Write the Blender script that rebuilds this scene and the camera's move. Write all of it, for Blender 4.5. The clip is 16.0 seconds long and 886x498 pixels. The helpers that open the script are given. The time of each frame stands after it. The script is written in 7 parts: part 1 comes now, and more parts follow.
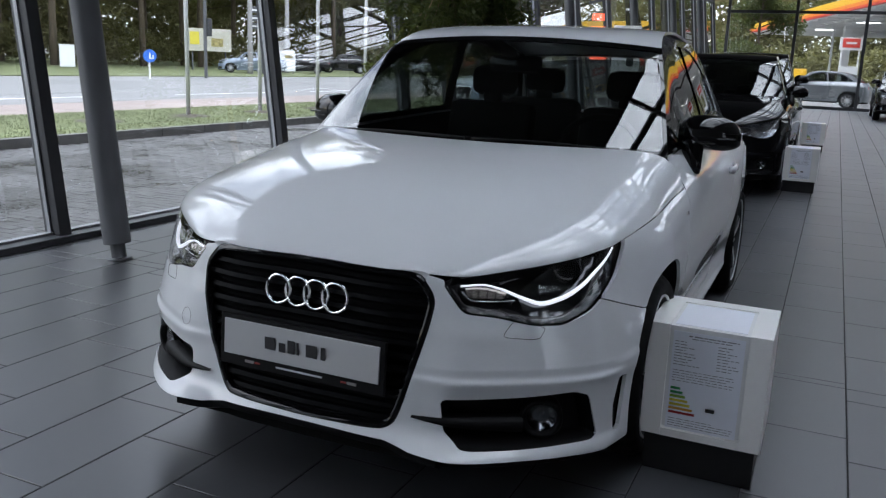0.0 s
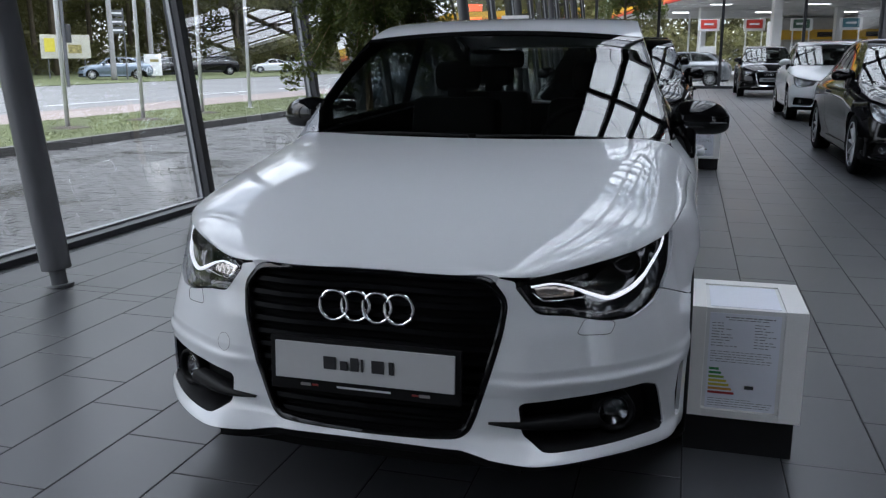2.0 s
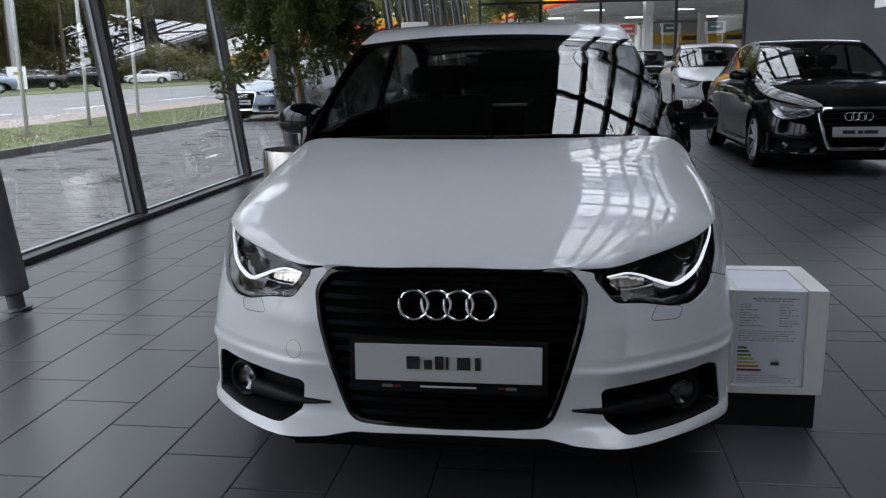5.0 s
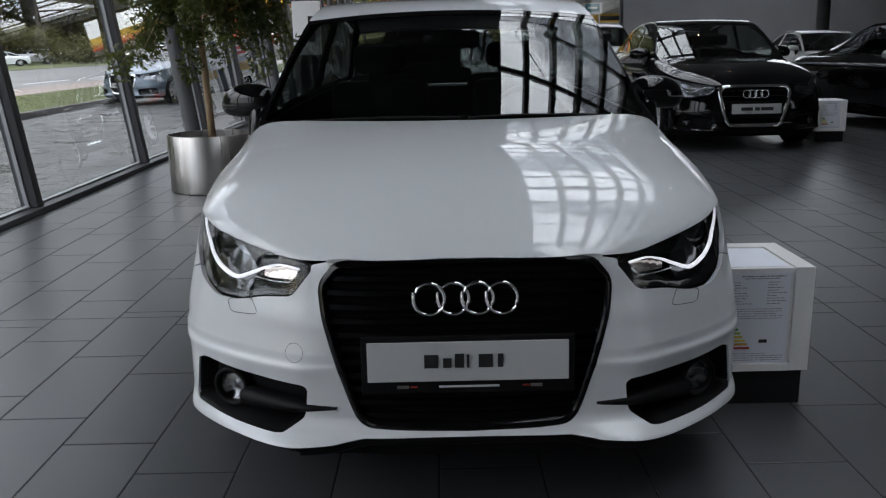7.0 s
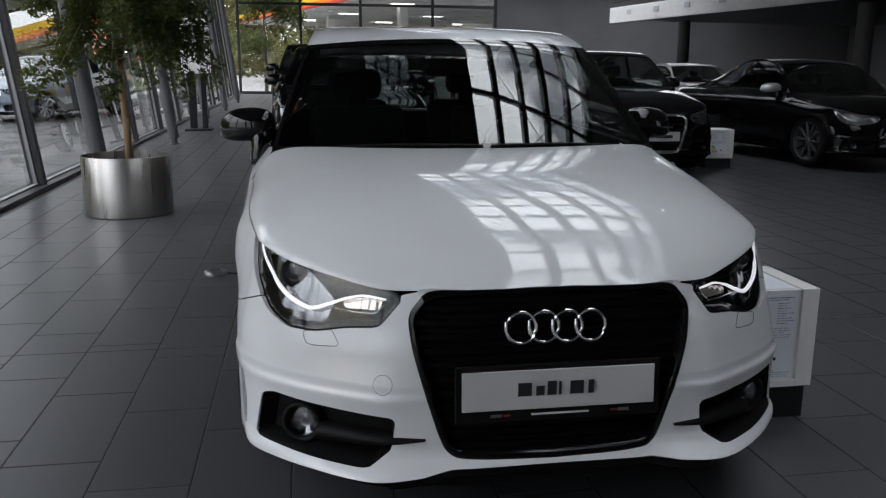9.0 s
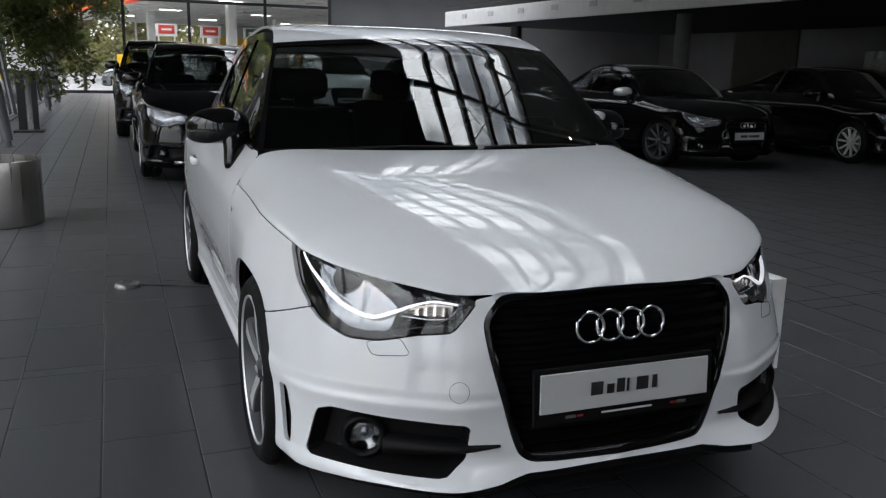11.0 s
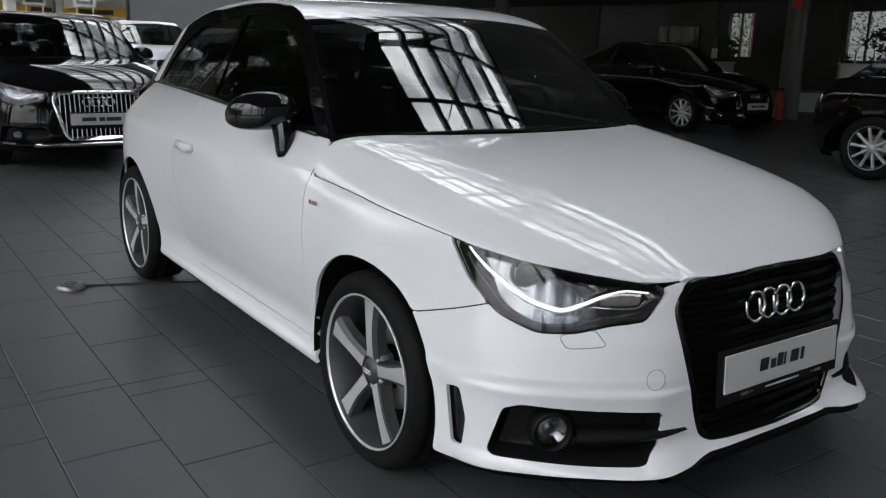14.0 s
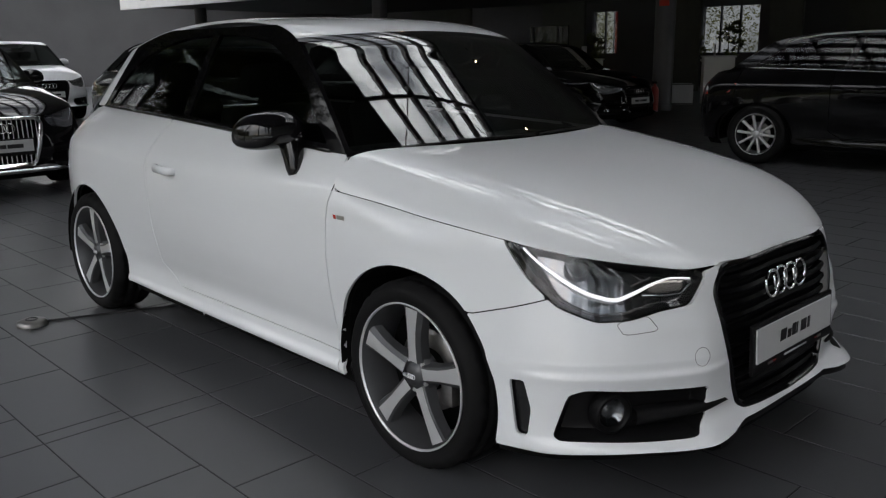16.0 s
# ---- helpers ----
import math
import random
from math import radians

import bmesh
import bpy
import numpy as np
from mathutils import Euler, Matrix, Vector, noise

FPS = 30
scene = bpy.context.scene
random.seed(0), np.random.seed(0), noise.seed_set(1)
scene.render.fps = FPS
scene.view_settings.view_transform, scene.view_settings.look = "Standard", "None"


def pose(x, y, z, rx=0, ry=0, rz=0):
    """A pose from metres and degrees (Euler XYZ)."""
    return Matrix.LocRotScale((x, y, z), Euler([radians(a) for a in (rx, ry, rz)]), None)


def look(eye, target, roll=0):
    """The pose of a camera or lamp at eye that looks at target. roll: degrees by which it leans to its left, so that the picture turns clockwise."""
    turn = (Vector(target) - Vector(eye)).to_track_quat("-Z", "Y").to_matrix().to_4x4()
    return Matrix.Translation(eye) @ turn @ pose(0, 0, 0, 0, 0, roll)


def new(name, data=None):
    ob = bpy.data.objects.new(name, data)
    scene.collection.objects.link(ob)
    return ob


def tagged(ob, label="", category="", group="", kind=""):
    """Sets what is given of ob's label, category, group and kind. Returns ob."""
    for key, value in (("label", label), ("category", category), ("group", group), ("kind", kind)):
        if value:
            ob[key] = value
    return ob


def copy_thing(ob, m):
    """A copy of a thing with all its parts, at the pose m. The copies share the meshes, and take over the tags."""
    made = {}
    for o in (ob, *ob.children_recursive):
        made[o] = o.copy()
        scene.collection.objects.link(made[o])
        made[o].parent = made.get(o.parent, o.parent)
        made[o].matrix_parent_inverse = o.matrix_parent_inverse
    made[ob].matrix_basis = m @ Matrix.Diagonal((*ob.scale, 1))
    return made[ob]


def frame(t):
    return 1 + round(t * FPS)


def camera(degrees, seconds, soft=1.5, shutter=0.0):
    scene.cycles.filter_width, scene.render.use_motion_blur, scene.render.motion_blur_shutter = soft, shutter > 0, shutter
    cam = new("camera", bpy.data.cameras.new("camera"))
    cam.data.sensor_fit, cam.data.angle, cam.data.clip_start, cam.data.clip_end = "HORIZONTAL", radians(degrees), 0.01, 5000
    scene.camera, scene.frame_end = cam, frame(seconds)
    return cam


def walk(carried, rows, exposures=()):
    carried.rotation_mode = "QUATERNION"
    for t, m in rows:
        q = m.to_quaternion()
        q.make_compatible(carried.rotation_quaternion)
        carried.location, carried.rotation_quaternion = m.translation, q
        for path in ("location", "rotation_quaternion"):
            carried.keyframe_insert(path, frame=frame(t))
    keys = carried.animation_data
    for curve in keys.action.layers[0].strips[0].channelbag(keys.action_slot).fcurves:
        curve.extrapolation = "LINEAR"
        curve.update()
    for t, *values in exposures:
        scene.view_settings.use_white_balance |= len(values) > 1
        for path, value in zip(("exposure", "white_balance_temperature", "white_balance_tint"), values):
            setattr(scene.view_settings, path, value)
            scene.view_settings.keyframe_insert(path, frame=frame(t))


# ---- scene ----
cam = camera(55.6, 16.0, 1.25)
PATH = [
    (0, (1.292, -1.85, 1.269), (0.488, -0.07, 0.837), 2.3),
    (0.5, (1.165, -1.845, 1.269), (0.387, -0.058, 0.82), 1.1),
    (1, (1.045, -1.845, 1.267), (0.345, -0.026, 0.818), -0.4),
    (1.5, (0.939, -1.88, 1.269), (0.299, -0.037, 0.83), -0.1),
    (2, (0.813, -1.967, 1.274), (0.273, -0.092, 0.834), -0.2),
    (2.5, (0.727, -2.054, 1.281), (0.248, -0.161, 0.848), 0.1),
    (3, (0.663, -2.119, 1.27), (0.232, -0.212, 0.848), 0.1),
    (3.5, (0.608, -2.097, 1.263), (0.2, -0.187, 0.833), -0.0),
    (6, (0.112, -2.147, 1.268), (-0.019, -0.198, 0.836), -0.3),
    (6.5, (0.04, -2.1, 1.249), (-0.019, -0.158, 0.775), 0.3),
    (7, (-0.049, -1.99, 1.257), (-0.046, -0.047, 0.783), -1.2),
    (7.5, (-0.133, -1.937, 1.256), (-0.09, 0.006, 0.783), -0.8),
    (8, (-0.329, -1.954, 1.273), (-0.169, -0.011, 0.829), -0.1),
    (8.5, (-0.512, -1.992, 1.289), (-0.26, -0.055, 0.857), -0.0),
    (9, (-0.626, -1.946, 1.282), (-0.305, -0.018, 0.856), 0.4),
    (11.5, (-1.363, -1.649, 1.271), (-0.554, 0.132, 0.858), 0.3),
    (12, (-1.482, -1.527, 1.296), (-0.598, 0.219, 0.883), -0.4),
    (12.5, (-1.587, -1.446, 1.292), (-0.643, 0.265, 0.865), 1.4),
    (13, (-1.796, -1.366, 1.299), (-0.736, 0.272, 0.859), -0.2),
    (13.5, (-1.951, -1.323, 1.296), (-0.819, 0.262, 0.846), -0.0),
    (14, (-2.039, -1.217, 1.283), (-0.915, 0.369, 0.813), 1.7),
    (14.5, (-2.135, -1.09, 1.284), (-0.986, 0.467, 0.778), 0.3),
    (15, (-2.274, -1.013, 1.282), (-1.079, 0.507, 0.77), 0.2),
    (15.5, (-2.404, -0.989, 1.29), (-1.117, 0.456, 0.785), -0.6),
    (16, (-2.479, -1.0, 1.306), (-1.13, 0.406, 0.85), -0.6),
]
EXPOSURES = [(0.0, -0.05, 6000, 16), (0.6, -0.17, 6000, 16), (1.5, -0.16, 6000, 16), (3.5, -0.18, 6050, 16), (6.5, -0.29, 6300, 15),
             (9.0, -0.25, 6450, 15), (12.0, 0.19, 6500, 15), (13.2, 0.23, 6550, 15), (14.5, -0.04, 6650, 15.5), (16.0, -0.25, 6700, 15.5)]
walk(cam, [(t, look(eye, target, roll)) for t, eye, target, roll in PATH], EXPOSURES)

# ---- world, sun, exposure ----
SKY_STRENGTH, OVERCAST_LOW, OVERCAST_HIGH = 0.12, 19.0, 62.0
world = bpy.data.worlds.new("overcast_sky")
scene.world = world
world.use_nodes = True
wn = world.node_tree.nodes
sky = wn.new("ShaderNodeTexSky")
sky.sky_type = "NISHITA"
sky.sun_disc = False
sky.sun_elevation = radians(38)
sky.sun_rotation = radians(250)
sky.air_density, sky.dust_density, sky.ozone_density = 1.0, 1.5, 1.0
# clouds even out the blue of the sky
grey = wn.new("ShaderNodeHueSaturation")
grey.inputs["Saturation"].default_value = 0.9
grey.inputs["Value"].default_value = 2.2
clouds = wn.new("ShaderNodeTexNoise")
clouds.inputs["Scale"].default_value = 3.2
clouds.inputs["Detail"].default_value = 5
cloud_range = wn.new("ShaderNodeMapRange")
cloud_range.inputs["To Min"].default_value = 0.55
cloud_range.inputs["To Max"].default_value = 1.45
cloud_mix = wn.new("ShaderNodeMixRGB")
cloud_mix.blend_type = "MULTIPLY"
cloud_mix.inputs[0].default_value = 1.0
# an overcast sky is brighter overhead than at the horizon
place = wn.new("ShaderNodeTexCoord")
split = wn.new("ShaderNodeSeparateXYZ")
rise = wn.new("ShaderNodeMapRange")
rise.inputs["From Min"].default_value, rise.inputs["From Max"].default_value = 0.0, 0.9
rise.inputs["To Min"].default_value, rise.inputs["To Max"].default_value = OVERCAST_LOW, OVERCAST_HIGH
veil = wn.new("ShaderNodeVectorMath")
veil.operation = "SCALE"
veil.inputs[0].default_value = (0.93, 0.97, 1.0)
both_skies = wn.new("ShaderNodeMixRGB")
# blue shows through in the gaps
gaps = wn.new("ShaderNodeTexNoise")
gaps.inputs["Scale"].default_value = 3.4
gaps.inputs["Detail"].default_value = 6
cover = wn.new("ShaderNodeMapRange")
cover.inputs["From Min"].default_value, cover.inputs["From Max"].default_value = 0.40, 0.52
cover.inputs["To Min"].default_value, cover.inputs["To Max"].default_value = 0.2, 1.0
wn["Background"].inputs["Strength"].default_value = SKY_STRENGTH
wl = world.node_tree.links
wl.new(sky.outputs[0], grey.inputs["Color"])
wl.new(place.outputs["Generated"], split.inputs[0])
wl.new(split.outputs["Z"], rise.inputs[0])
wl.new(rise.outputs[0], veil.inputs["Scale"])
wl.new(gaps.outputs[0], cover.inputs[0])
wl.new(cover.outputs[0], both_skies.inputs[0])
wl.new(grey.outputs[0], both_skies.inputs[1])
wl.new(veil.outputs[0], both_skies.inputs[2])
wl.new(clouds.outputs[0], cloud_range.inputs[0])
wl.new(both_skies.outputs[0], cloud_mix.inputs[1])
wl.new(cloud_range.outputs[0], cloud_mix.inputs[2])
wl.new(cloud_mix.outputs[0], wn["Background"].inputs["Color"])
sun = new("sun", bpy.data.lights.new("sun", "SUN"))
sun.data.energy, sun.data.angle, sun.data.color = 0.3, radians(40), (1.0, 0.96, 0.9)
sun.matrix_world = look((-20, -8, 18), (0, 0, 0))

# ---- materials ----
def node(nt, kind, **values):
    n = nt.nodes.new(kind)
    for key, value in values.items():
        n.inputs[key.replace("_", " ")].default_value = value
    return n


def mat(name, colour, rough=0.5, metal=0.0, vary=0.0, scale=4.0, fine=60.0, bump=0.0, coat=0.0, rough_vary=0.0, piece=0.0, spec=0.5, stretch=(1, 1, 1), coat_ior=1.5):
    """A surface with variation at two scales, in metres; piece: how much single pieces differ."""
    m = bpy.data.materials.new(name)
    m.use_nodes = True
    nt = m.node_tree
    b = nt.nodes["Principled BSDF"]
    b.inputs["Roughness"].default_value = rough
    b.inputs["Metallic"].default_value = metal
    b.inputs["Coat Weight"].default_value = coat
    b.inputs["Coat Roughness"].default_value = 0.005
    b.inputs["Coat IOR"].default_value = coat_ior
    b.inputs["Specular IOR Level"].default_value = spec
    rgb = (*colour, 1)
    b.inputs["Base Color"].default_value = rgb
    if vary or bump or rough_vary or piece:
        place = nt.nodes.new("ShaderNodeNewGeometry")
        mapping = nt.nodes.new("ShaderNodeMapping")
        mapping.inputs["Scale"].default_value = stretch
        nt.links.new(place.outputs["Position"], mapping.inputs[0])
        big = node(nt, "ShaderNodeTexNoise", Scale=scale, Detail=4.0)
        small = node(nt, "ShaderNodeTexNoise", Scale=fine, Detail=3.0)
        for n in (big, small):
            nt.links.new(mapping.outputs[0], n.inputs["Vector"])
        both = nt.nodes.new("ShaderNodeMath")
        both.operation = "MULTIPLY_ADD"
        both.inputs[1].default_value = 0.4
        nt.links.new(small.outputs[0], both.inputs[0])
        nt.links.new(big.outputs[0], both.inputs[2])
        last = both
        if piece:
            own = nt.nodes.new("ShaderNodeObjectInfo")
            island = nt.nodes.new("ShaderNodeNewGeometry")
            add = nt.nodes.new("ShaderNodeMath")
            add.operation = "ADD"
            nt.links.new(own.outputs["Random"], add.inputs[0])
            nt.links.new(island.outputs["Random Per Island"], add.inputs[1])
            wrap = nt.nodes.new("ShaderNodeMath")
            wrap.operation = "FRACT"
            nt.links.new(add.outputs[0], wrap.inputs[0])
            last = nt.nodes.new("ShaderNodeMath")
            last.operation = "MULTIPLY_ADD"
            last.inputs[1].default_value = piece
            nt.links.new(wrap.outputs[0], last.inputs[0])
            nt.links.new(both.outputs[0], last.inputs[2])
        rng = nt.nodes.new("ShaderNodeMapRange")
        rng.inputs["From Min"].default_value = 0.45
        rng.inputs["From Max"].default_value = 0.95 + piece
        rng.inputs["To Min"].default_value = 1 - vary
        rng.inputs["To Max"].default_value = 1 + vary
        nt.links.new(last.outputs[0], rng.inputs[0])
        mul = nt.nodes.new("ShaderNodeVectorMath")
        mul.operation = "SCALE"
        mul.inputs[0].default_value = colour
        nt.links.new(rng.outputs[0], mul.inputs["Scale"])
        nt.links.new(mul.outputs[0], b.inputs["Base Color"])
        if rough_vary:
            rr = nt.nodes.new("ShaderNodeMapRange")
            rr.inputs["From Min"].default_value, rr.inputs["From Max"].default_value = 0.4, 1.0
            rr.inputs["To Min"].default_value, rr.inputs["To Max"].default_value = max(0.02, rough - rough_vary), rough + rough_vary
            nt.links.new(both.outputs[0], rr.inputs[0])
            nt.links.new(rr.outputs[0], b.inputs["Roughness"])
        if bump:
            bp = node(nt, "ShaderNodeBump", Strength=1.0, Distance=bump)
            nt.links.new(both.outputs[0], bp.inputs["Height"])
            nt.links.new(bp.outputs[0], b.inputs["Normal"])
    return m


def glass(name, tint=(0.9, 0.93, 0.92), ior=1.5, rough=0.0, sheets=1.3):
    """Thin pane: tinted straight-through light with a Fresnel gloss."""
    m = bpy.data.materials.new(name)
    m.use_nodes = True
    nt = m.node_tree
    nt.nodes.remove(nt.nodes["Principled BSDF"])
    clear = node(nt, "ShaderNodeBsdfTransparent", Color=(*tint, 1))
    gloss = node(nt, "ShaderNodeBsdfGlossy", Roughness=rough)
    lean = node(nt, "ShaderNodeLayerWeight", Blend=0.5)
    steep = nt.nodes.new("ShaderNodeMath")
    steep.operation = "POWER"
    steep.inputs[1].default_value = 5.0
    one = nt.nodes.new("ShaderNodeMath")
    one.operation = "MULTIPLY_ADD"
    base = ((ior - 1) / (ior + 1)) ** 2
    one.inputs[1].default_value, one.inputs[2].default_value = 1 - base, base
    nt.links.new(lean.outputs["Facing"], steep.inputs[0])
    nt.links.new(steep.outputs[0], one.inputs[0])
    # several faces together give back nF / (1 + (n - 1)F)
    top, low, fres = (nt.nodes.new("ShaderNodeMath") for _ in range(3))
    top.operation, low.operation, fres.operation = "MULTIPLY", "MULTIPLY_ADD", "DIVIDE"
    top.inputs[1].default_value, low.inputs[1].default_value, low.inputs[2].default_value = sheets, sheets - 1, 1.0
    for n in (top, low):
        nt.links.new(one.outputs[0], n.inputs[0])
    nt.links.new(top.outputs[0], fres.inputs[0])
    nt.links.new(low.outputs[0], fres.inputs[1])
    mix = nt.nodes.new("ShaderNodeMixShader")
    nt.links.new(fres.outputs[0], mix.inputs[0])
    nt.links.new(clear.outputs[0], mix.inputs[1])
    nt.links.new(gloss.outputs[0], mix.inputs[2])
    nt.links.new(mix.outputs[0], nt.nodes["Material Output"].inputs["Surface"])
    return m


def leafy(m, colour, share=0.45):
    """Thin leaves: part of the light from behind comes through."""
    nt = m.node_tree
    thin = node(nt, "ShaderNodeBsdfTranslucent", Color=(*colour, 1))
    mix = nt.nodes.new("ShaderNodeMixShader")
    mix.inputs[0].default_value = share
    nt.links.new(nt.nodes["Principled BSDF"].outputs[0], mix.inputs[1])
    nt.links.new(thin.outputs[0], mix.inputs[2])
    nt.links.new(mix.outputs[0], nt.nodes["Material Output"].inputs["Surface"])
    return m


def lamp(name, colour, strength):
    m = bpy.data.materials.new(name)
    m.use_nodes = True
    b = m.node_tree.nodes["Principled BSDF"]
    b.inputs["Base Color"].default_value = (*colour, 1)
    b.inputs["Emission Color"].default_value = (*colour, 1)
    b.inputs["Emission Strength"].default_value = strength
    return m


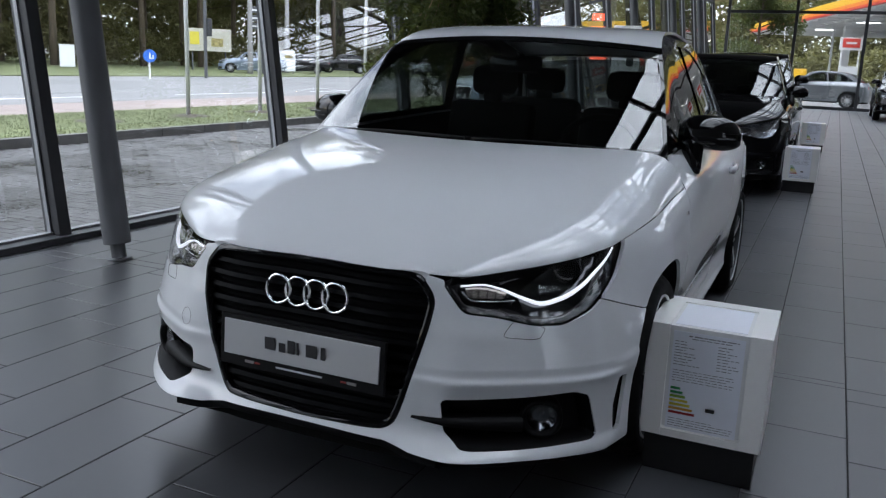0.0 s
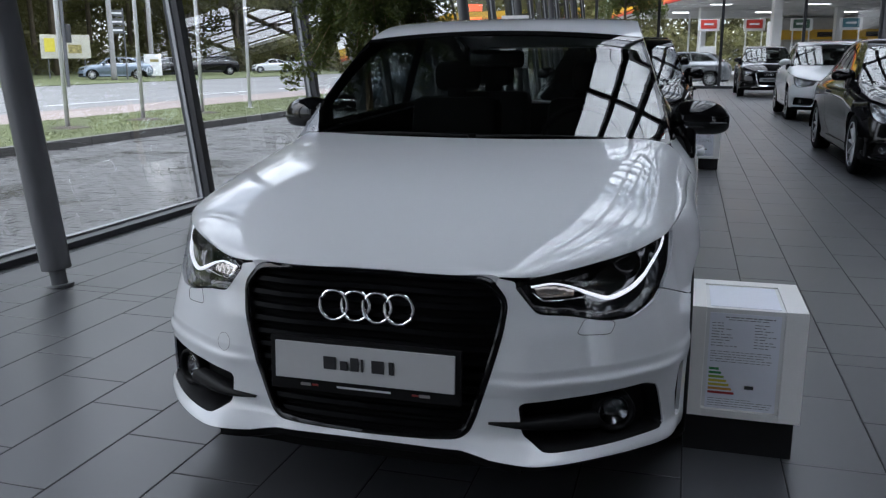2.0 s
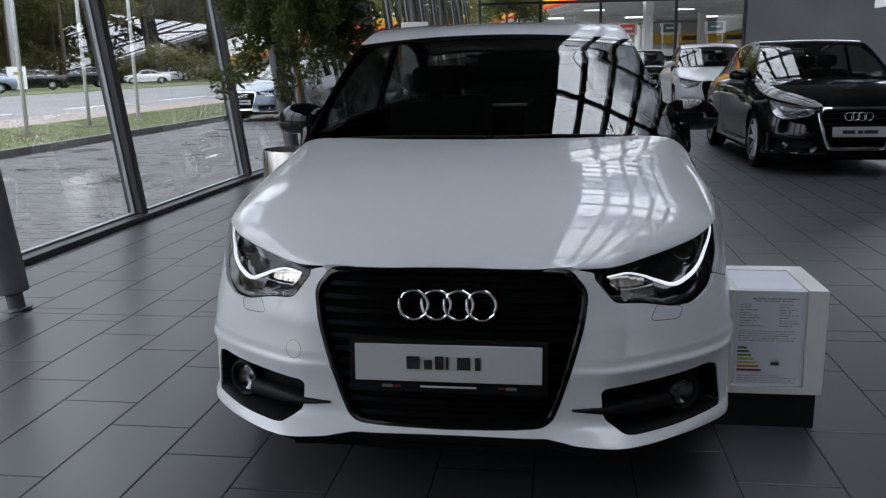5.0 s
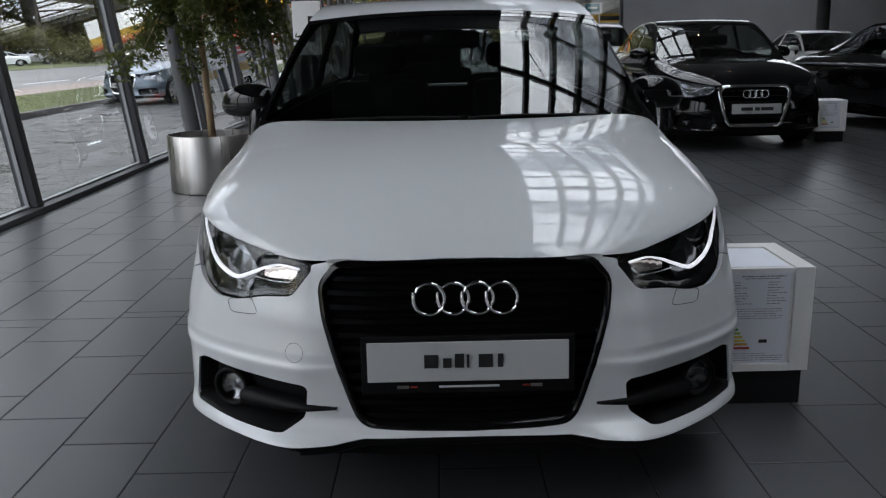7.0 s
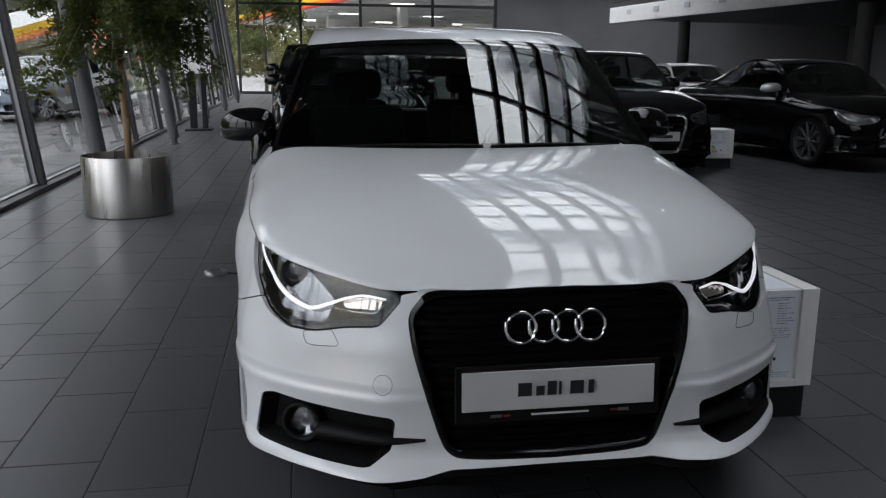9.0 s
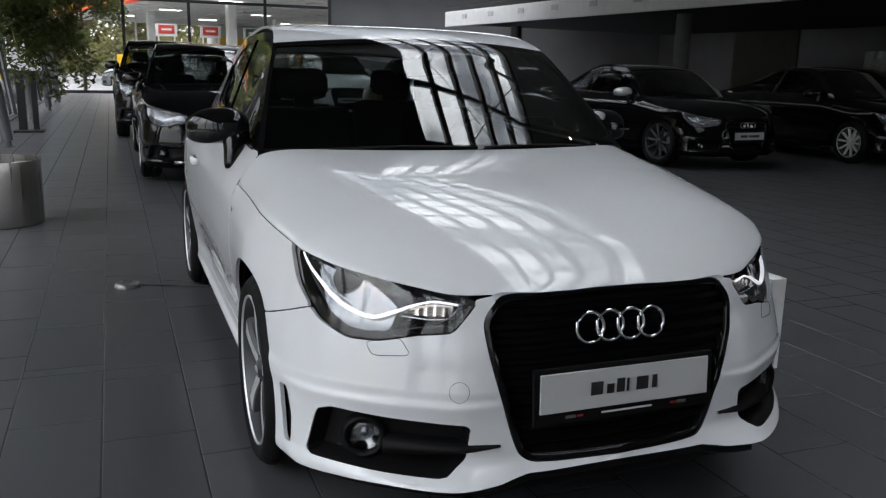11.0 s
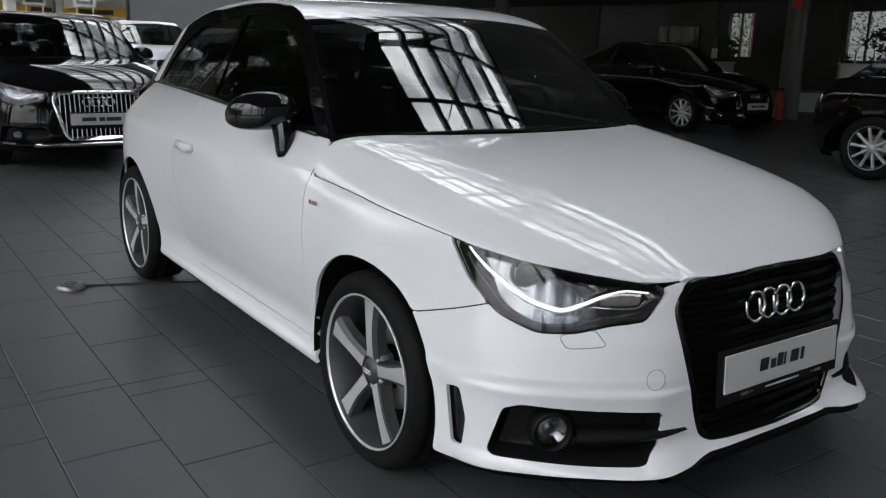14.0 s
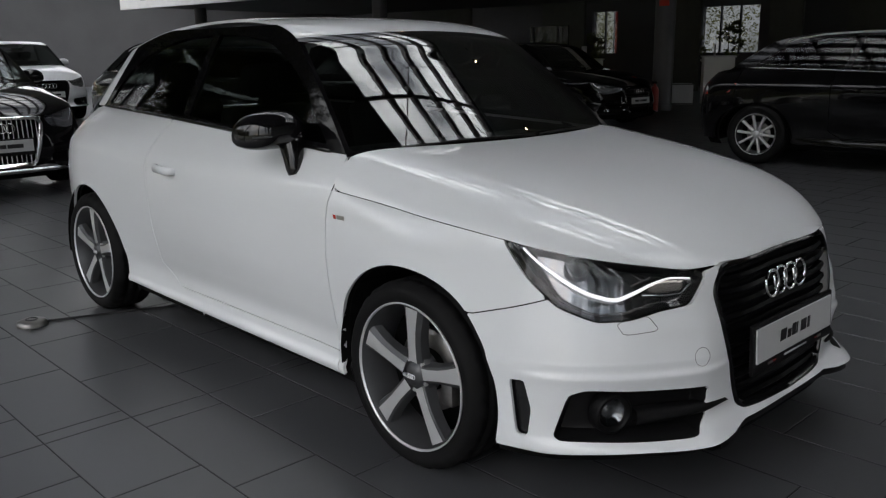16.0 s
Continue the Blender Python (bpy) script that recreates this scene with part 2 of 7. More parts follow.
M = {
    "white_paint": mat("white_paint", (0.685, 0.706, 0.728), 0.4, coat=1.0, coat_ior=1.58, vary=0.012, scale=2, fine=300, spec=0.1),
    "black_paint": mat("black_paint", (0.003, 0.003, 0.0035), 0.05, spec=0.38, vary=0.1),
    "grey_paint": mat("grey_paint", (0.16, 0.17, 0.18), 0.3, metal=0.3, coat=1.0, vary=0.05),
    "blue_paint": mat("blue_paint", (0.15, 0.19, 0.24), 0.3, metal=0.3, coat=1.0, vary=0.05),
    "silver_paint": mat("silver_paint", (0.5, 0.51, 0.52), 0.3, metal=0.5, coat=1.0, vary=0.05),
    "gloss_black": mat("gloss_black", (0.004, 0.004, 0.0045), 0.03, vary=0.1),
    "arch_black": mat("arch_black", (0.003, 0.003, 0.0034), 0.04, vary=0.1, spec=0.22),
    "frame_black": mat("frame_black", (0.003, 0.003, 0.0034), 0.08, vary=0.1, spec=0.3),
    "matt_black": mat("matt_black", (0.005, 0.005, 0.0055), 0.5, spec=0.14, vary=0.2, fine=400, bump=0.0004),
    "satin_black": mat("satin_black", (0.0025, 0.0025, 0.0028), 0.35, spec=0.045, vary=0.15, fine=300),
    "far_reflector": mat("far_reflector", (0.30, 0.31, 0.33), 0.22, metal=0.8, vary=0.35, scale=9, fine=40),
    "slat_chrome": mat("slat_chrome", (0.45, 0.455, 0.46), 0.14, metal=1.0, vary=0.1),
    "smoked_chrome": mat("smoked_chrome", (0.20, 0.205, 0.215), 0.08, metal=1.0, vary=0.15, scale=30),
    "lamp_chrome": mat("lamp_chrome", (0.20, 0.205, 0.215), 0.13, metal=1.0, vary=0.06, scale=30),
    "liner": mat("liner", (0.005, 0.005, 0.005), 0.9, vary=0.2, spec=0.1),
    "rubber": mat("rubber", (0.006, 0.006, 0.0065), 0.7, spec=0.15, vary=0.25, scale=12, fine=200, bump=0.0006),
    "alloy": mat("alloy", (0.62, 0.63, 0.64), 0.34, metal=0.6, vary=0.06, fine=300),
    "alloy_dark": mat("alloy_dark", (0.06, 0.062, 0.066), 0.4, metal=0.5, vary=0.12),
    "chrome": mat("chrome", (0.9, 0.9, 0.91), 0.06, metal=1.0, vary=0.01),
    "steel": mat("steel", (0.40, 0.385, 0.37), 0.3, metal=1.0, vary=0.12, scale=3, fine=14, stretch=(6, 6, 0.15), rough_vary=0.08),
    "disc": mat("disc", (0.35, 0.34, 0.33), 0.4, metal=1.0, vary=0.15, scale=20),
    "car_glass": glass("car_glass", (0.34, 0.37, 0.36), 1.45, sheets=1.0),
    "screen_glass": glass("screen_glass", (0.44, 0.48, 0.47), 1.55, sheets=2.4),
    "clear_lens": glass("clear_lens", (0.92, 0.93, 0.94), 1.5, sheets=1.5),
    "far_lens": glass("far_lens", (0.93, 0.94, 0.95), 1.45, sheets=1.0),
    "pane": glass("pane", (0.86, 0.89, 0.88), 1.52, sheets=4.5),
    "roof_pane": glass("roof_pane", (0.93, 0.95, 0.95), 1.35, sheets=1.0),
    "tinted_pane": glass("tinted_pane", (0.13, 0.14, 0.145), 1.52, sheets=2.0),
    "drl": lamp("drl", (0.95, 0.97, 1.0), 1.0),
    "plate_white": mat("plate_white", (0.45, 0.46, 0.465), 0.35, vary=0.02),
    "plate_ink": mat("plate_ink", (0.012, 0.012, 0.014), 0.5, vary=0.1),
    "red_ink": mat("red_ink", (0.35, 0.02, 0.02), 0.5, vary=0.1),
    "indicator_lens": mat("indicator_lens", (0.62, 0.57, 0.52), 0.14, metal=0.8, vary=0.12, scale=40),
    "red_lens": mat("red_lens", (0.45, 0.02, 0.015), 0.15, coat=0.8, vary=0.05),
    "seat": mat("seat", (0.009, 0.009, 0.0095), 0.85, spec=0.2, vary=0.25, fine=500, bump=0.0006),
    "tile": mat("tile", (0.050, 0.0525, 0.0565), 0.33, vary=0.16, scale=1.3, fine=35, bump=0.00015, rough_vary=0.03, piece=0.28, spec=0.62),
    "joint": mat("joint", (0.016, 0.016, 0.017), 0.8, vary=0.2),
    "anthracite": mat("anthracite", (0.028, 0.029, 0.032), 0.42, vary=0.08, scale=3, fine=200),
    "column_grey": mat("column_grey", (0.09, 0.092, 0.097), 0.42, vary=0.08, fine=150),
    "dark_wall": mat("dark_wall", (0.10, 0.10, 0.103), 0.7, vary=0.12, scale=0.7, fine=20),
    "bounce_ceiling": mat("bounce_ceiling", (0.46, 0.47, 0.46), 0.8, vary=0.12, scale=0.8, fine=12),
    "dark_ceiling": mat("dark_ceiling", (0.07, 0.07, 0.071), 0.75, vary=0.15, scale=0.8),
    "bead": mat("bead", (0.32, 0.33, 0.34), 0.4, metal=0.4, vary=0.05),
    "panel_green": mat("panel_green", (0.10, 0.105, 0.09), 0.7, vary=0.1),
    "white_band": mat("white_band", (0.80, 0.80, 0.79), 0.6, vary=0.05),
    "bounce_wall": mat("bounce_wall", (0.62, 0.62, 0.61), 0.8, vary=0.06, scale=0.7, fine=30),
    "board": mat("board", (0.86, 0.86, 0.85), 0.32, vary=0.03, fine=150),
    "board_inner": mat("board_inner", (0.80, 0.81, 0.82), 0.45, vary=0.03),
    "paper": mat("paper", (0.84, 0.87, 0.95), 0.5, vary=0.02),
    "print_ink": mat("print_ink", (0.22, 0.22, 0.25), 0.6, vary=0.05),
    "ink_grey": mat("ink_grey", (0.54, 0.55, 0.58), 0.6, vary=0.05),
    "plinth": mat("plinth", (0.008, 0.008, 0.009), 0.4, vary=0.15),
    "asphalt": mat("asphalt", (0.17, 0.168, 0.165), 0.85, vary=0.18, scale=0.25, fine=30, bump=0.002),
    "paver": mat("paver", (0.074, 0.072, 0.070), 0.40, vary=0.25, scale=1.1, fine=40, bump=0.0012, rough_vary=0.30, piece=0.2),
    "sand_joint": mat("sand_joint", (0.06, 0.058, 0.055), 0.9, vary=0.2, fine=80),
    "concrete": mat("concrete", (0.24, 0.235, 0.23), 0.85, vary=0.12, scale=0.3, fine=20),
    "kerb": mat("kerb", (0.12, 0.115, 0.11), 0.8, vary=0.2, fine=40, bump=0.002),
    "grass": mat("grass", (0.105, 0.122, 0.046), 0.9, vary=0.35, scale=0.9, fine=25, bump=0.01),
    "blade": mat("blade", (0.108, 0.125, 0.045), 0.8, vary=0.25, scale=2, piece=0.15),
    "earth": mat("earth", (0.06, 0.045, 0.035), 0.95, vary=0.3, fine=40, bump=0.005),
    "path_red": mat("path_red", (0.235, 0.19, 0.17), 0.85, vary=0.15, scale=0.4, fine=20),
    "bark": mat("bark", (0.11, 0.085, 0.06), 0.9, vary=0.3, scale=6, fine=40, bump=0.006, stretch=(1, 1, 0.25)),
    "ficus_bark": mat("ficus_bark", (0.30, 0.21, 0.12), 0.75, vary=0.25, scale=8, fine=60, bump=0.002, stretch=(1, 1, 0.3)),
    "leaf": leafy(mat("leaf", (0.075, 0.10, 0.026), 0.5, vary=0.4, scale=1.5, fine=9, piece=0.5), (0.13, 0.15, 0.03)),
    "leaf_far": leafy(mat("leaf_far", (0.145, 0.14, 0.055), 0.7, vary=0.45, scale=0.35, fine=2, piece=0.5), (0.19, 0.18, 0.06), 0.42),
    "soil": mat("soil", (0.03, 0.024, 0.02), 0.95, vary=0.3, fine=60, bump=0.004),
    "flag_pole": mat("flag_pole", (0.60, 0.60, 0.61), 0.4, vary=0.04),
    "sign_blue": mat("sign_blue", (0.03, 0.14, 0.55), 0.4, vary=0.03),
    "sign_white": mat("sign_white", (0.75, 0.75, 0.74), 0.4, vary=0.03),
    "yellow": mat("yellow", (0.80, 0.46, 0.02), 0.45, vary=0.03),
    "orange": mat("orange", (0.80, 0.22, 0.02), 0.45, vary=0.03),
    "dark_red": mat("dark_red", (0.27, 0.022, 0.016), 0.35, vary=0.06),
    "red": mat("red", (0.62, 0.05, 0.03), 0.45, vary=0.04),
    "poster_cream": mat("poster_cream", (0.50, 0.48, 0.40), 0.5, vary=0.1),
    "poster_mix": mat("poster_mix", (0.32, 0.27, 0.10), 0.5, vary=0.7, scale=5, fine=20),
    "sign_green": mat("sign_green", (0.03, 0.09, 0.05), 0.45, vary=0.04),
    "sign_teal": mat("sign_teal", (0.04, 0.16, 0.20), 0.45, vary=0.04),
    "canopy_white": mat("canopy_white", (0.7, 0.7, 0.69), 0.5, vary=0.04),
    "plaster_wall": mat("plaster_wall", (0.45, 0.44, 0.42), 0.8, vary=0.08, fine=30),
    "tube_glow": lamp("tube_glow", (1.0, 0.98, 0.95), 4.5),
    "led_red": lamp("led_red", (1.0, 0.12, 0.05), 3.0),
    "spot_glow": lamp("spot_glow", (1.0, 0.70, 0.40), 120.0),
    "cable": mat("cable", (0.01, 0.01, 0.01), 0.5, vary=0.1),
    "puck_steel": mat("puck_steel", (0.20, 0.195, 0.19), 0.35, metal=0.8, vary=0.1, fine=80),
    "green_ink": mat("green_ink", (0.02, 0.25, 0.07), 0.5), "lime_ink": mat("lime_ink", (0.25, 0.42, 0.05), 0.5),
    "yellow_ink": mat("yellow_ink", (0.65, 0.55, 0.05), 0.5), "amber_ink": mat("amber_ink", (0.6, 0.3, 0.04), 0.5),
}


# ---- building helpers ----
def mesh_of(name, verts, faces, material, smooth=False):
    me = bpy.data.meshes.new(name)
    me.from_pydata([tuple(v) for v in verts], [], [tuple(f) for f in faces])
    me.materials.append(M[material])
    if smooth:
        me.shade_smooth()
    return me


def raw(name, verts, faces, material, parent=None, label="", smooth=False):
    ob = new(name, mesh_of(name, verts, faces, material, smooth))
    if parent is not None:
        ob.parent = parent
    if label:
        ob["label"] = label
    return ob


def part(name, bm, material, parent=None, label="", smooth=False, angle=None):
    me = bpy.data.meshes.new(name)
    bm.to_mesh(me)
    bm.free()
    me.materials.append(M[material])
    if smooth:
        me.shade_smooth()
    if angle is not None:
        me.set_sharp_from_angle(angle=radians(angle))
    ob = new(name, me)
    if parent is not None:
        ob.parent = parent
    if label:
        ob["label"] = label
    return ob


def box(cx, cy, cz, sx, sy, sz, bevel=0.0, bm=None, m=None):
    """A block by centre and size, its edges rounded off."""
    out = bmesh.new() if bm is None else bm
    r = bmesh.ops.create_cube(out, size=1.0)["verts"]
    bmesh.ops.transform(out, matrix=Matrix.Translation((cx, cy, cz)) @ Matrix.Diagonal((sx, sy, sz, 1)), verts=r)
    if bevel:
        edges = list({e for v in r for e in v.link_edges})
        res = bmesh.ops.bevel(out, geom=edges, offset=bevel, segments=2, affect="EDGES", profile=0.5)
        r = list({v for f in res["faces"] for v in f.verts} | {v for v in r if v.is_valid})
    if m is not None:
        bmesh.ops.transform(out, matrix=m, verts=[v for v in r if v.is_valid])
    return out


def lathe(profile, n=48, axis="z"):
    """(radius, height) pairs turned round the axis."""
    verts, faces = [], []
    k = len(profile)
    for i in range(n):
        a = 2 * math.pi * i / n
        for r, h in profile:
            p = (r * math.cos(a), r * math.sin(a), h)
            verts.append(p if axis == "z" else (p[2], p[0], p[1]))
    for i in range(n):
        j = (i + 1) % n
        for q in range(k - 1):
            faces.append((i * k + q, j * k + q, j * k + q + 1, i * k + q + 1))
    return verts, faces


def tube(points, radius, n=8, closed=False):
    """A round bar along points; radius may be a list."""
    pts = [Vector(p) for p in points]
    k = len(pts)
    rad = [radius] * k if isinstance(radius, (int, float)) else list(radius)
    verts, faces = [], []
    up = Vector((0.12, 0.2, 1)).normalized()
    for i, p in enumerate(pts):
        a = pts[(i - 1) % k] if closed or i else p
        b = pts[(i + 1) % k] if closed or i < k - 1 else p
        d = (b - a).normalized()
        ref = up if abs(d.dot(up)) < 0.95 else Vector((1, 0.1, 0)).normalized()
        s = d.cross(ref).normalized()
        u = s.cross(d).normalized()
        for j in range(n):
            t = 2 * math.pi * j / n
            verts.append(tuple(p + (s * math.cos(t) + u * math.sin(t)) * rad[i]))
    for i in range(k if closed else k - 1):
        i2 = (i + 1) % k
        for j in range(n):
            j2 = (j + 1) % n
            faces.append((i * n + j, i * n + j2, i2 * n + j2, i2 * n + j))
    if not closed:
        faces.append(tuple(reversed(range(n))))
        faces.append(tuple(range((k - 1) * n, k * n)))
    return verts, faces


def merge(*sets):
    verts, faces = [], []
    for v, f in sets:
        o = len(verts)
        verts += list(v)
        faces += [tuple(i + o for i in q) for q in f]
    return verts, faces


def thing(name, label, category, x=0, y=0, z=0, rz=0, group="", kind=""):
    ob = new(name)
    ob.matrix_world = pose(x, y, z, 0, 0, rz)
    return tagged(ob, label, category, group, kind)

# ---- cars: one body shape, warped to the proportions of each car ----
def pchip(xk, yk, x):
    """Smooth curve through knots without overshoot."""
    xk, yk, x = np.asarray(xk, float), np.asarray(yk, float), np.asarray(x, float)
    h = np.diff(xk)
    d = np.diff(yk) / h
    m = np.zeros_like(yk)
    m[1:-1] = np.where(d[:-1] * d[1:] > 0, 2 * d[:-1] * d[1:] / np.where(d[:-1] + d[1:] == 0, 1, d[:-1] + d[1:]), 0)
    m[0], m[-1] = d[0], d[-1]
    i = np.clip(np.searchsorted(xk, x) - 1, 0, len(h) - 1)
    t = np.clip((x - xk[i]) / h[i], 0, 1)
    return (yk[i] * (2 * t**3 - 3 * t**2 + 1) + m[i] * h[i] * (t**3 - 2 * t**2 + t) + yk[i + 1] * (3 * t**2 - 2 * t**3) + m[i + 1] * h[i] * (t**3 - t**2))


def spline(knots, x):
    """Natural cubic curve through knots, even in its curvature."""
    xk, yk = np.array([k[0] for k in knots], float), np.array([k[1] for k in knots], float)
    n, h = len(xk), np.diff(xk)
    A, b = np.eye(n), np.zeros(n)
    for i in range(1, n - 1):
        A[i, i - 1:i + 2] = h[i - 1], 2 * (h[i - 1] + h[i]), h[i]
        b[i] = 6 * ((yk[i + 1] - yk[i]) / h[i] - (yk[i] - yk[i - 1]) / h[i - 1])
    m = np.linalg.solve(A, b)
    x = np.asarray(x, float)
    i = np.clip(np.searchsorted(xk, x) - 1, 0, n - 2)
    u, w = x - xk[i], xk[i + 1] - x
    return (m[i] * w**3 + m[i + 1] * u**3) / (6 * h[i]) + (yk[i] / h[i] - m[i] * h[i] / 6) * w + (yk[i + 1] / h[i] - m[i + 1] * h[i] / 6) * u


def along(knots, x):
    return pchip([k[0] for k in knots], [k[1] for k in knots], x)


# plan of the body at its widest, from the middle of the nose round to the tail
PLAN = [(0, 0.022), (0.2, 0.032), (0.42, 0.074), (0.57, 0.15), (0.70, 0.245), (0.785, 0.34), (0.835, 0.46), (0.86, 0.62), (0.872, 0.9), (0.866, 1.25),
        (0.868, 1.8), (0.868, 2.4), (0.864, 3.0), (0.852, 3.4), (0.80, 3.7), (0.70, 3.86), (0.5, 3.93), (0, 3.95)]
_px, _py = np.array([p[0] for p in PLAN]), np.array([p[1] for p in PLAN])
_chord = np.r_[0, np.cumsum(np.hypot(np.diff(_px), np.diff(_py)))]
_fine = np.linspace(0, _chord[-1], 3000)
_fx, _fy = pchip(_chord, _px, _fine), pchip(_chord, _py, _fine)
_tx, _ty = np.gradient(_fx, _fine), np.gradient(_fy, _fine)
_k = np.ones(61) / 61
_tx, _ty = np.convolve(np.pad(_tx, 30, "edge"), _k, "valid"), np.convolve(np.pad(_ty, 30, "edge"), _k, "valid")
_tl = np.hypot(_tx, _ty)
_nx, _ny = _ty / _tl, -_tx / _tl
_nx[0] = 0.0


def s_of(x, y):
    return float(_fine[np.argmin((_fx - x) ** 2 + (_fy - y) ** 2)])


# how far the side lies inside the plan, by height, at stations round the car
SECTIONS = [
    (s_of(0, 0.022), [(0.17, 0.06), (0.205, 0.0), (0.235, -0.006), (0.27, 0.002), (0.30, 0.02), (0.45, 0.03), (0.6, 0.05), (0.72, 0.075), (0.8, 0.12), (1.1, 0.3)]),
    (s_of(0.27, 0.04), [(0.17, 0.05), (0.205, -0.01), (0.235, -0.02), (0.265, 0.0), (0.30, 0.02), (0.45, 0.022), (0.6, 0.03), (0.72, 0.06), (0.8, 0.12), (1.1, 0.3)]),
    (s_of(0.46, 0.092), [(0.17, 0.02), (0.205, -0.045), (0.236, -0.068), (0.262, -0.04), (0.285, -0.004), (0.30, 0.002), (0.335, 0.005), (0.385, 0.002), (0.410, -0.003), (0.430, -0.0085), (0.436, -0.0095), (0.441, -0.0085), (0.450, -0.002), (0.456, -0.0005), (0.474, 0.0005), (0.480, 0.0020), (0.525, 0.012), (0.56, 0.018), (0.62, 0.038), (0.70, 0.055), (0.74, 0.078), (0.8, 0.13), (1.1, 0.33)]),
    (s_of(0.785, 0.34), [(0.17, 0.03), (0.205, -0.002), (0.228, -0.020), (0.245, -0.017), (0.266, -0.005), (0.3, -0.003), (0.385, -0.004), (0.412, -0.006), (0.432, -0.0095), (0.438, -0.0105), (0.443, -0.0095), (0.452, -0.003), (0.458, -0.0012), (0.476, 0.000), (0.482, 0.0018), (0.53, 0.013), (0.63, 0.04), (0.70, 0.058), (0.79, 0.085), (0.85, 0.12), (1.1, 0.28)]),
    (s_of(0.836, 0.465), [(0.17, 0.02), (0.205, 0.004), (0.24, 0.0), (0.30, 0.0), (0.40, 0.0), (0.44, -0.004), (0.46, -0.004), (0.486, 0.003), (0.53, 0.008), (0.63, 0.03), (0.70, 0.046), (0.79, 0.068), (0.85, 0.105), (1.1, 0.27)]),
    (s_of(0.872, 0.9), [(0.17, 0.035), (0.3, 0.022), (0.45, 0.012), (0.6, 0.003), (0.66, 0.0), (0.74, 0.008), (0.80, 0.032), (0.828, 0.05), (0.86, 0.08), (0.95, 0.15), (1.1, 0.25)]),
    (s_of(0.868, 1.5), [(0.17, 0.06), (0.205, 0.044), (0.235, 0.035), (0.262, 0.05), (0.33, 0.056), (0.42, 0.036), (0.55, 0.011), (0.66, 0.002), (0.74, 0.004), (0.80, 0.006), (0.86, 0.020), (0.90, 0.045), (0.975, 0.105), (1.1, 0.2)]),
    (s_of(0.868, 2.4), [(0.17, 0.06), (0.205, 0.045), (0.235, 0.038), (0.262, 0.052), (0.33, 0.06), (0.42, 0.04), (0.55, 0.013), (0.66, 0.003), (0.76, 0.0), (0.83, 0.002), (0.87, 0.014), (0.92, 0.05), (1.03, 0.155), (1.1, 0.23)]),
    (s_of(0.852, 3.4), [(0.17, 0.06), (0.25, 0.03), (0.45, 0.01), (0.65, 0.0), (0.75, 0.002), (0.85, 0.012), (0.92, 0.06), (1.04, 0.21), (1.1, 0.28)]),
    (s_of(0, 3.95), [(0.17, 0.08), (0.3, 0.03), (0.5, 0.0), (0.7, 0.01), (0.85, 0.06), (0.95, 0.1), (1.1, 0.17)]),
]


def inset(s, z):
    s, z = np.broadcast_arrays(np.asarray(s, float), np.asarray(z, float))
    vals = np.array([along(p, z) for _, p in SECTIONS])
    st = np.array([a for a, _ in SECTIONS])
    i = np.clip(np.searchsorted(st, s) - 1, 0, len(st) - 2)
    t = np.clip((s - st[i]) / (st[i + 1] - st[i]), 0, 1)
    t = t * t * (3 - 2 * t)
    idx = tuple(np.indices(s.shape))
    even = vals[(i, *idx)] * (1 - t) + vals[(i + 1, *idx)] * t
    # behind the bumper the stations run into one another without flats
    first = 4
    h = np.diff(st)
    d = np.diff(vals, axis=0) / h.reshape(-1, *([1] * s.ndim))
    m = np.zeros_like(vals)
    both = d[:-1] * d[1:] > 0
    m[1:-1] = np.where(both, 2 * d[:-1] * d[1:] / np.where(both, d[:-1] + d[1:], 1), 0)
    m[:first + 1] = 0
    u = np.clip((s - st[i]) / h[i], 0, 1)
    flow = (vals[(i, *idx)] * (2 * u**3 - 3 * u**2 + 1) + m[(i, *idx)] * h[i] * (u**3 - 2 * u**2 + u)
            + vals[(i + 1, *idx)] * (3 * u**2 - 2 * u**3) + m[(i + 1, *idx)] * h[i] * (u**3 - u**2))
    return np.where(i >= first, flow, even)


def shell_at(s, z, deep=0.0):
    """The body's side at s metres round the plan and height z, deep metres inside the sheet."""
    s, z = np.broadcast_arrays(np.asarray(s, float), np.asarray(z, float))
    d = inset(s, z) + deep
    x, y = np.interp(s, _fine, _fx), np.interp(s, _fine, _fy)
    nx, ny = np.interp(s, _fine, _nx), np.interp(s, _fine, _ny)
    return np.stack([np.maximum(x - nx * d, 0.0) * (s > 1e-6), y - ny * d, z], -1)


# top edge of the side: bonnet joint, then the waistline
TOP = [(0, 0.728), (s_of(0.333, 0.08), 0.722), (s_of(0.406, 0.13), 0.706), (s_of(0.55, 0.26), 0.735), (s_of(0.766, 0.525), 0.795), (s_of(0.85, 0.95), 0.838), (s_of(0.862, 1.255), 0.861),
       (s_of(0.862, 1.275), 0.972), (s_of(0.868, 1.8), 0.995), (s_of(0.868, 2.5), 1.022), (s_of(0.86, 3.1), 1.038), (s_of(0.82, 3.6), 1.048), (s_of(0.6, 3.9), 1.0), (s_of(0, 3.95), 1.0)]


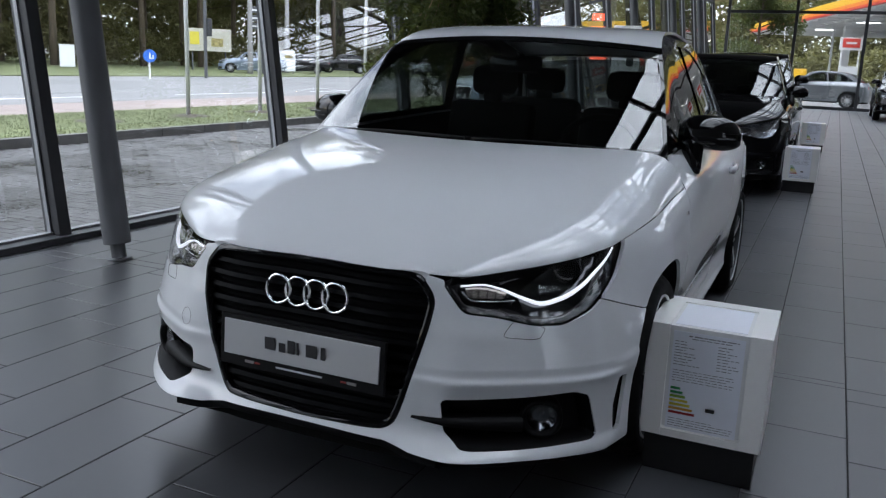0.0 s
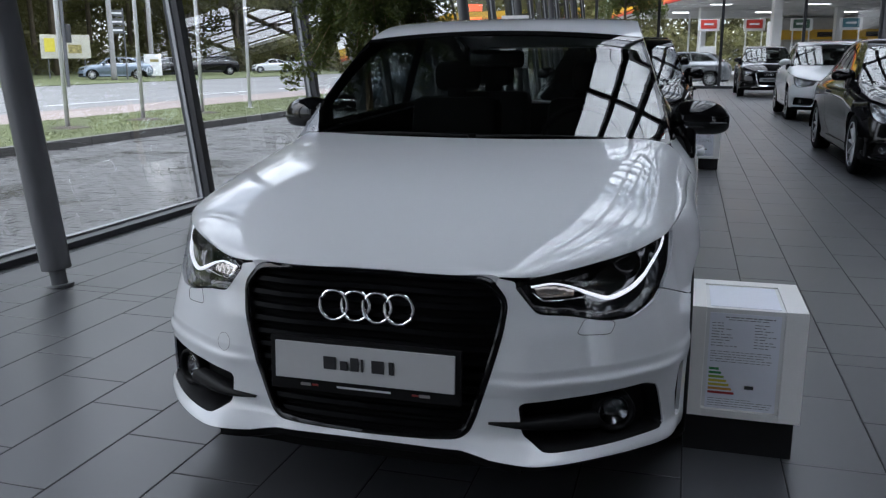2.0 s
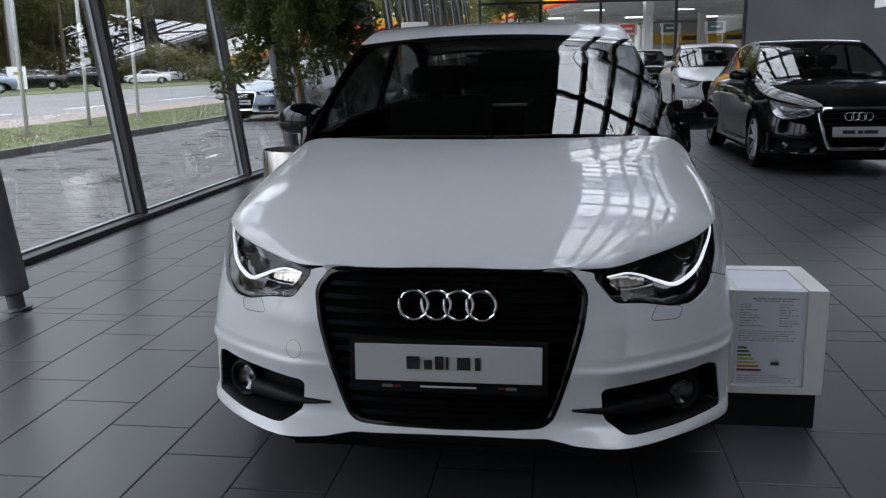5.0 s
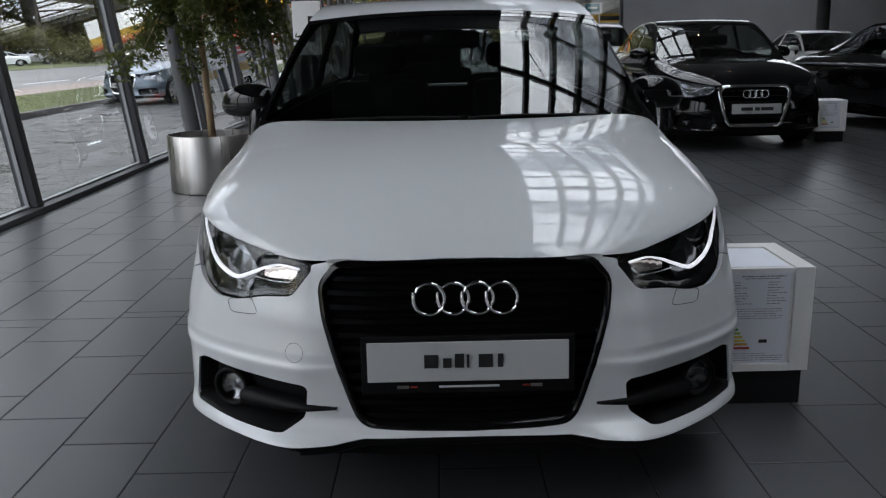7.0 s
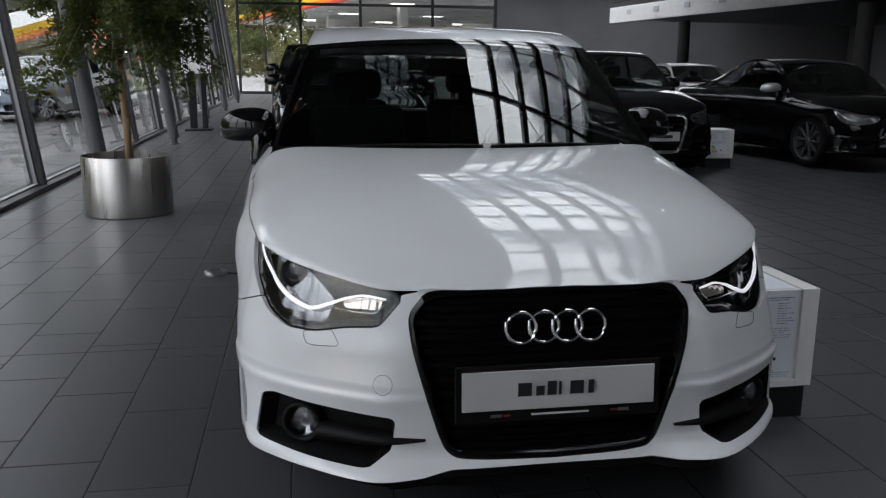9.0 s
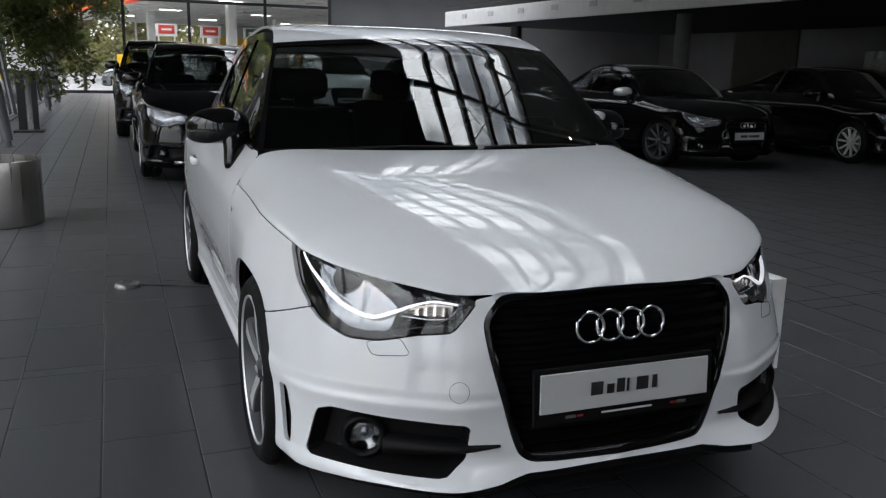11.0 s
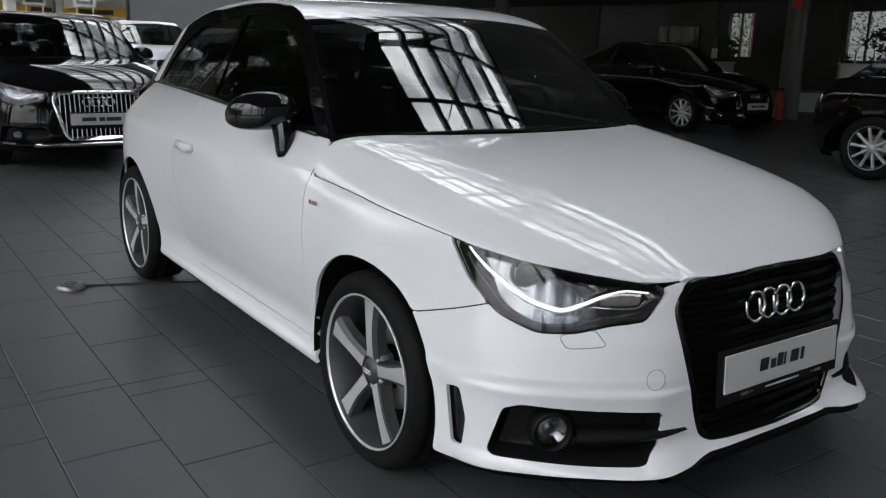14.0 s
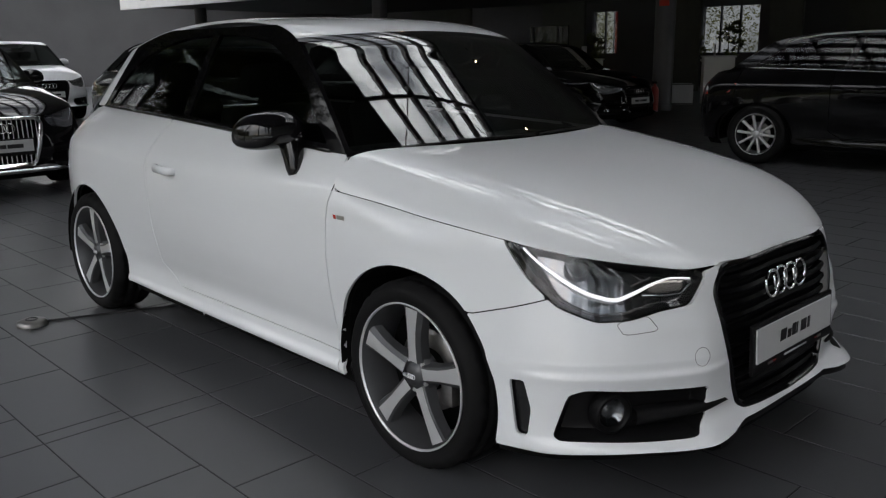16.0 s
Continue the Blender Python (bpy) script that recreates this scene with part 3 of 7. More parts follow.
def poly_sdf(px, py, poly):
    """Signed distance to a closed outline, negative inside."""
    poly = np.asarray(poly, float)
    a, b = poly, np.roll(poly, -1, 0)
    best = np.full(px.shape, 1e9)
    inside = np.zeros(px.shape, bool)
    for (ax, ay), (bx, by) in zip(a, b):
        ex, ey = bx - ax, by - ay
        t = np.clip(((px - ax) * ex + (py - ay) * ey) / (ex * ex + ey * ey + 1e-12), 0, 1)
        best = np.minimum(best, np.hypot(px - ax - t * ex, py - ay - t * ey))
        cross = (ay > py) != (by > py)
        with np.errstate(divide="ignore", invalid="ignore"):
            inside ^= cross & (px < ax + (py - ay) * ex / (ey if ey else 1e-12))
    return np.where(inside, -best, best)


def rounded(poly, times=2, keep=0.22):
    """Corners cut off evenly, for smooth outlines."""
    p = [np.array(q, float) for q in poly]
    for _ in range(times):
        q = []
        for a, b in zip(p, p[1:] + p[:1]):
            q += [a * (1 - keep) + b * keep, a * keep + b * (1 - keep)]
        p = q
    return np.array(p)


HEAD = rounded([(s_of(0.775, 0.54), 0.797), (s_of(0.59, 0.30), 0.748), (s_of(0.392, 0.115), 0.704), (s_of(0.455, 0.13), 0.622), (s_of(0.535, 0.18), 0.612),
                (s_of(0.61, 0.235), 0.592), (s_of(0.68, 0.29), 0.590), (s_of(0.745, 0.375), 0.632), (s_of(0.772, 0.46), 0.71)], 2, 0.10)
GRILLE = rounded([(-0.335, 0.722), (0.335, 0.722), (0.392, 0.655), (0.375, 0.57), (0.295, 0.305), (0.255, 0.283), (-0.255, 0.283), (-0.295, 0.305), (-0.375, 0.57), (-0.392, 0.655)], 2, 0.16)
FOG = rounded([(s_of(0.418, 0.084), 0.389), (s_of(0.60, 0.17), 0.398), (s_of(0.735, 0.275), 0.408), (s_of(0.765, 0.31), 0.392), (s_of(0.790, 0.345), 0.259),
               (s_of(0.62, 0.19), 0.260), (s_of(0.475, 0.10), 0.262), (s_of(0.43, 0.085), 0.300)], 2, 0.09)
SLOT = rounded([(s_of(0.824, 0.418), 0.424), (s_of(0.840, 0.462), 0.418), (s_of(0.834, 0.437), 0.259), (s_of(0.822, 0.405), 0.262), (s_of(0.818, 0.396), 0.34)], 1, 0.08)
WHEEL_Y, REAR_Y, WHEEL_Z = 0.877, 3.35, 0.306


def side_grid(step):
    ns, nz = int(_fine[-1] / step), int(0.92 / step)
    s = np.linspace(0, _fine[-1], ns)
    z = np.linspace(0.172, 1.09, nz)
    if step < 0.012:
        # closer rows at the sharp bends of bumper and sill
        z = np.r_[np.arange(0.172, 0.28, 0.006), np.arange(0.28, 0.42, step), np.arange(0.42, 0.49, 0.0035), np.arange(0.49, 1.085, step), 1.09]
        nz = len(z)
    S, Z = np.meshgrid(s, z, indexing="ij")
    i, j = np.meshgrid(np.arange(ns - 1), np.arange(nz - 1), indexing="ij")
    a = (i * nz + j).ravel()
    tris = np.concatenate([np.stack([a, a + nz, a + nz + 1], -1), np.stack([a, a + nz + 1, a + 1], -1)])
    return S.ravel(), Z.ravel(), tris


def patch_grid(outline, step, margin=0.02):
    """A fine grid of the side round one outline."""
    lo, hi = np.min(outline, 0) - margin, np.max(outline, 0) + margin
    ns, nz = int((hi[0] - lo[0]) / step) + 2, int((hi[1] - lo[1]) / step) + 2
    S, Z = np.meshgrid(np.linspace(lo[0], hi[0], ns), np.linspace(lo[1], hi[1], nz), indexing="ij")
    i, j = np.meshgrid(np.arange(ns - 1), np.arange(nz - 1), indexing="ij")
    a = (i * nz + j).ravel()
    return S.ravel(), Z.ravel(), np.concatenate([np.stack([a, a + nz, a + nz + 1], -1), np.stack([a, a + nz + 1, a + 1], -1)])


def trim(points, tris, f):
    """The part of a mesh where f < 0, cut exactly along f = 0."""
    n = f[tris] < 0
    count = n.sum(1)
    keep = [tuple(t) for t in tris[count == 3]]
    pts = list(map(tuple, points))
    made = {}

    def mid(a, b):
        key = (a, b) if a < b else (b, a)
        if key not in made:
            t = f[a] / (f[a] - f[b])
            made[key] = len(pts)
            pts.append(tuple(points[a] + (points[b] - points[a]) * t))
        return made[key]

    for t, c in zip(tris[(count == 1) | (count == 2)], count[(count == 1) | (count == 2)]):
        t = list(map(int, t))
        ins = [f[v] < 0 for v in t]
        k = ins.index(True) if c == 1 else ins.index(False)
        a, b, d = t[k], t[(k + 1) % 3], t[(k + 2) % 3]
        p, q = mid(a, b), mid(a, d)
        if c == 1:
            keep.append((a, p, q))
        else:
            keep += [(p, b, d), (p, d, q)]
    used = sorted({v for t in keep for v in t})
    at = {v: i for i, v in enumerate(used)}
    return np.array([pts[v] for v in used]).reshape(-1, 3), [tuple(at[v] for v in t) for t in keep]


def panel(name, points, tris, material, parent, warp, label="", both=True, rim=0.012, flip=False, side=0):
    """A sheet of the car with a turned-in edge; both: mirrored onto the other side in the same mesh; side -1: the mirrored sheet alone."""
    if len(points) == 0:
        return None
    p = warp(np.asarray(points, float))
    bm = bmesh.new()
    for sign in ((1, -1) if both else ((-1,) if side < 0 else (1,))):
        vs = [bm.verts.new((sign * q[0], q[1], q[2])) for q in p]
        for t in tris:
            t = t if (sign > 0) != flip else t[::-1]
            try:
                bm.faces.new([vs[i] for i in t])
            except ValueError:
                pass
    if both:
        bmesh.ops.remove_doubles(bm, verts=[v for v in bm.verts if abs(v.co.x) < 0.004], dist=0.0005)
    bm.normal_update()
    if sum(f.normal.dot(f.calc_center_median() - Vector((0, min(max(f.calc_center_median().y, 0.9), 3.3), 0.5))) * f.calc_area() for f in bm.faces) < 0:
        bmesh.ops.reverse_faces(bm, faces=bm.faces)
    bmesh.ops.remove_doubles(bm, verts=bm.verts, dist=0.00005)
    if rim:
        bm.normal_update()
        nrm = {v: v.normal.copy() for v in bm.verts}
        edges = [e for e in bm.edges if e.is_boundary and not (abs(e.verts[0].co.x) < 0.003 and abs(e.verts[1].co.x) < 0.003)]
        down = {}
        for e in edges:
            for v in e.verts:
                if v not in down:
                    down[v] = bm.verts.new(v.co - nrm[v] * rim)
        for e in edges:
            a, b = e.verts
            f = e.link_faces[0]
            loop = [l for l in f.loops if l.edge == e][0]
            a, b = (loop.vert, loop.link_loop_next.vert)
            try:
                bm.faces.new((b, a, down[a], down[b]))
            except ValueError:
                pass
    return part(name, bm, material, parent, label, smooth=True, angle=38)


def straight(p):
    return p


def warp_to(length, width, height, wheel_front, wheel_rear, lift=0.0, drop=0.0):
    """From the small hatchback's proportions to those of another car; drop: how far the roof runs down to a low boot."""
    def go(p):
        p = np.array(p, float)
        fall = np.clip((p[..., 1] - 2.3) / 1.25, 0, 1)
        over = np.maximum(p[..., 2] - 0.97, 0)
        p[..., 2] = p[..., 2] - over * drop * fall * fall * (3 - 2 * fall)
        y = np.interp(p[..., 1], [-0.2, 0, WHEEL_Y, REAR_Y, 3.95, 4.2], [-0.2, 0, wheel_front, wheel_rear, length, length + 0.25])
        z = np.interp(p[..., 2], [0, 0.17, 0.7, 1.42, 2], [0, 0.17 + lift, 0.7 * (height - lift) / 1.42 + lift * 0.9, height, height + 0.58])
        return np.stack([p[..., 0] * width / 1.74, y, z], -1)
    return go


# glasshouse: waist and roof edge in side view, and the middle line of screen and roof
WAIST = [(1.2, 0.968), (1.28, 0.972), (1.8, 0.995), (2.5, 1.022), (3.1, 1.038), (3.65, 1.048)]
WAIST_X = [(1.2, 0.752), (1.28, 0.752), (1.5, 0.752), (2.0, 0.735), (2.5, 0.708), (3.0, 0.676), (3.65, 0.622)]
ROOF_EDGE = [(0.0, 1.272, 0.966), (0.12, 1.40, 1.085), (0.24, 1.545, 1.208), (0.36, 1.70, 1.332), (0.42, 1.79, 1.382), (0.52, 2.0, 1.434), (0.66, 2.4, 1.450), (0.78, 2.8, 1.430), (0.90, 3.12, 1.384), (1.0, 3.34, 1.330)]
ROOF_MID = [(0.0, 1.100, 0.988), (0.12, 1.245, 1.105), (0.24, 1.41, 1.230), (0.36, 1.585, 1.360), (0.42, 1.70, 1.412), (0.52, 1.93, 1.452), (0.66, 2.4, 1.466), (0.78, 2.85, 1.444), (0.90, 3.2, 1.400), (1.0, 3.42, 1.356)]
HEADER = 0.395


def waist_x(y, z):
    """The side glass, leaning in from the waist."""
    base, zb = along(WAIST_X, y), along(WAIST, y)
    h = np.asarray(z) - zb
    return base - 0.34 * h - 0.10 * h * np.abs(h)


def rail(knots, i):
    """One line of the glasshouse: an even bow along the screen, then a soft bend into the roof."""
    screen = np.polyfit([k[0] for k in knots[:4]], [k[i] for k in knots[:4]], 2)
    return [(t, float(np.polyval(screen, t))) for t in np.arange(0, 0.37, 0.04)] + [(k[0], k[i]) for k in knots[4:]]


RAILS = [rail(ROOF_EDGE, 1), rail(ROOF_EDGE, 2), rail(ROOF_MID, 1), rail(ROOF_MID, 2)]


def roof_at(t, w, even=0.25):
    ye, ze, ym, zm = (spline(k, t) for k in RAILS)
    xe = waist_x(ye, ze)
    # the screen is bowed evenly from pillar to pillar, the roof flatter in the middle
    even = np.maximum(even, 1 - 0.45 * np.clip((np.asarray(t) - 0.40) / 0.25, 0, 1))
    q = even * w**2 + (1 - even) * np.abs(w) ** 7
    return np.stack([w * xe, ym + (ye - ym) * q, zm + (ze - zm) * q], -1)


def sheet(n, m):
    i, j = np.meshgrid(np.arange(n - 1), np.arange(m - 1), indexing="ij")
    a = (i * m + j).ravel()
    return np.concatenate([np.stack([a, a + m, a + m + 1], -1), np.stack([a, a + m + 1, a + 1], -1)])


BONNET_MID = [(0.07, 0.696), (0.095, 0.722), (0.125, 0.748), (0.16, 0.772), (0.22, 0.808), (0.30, 0.844), (0.40, 0.880), (0.7, 0.947), (1.0, 0.980), (1.3, 0.996)]


def build_wheel(parent, x, y, radius, rim_r, warpless, style="five", out=1, width=0.215, metal="alloy"):
    """A road wheel; out: +1 when its face looks to +x."""
    w = new("wheel", None)
    w.parent = parent
    w.matrix_basis = Matrix.Translation((x, y, radius)) @ Matrix.Diagonal((out, 1, 1, 1))
    r, h = radius, width / 2
    prof = [(rim_r - 0.012, -h + 0.02), (rim_r + 0.01, -h + 0.005), ((r + rim_r) / 2, -h - 0.004), (r - 0.02, -h + 0.006), (r - 0.004, -h + 0.025)]
    for gx in (-0.05, 0.0, 0.05):
        prof += [(r, gx - 0.008), (r - 0.007, gx - 0.006), (r - 0.007, gx + 0.006), (r, gx + 0.008)]
    prof += [(r - 0.004, h - 0.025), (r - 0.02, h - 0.006), ((r + rim_r) / 2, h + 0.004), (rim_r + 0.012, h - 0.003), (rim_r - 0.004, h - 0.012), (rim_r - 0.014, h - 0.03)]
    n = 120 if style == "five" else 36
    v, f = lathe(prof, n, "x")
    if style == "five":
        # notches across the shoulders of the tread
        for i, (px, py, pz) in enumerate(v):
            rad = math.hypot(py, pz)
            if rad > r - 0.006 and abs(px) > 0.054 and int(round(math.atan2(pz, py) / (2 * math.pi / n))) % 4 < 1:
                v[i] = (px, py * (rad - 0.006) / rad, pz * (rad - 0.006) / rad)
    raw("tyre", v, f, "rubber", w, smooth=True)
    v, f = lathe([(rim_r - 0.002, h - 0.014), (rim_r + 0.002, h - 0.006), (rim_r + 0.001, h - 0.002), (rim_r - 0.0035, h - 0.003), (rim_r - 0.006, h - 0.012)], n, "x")
    raw("rim_lip", v, f, metal, w, "machined bright alloy rim edge", smooth=True)
    v, f = lathe([(rim_r - 0.006, h - 0.008), (rim_r - 0.028, h - 0.05), (rim_r - 0.032, 0.0), (rim_r - 0.03, -h + 0.03)], n, "x")
    raw("rim_barrel", v, f, "alloy_dark", w, smooth=True)
    v, f = lathe([(0.0, -0.02), (rim_r - 0.03, -0.02), (rim_r - 0.03, -0.03)], n, "x")
    raw("wheel_back", v, f, "liner", w, smooth=True)
    v, f = lathe([(0.07, 0.0), (0.135, 0.004), (0.137, 0.0), (0.137, -0.015)], 40, "x")
    raw("brake_disc", v, f, "disc", w, "worn steel brake disc", smooth=True)
    if style == "five":
        bm = box(0.012, 0.02, 0.0, 0.05, 0.055, 0.1, 0.012)
        bmesh.ops.transform(bm, matrix=pose(0, 0, 0, 0, 0, 0) @ Matrix.Translation((0.0, -0.125, -0.04)), verts=bm.verts)
        part("brake_caliper", bm, "disc", w, smooth=True, angle=40)
    spokes = 5 if style == "five" else 10
    base = radians(94) if style == "five" else 0.1
    face_x = h - 0.012
    for k in range(spokes):
        a = base + 2 * math.pi * k / spokes
        vs, fs = [], []
        stations = 9
        for i in range(stations):
            u = i / (stations - 1)
            rad = 0.045 + u * (rim_r - 0.060)
            half = (0.029 + 0.013 * u - 0.008 * math.sin(math.pi * u)) if style == "five" else 0.016 - 0.004 * math.sin(math.pi * u)
            swing = 0.0 * math.sin(u * 1.7) * (1 if style == "five" else 0.2)
            fx = face_x - 0.016 + 0.012 * u + 0.004 * math.sin(math.pi * u)
            deep = 0.045 - 0.012 * u
            cx, cy = rad * math.cos(a + swing), rad * math.sin(a + swing)
            px, py = -math.sin(a + swing), math.cos(a + swing)
            for off, dx in ((-half * 1.25, -deep), (-half, -0.004), (-half * 0.75, 0.0), (half * 0.55, 0.0), (half, -0.012), (half * 1.25, -deep)):
                vs.append((fx + dx, cx + px * off, cy + py * off))
        for i in range(stations - 1):
            for j in range(5):
                q = i * 6 + j
                fs.append((q, q + 1, q + 7, q + 6))
        face = [fs[i] for i in range(len(fs)) if i % 5 == 2] if style == "five" else fs
        rest = [fs[i] for i in range(len(fs)) if i % 5 != 2] if style == "five" else []
        if style == "five":
            me = mesh_of("spoke", vs, face + rest, "alloy", True)
            me.materials.append(M["alloy_dark"])
            for i, poly in enumerate(me.polygons):
                poly.material_index = 0 if i < len(face) else 1
            me.set_sharp_from_angle(angle=radians(25))
            ob = new("spoke", me)
            ob.parent = w
            if k == 0:
                ob["label"] = "machined silver spoke with dark grey flanks"
        else:
            raw("spoke", vs, fs, metal, w, smooth=True)
    v, f = lathe([(0.0, face_x - 0.006), (0.028, face_x - 0.008), (0.034, face_x - 0.016), (0.05, face_x - 0.028), (0.066, face_x - 0.034), (0.07, face_x - 0.07)], 24, "x")
    raw("hub", v, f, metal if style != "five" else "alloy_dark", w, smooth=True)
    if style == "five":
        for k in range(5):
            a = base + 2 * math.pi * (k + 0.5) / 5
            v, f = tube([(face_x - 0.045, 0.052 * math.cos(a), 0.052 * math.sin(a)), (face_x - 0.022, 0.052 * math.cos(a), 0.052 * math.sin(a))], 0.007, 6)
            raw("wheel_bolt", v, f, "alloy", w)
        for k in range(4):
            cy = (k - 1.5) * 0.0095
            ring = [(face_x - 0.004, cy + 0.0075 * math.cos(q * math.pi / 6), 0.0075 * math.sin(q * math.pi / 6)) for q in range(12)]
            v, f = tube(ring, 0.0013, 4, True)
            raw("badge_ring", v, f, "alloy", w)
    return w


def build_car(name, label, paint, warp=straight, step=0.013, detail=True, radius=0.309, rim_r=0.243, arch="arch_black", lights=True, chrome_grille=False,
              style="five", rails=False, category="car", group="", plate=True, cladding=False, slats=False, mirror=None, metal="alloy"):
    """A whole car on its wheels, nose towards -y at y = 0, middle at x = 0."""
    car = thing(name, label, category, group=group)
    sgrid, zgrid, tris = side_grid(step)
    P = shell_at(sgrid, zgrid)
    y = P[:, 1]
    gap = 0.0019 if detail else 0.004
    top = zgrid - np.interp(sgrid, [k[0] for k in TOP], [k[1] for k in TOP])
    head, fog, slot = poly_sdf(sgrid, zgrid, HEAD), poly_sdf(sgrid, zgrid, FOG), poly_sdf(sgrid, zgrid, SLOT)
    grille = poly_sdf(sgrid, zgrid, GRILLE)
    arch_f = np.hypot((y - 0.868) / 1.0, zgrid - 0.302) - 0.372
    arch_r = np.hypot(y - 3.335, zgrid - 0.302) - 0.365
    keep = np.maximum.reduce([top + gap, -head + gap, -fog, (0.008 if detail else 0.0) - grille, -arch_f, -arch_r] + ([-slot] if detail else []))
    lows = ((0, 0.022, 0.262), (0.27, 0.04, 0.257), (0.35, 0.055, 0.243), (0.46, 0.092, 0.240), (0.6, 0.17, 0.238), (0.785, 0.34, 0.223), (0.838, 0.48, 0.212), (0.866, 1.2, 0.212), (0.864, 3.0, 0.226), (0.7, 3.86, 0.24), (0, 3.95, 0.24))
    low_edge = np.interp(sgrid, [s_of(a, b) for a, b, _ in lows], [c for _, _, c in lows])
    keep = np.maximum(keep, low_edge - zgrid)
    # joint between bumper and wing, from the lamp to the wheel arch
    s0, s1 = s_of(0.745, 0.37), s_of(0.855, 0.60)
    joint = np.interp(sgrid, [0, s0, s1], [0.9, 0.656, 0.580])
    ahead = np.maximum(zgrid - joint, sgrid - s_of(0.866, 0.80))
    in_door = np.maximum.reduce([1.264 - y, y - 2.60, 0.292 - zgrid + np.maximum(0, y - 2.45) * 0.6])

    def cut(name_, f, material, label_="", **kw):
        p, t = trim(P, tris, f)
        return panel(name_, p, t, material, car, warp, label_, **kw)

    cut("front_bumper", np.maximum(keep, ahead + gap), paint, "glossy painted front bumper with a low lip")
    for side, word in ((1, "wing"), (-1, "wing")):
        kw = dict(both=False, side=side)
        cut(word, np.maximum.reduce([keep, -ahead + gap, y - 1.264 + gap]), paint, **kw)
        cut("door", np.maximum(keep, in_door + gap), paint, **kw)
        cut("rear_quarter", np.maximum.reduce([keep, -in_door + gap, 1.264 - y + gap, y - 3.55 + gap]), paint, **kw)
    cut("tail", np.maximum.reduce([keep, 3.55 - y + gap]), paint)
    # dark inner body behind the joints, arches and openings
    P2 = shell_at(sgrid, zgrid, 0.03)
    p, t = trim(P2, tris, np.maximum.reduce([top + 0.02, -arch_f - 0.004, -arch_r - 0.004, -head, -fog]))
    panel("inner_body", p, t, "liner", car, warp, rim=0)
    # underbody and wheel wells
    for wy in (WHEEL_Y - 0.012, REAR_Y - 0.012):
        arc = [(math.cos(a) * 0.375, math.sin(a) * 0.375) for a in np.linspace(-0.12, math.pi + 0.12, 22)]
        v = [(xx, wy + ay, 0.302 + az) for xx in (0.45, 0.835) for ay, az in arc]
        f = [(i, i + 1, i + 23, i + 22) for i in range(21)] + [tuple(range(22))]
        vw = warp(np.array(v))
        for sx in (1, -1):
            raw("wheel_well", [(sx * q[0], q[1], q[2]) for q in vw], f, "liner", car)
    bm = box(0, 2.05, 0.235, 1.2, 3.2, 0.05, 0.01)
    for v in bm.verts:
        v.co = warp(np.array(v.co))
    part("underbody", bm, "liner", car)

    # bonnet, from joint to joint
    edge_s = np.linspace(s_of(0.36, 0.06), s_of(0.862, 1.256), 240)
    edge = shell_at(edge_s, np.interp(edge_s, [k[0] for k in TOP], [k[1] for k in TOP]))
    order = np.argsort(edge[:, 1])
    ey, ex, ez = edge[order, 1], edge[order, 0], edge[order, 2]
    n, m = int(1.30 / step) + 10, int(0.9 / step) + 14
    yy = np.linspace(0.035, 1.31, n)
    ww = 1 - (1 - np.linspace(0, 1, m)) ** 1.7
    Y, Wd = np.meshgrid(yy, ww, indexing="ij")
    bell = np.exp(-np.linspace(-2, 2, 41) ** 2 / 2)
    ys = np.linspace(ey[0], ey[-1], 500)
    soft = [np.convolve(np.pad(np.interp(ys, ey, q), 20, mode="reflect", reflect_type="odd"), bell / bell.sum(), "valid") for q in (ex, ez)]
    XE = np.interp(Y, ys, soft[0], left=0.36) - 0.0006
    ZE = np.interp(Y, ys, soft[1])
    pw = 2.5 + 1.6 * Y + 4.5 * Y**3
    ZC = spline(BONNET_MID, Y)
    # an even crown over the middle, falling off more quickly at the shoulders
    crown = 0.36 * np.clip((Y - 0.10) / 0.25, 0, 1) * np.clip((1.30 - Y) / 0.5, 0, 1)
    Z = ZE + (ZC - ZE) * ((1 - crown) * np.maximum(1 - Wd**pw, 0) ** (0.64 + 0.2 * Y) + crown * np.maximum(1 - Wd**2.1, 0) ** 0.6)
    X = Wd * XE
    H = np.stack([X, Y, Z], -1).reshape(-1, 3)
    nose = np.linspace(0, 0.345, 12)
    nose_y = shell_at(nose, 0.724 + 0 * nose)[:, 1] - 0.002
    front = np.interp(H[:, 0], [*nose, 0.40, 0.9], [*nose_y, 0.115, 0.115])
    back = np.minimum(1.100 + 0.172 * (H[:, 0] / 0.752) ** 2, 1.272) - 0.004
    f = np.maximum(front - H[:, 1], H[:, 1] - back)
    p, t = trim(H, sheet(n, m), f)
    panel("bonnet", p, t, paint, car, warp, "glossy painted clamshell bonnet", rim=0.014, flip=True)

    # windscreen, roof, tailgate glass
    n = max(int(2.6 / step / 1.6), 40)
    m = max(int(0.75 / step / 1.4), 16)
    tt, ww = np.linspace(0, 1, n), np.linspace(0, 1, m)
    Tm, Wm = np.meshgrid(tt, ww, indexing="ij")
    R = roof_at(Tm.ravel(), Wm.ravel(), 0.25 if detail else 1.0)
    tr, wr, sh = Tm.ravel(), Wm.ravel(), sheet(n, m)
    glass_edge = np.maximum.reduce([(tr - 0.375) * 1.9, (0.016 - tr) * 1.9, (wr - 0.978) * 0.65])
    p, t = trim(R, sh, glass_edge)
    panel("windscreen", p, t, "screen_glass", car, warp, "tinted curved windscreen", rim=0, flip=True)
    p, t = trim(R, sh, np.maximum.reduce([-glass_edge, (tr - HEADER) * 1.9]))
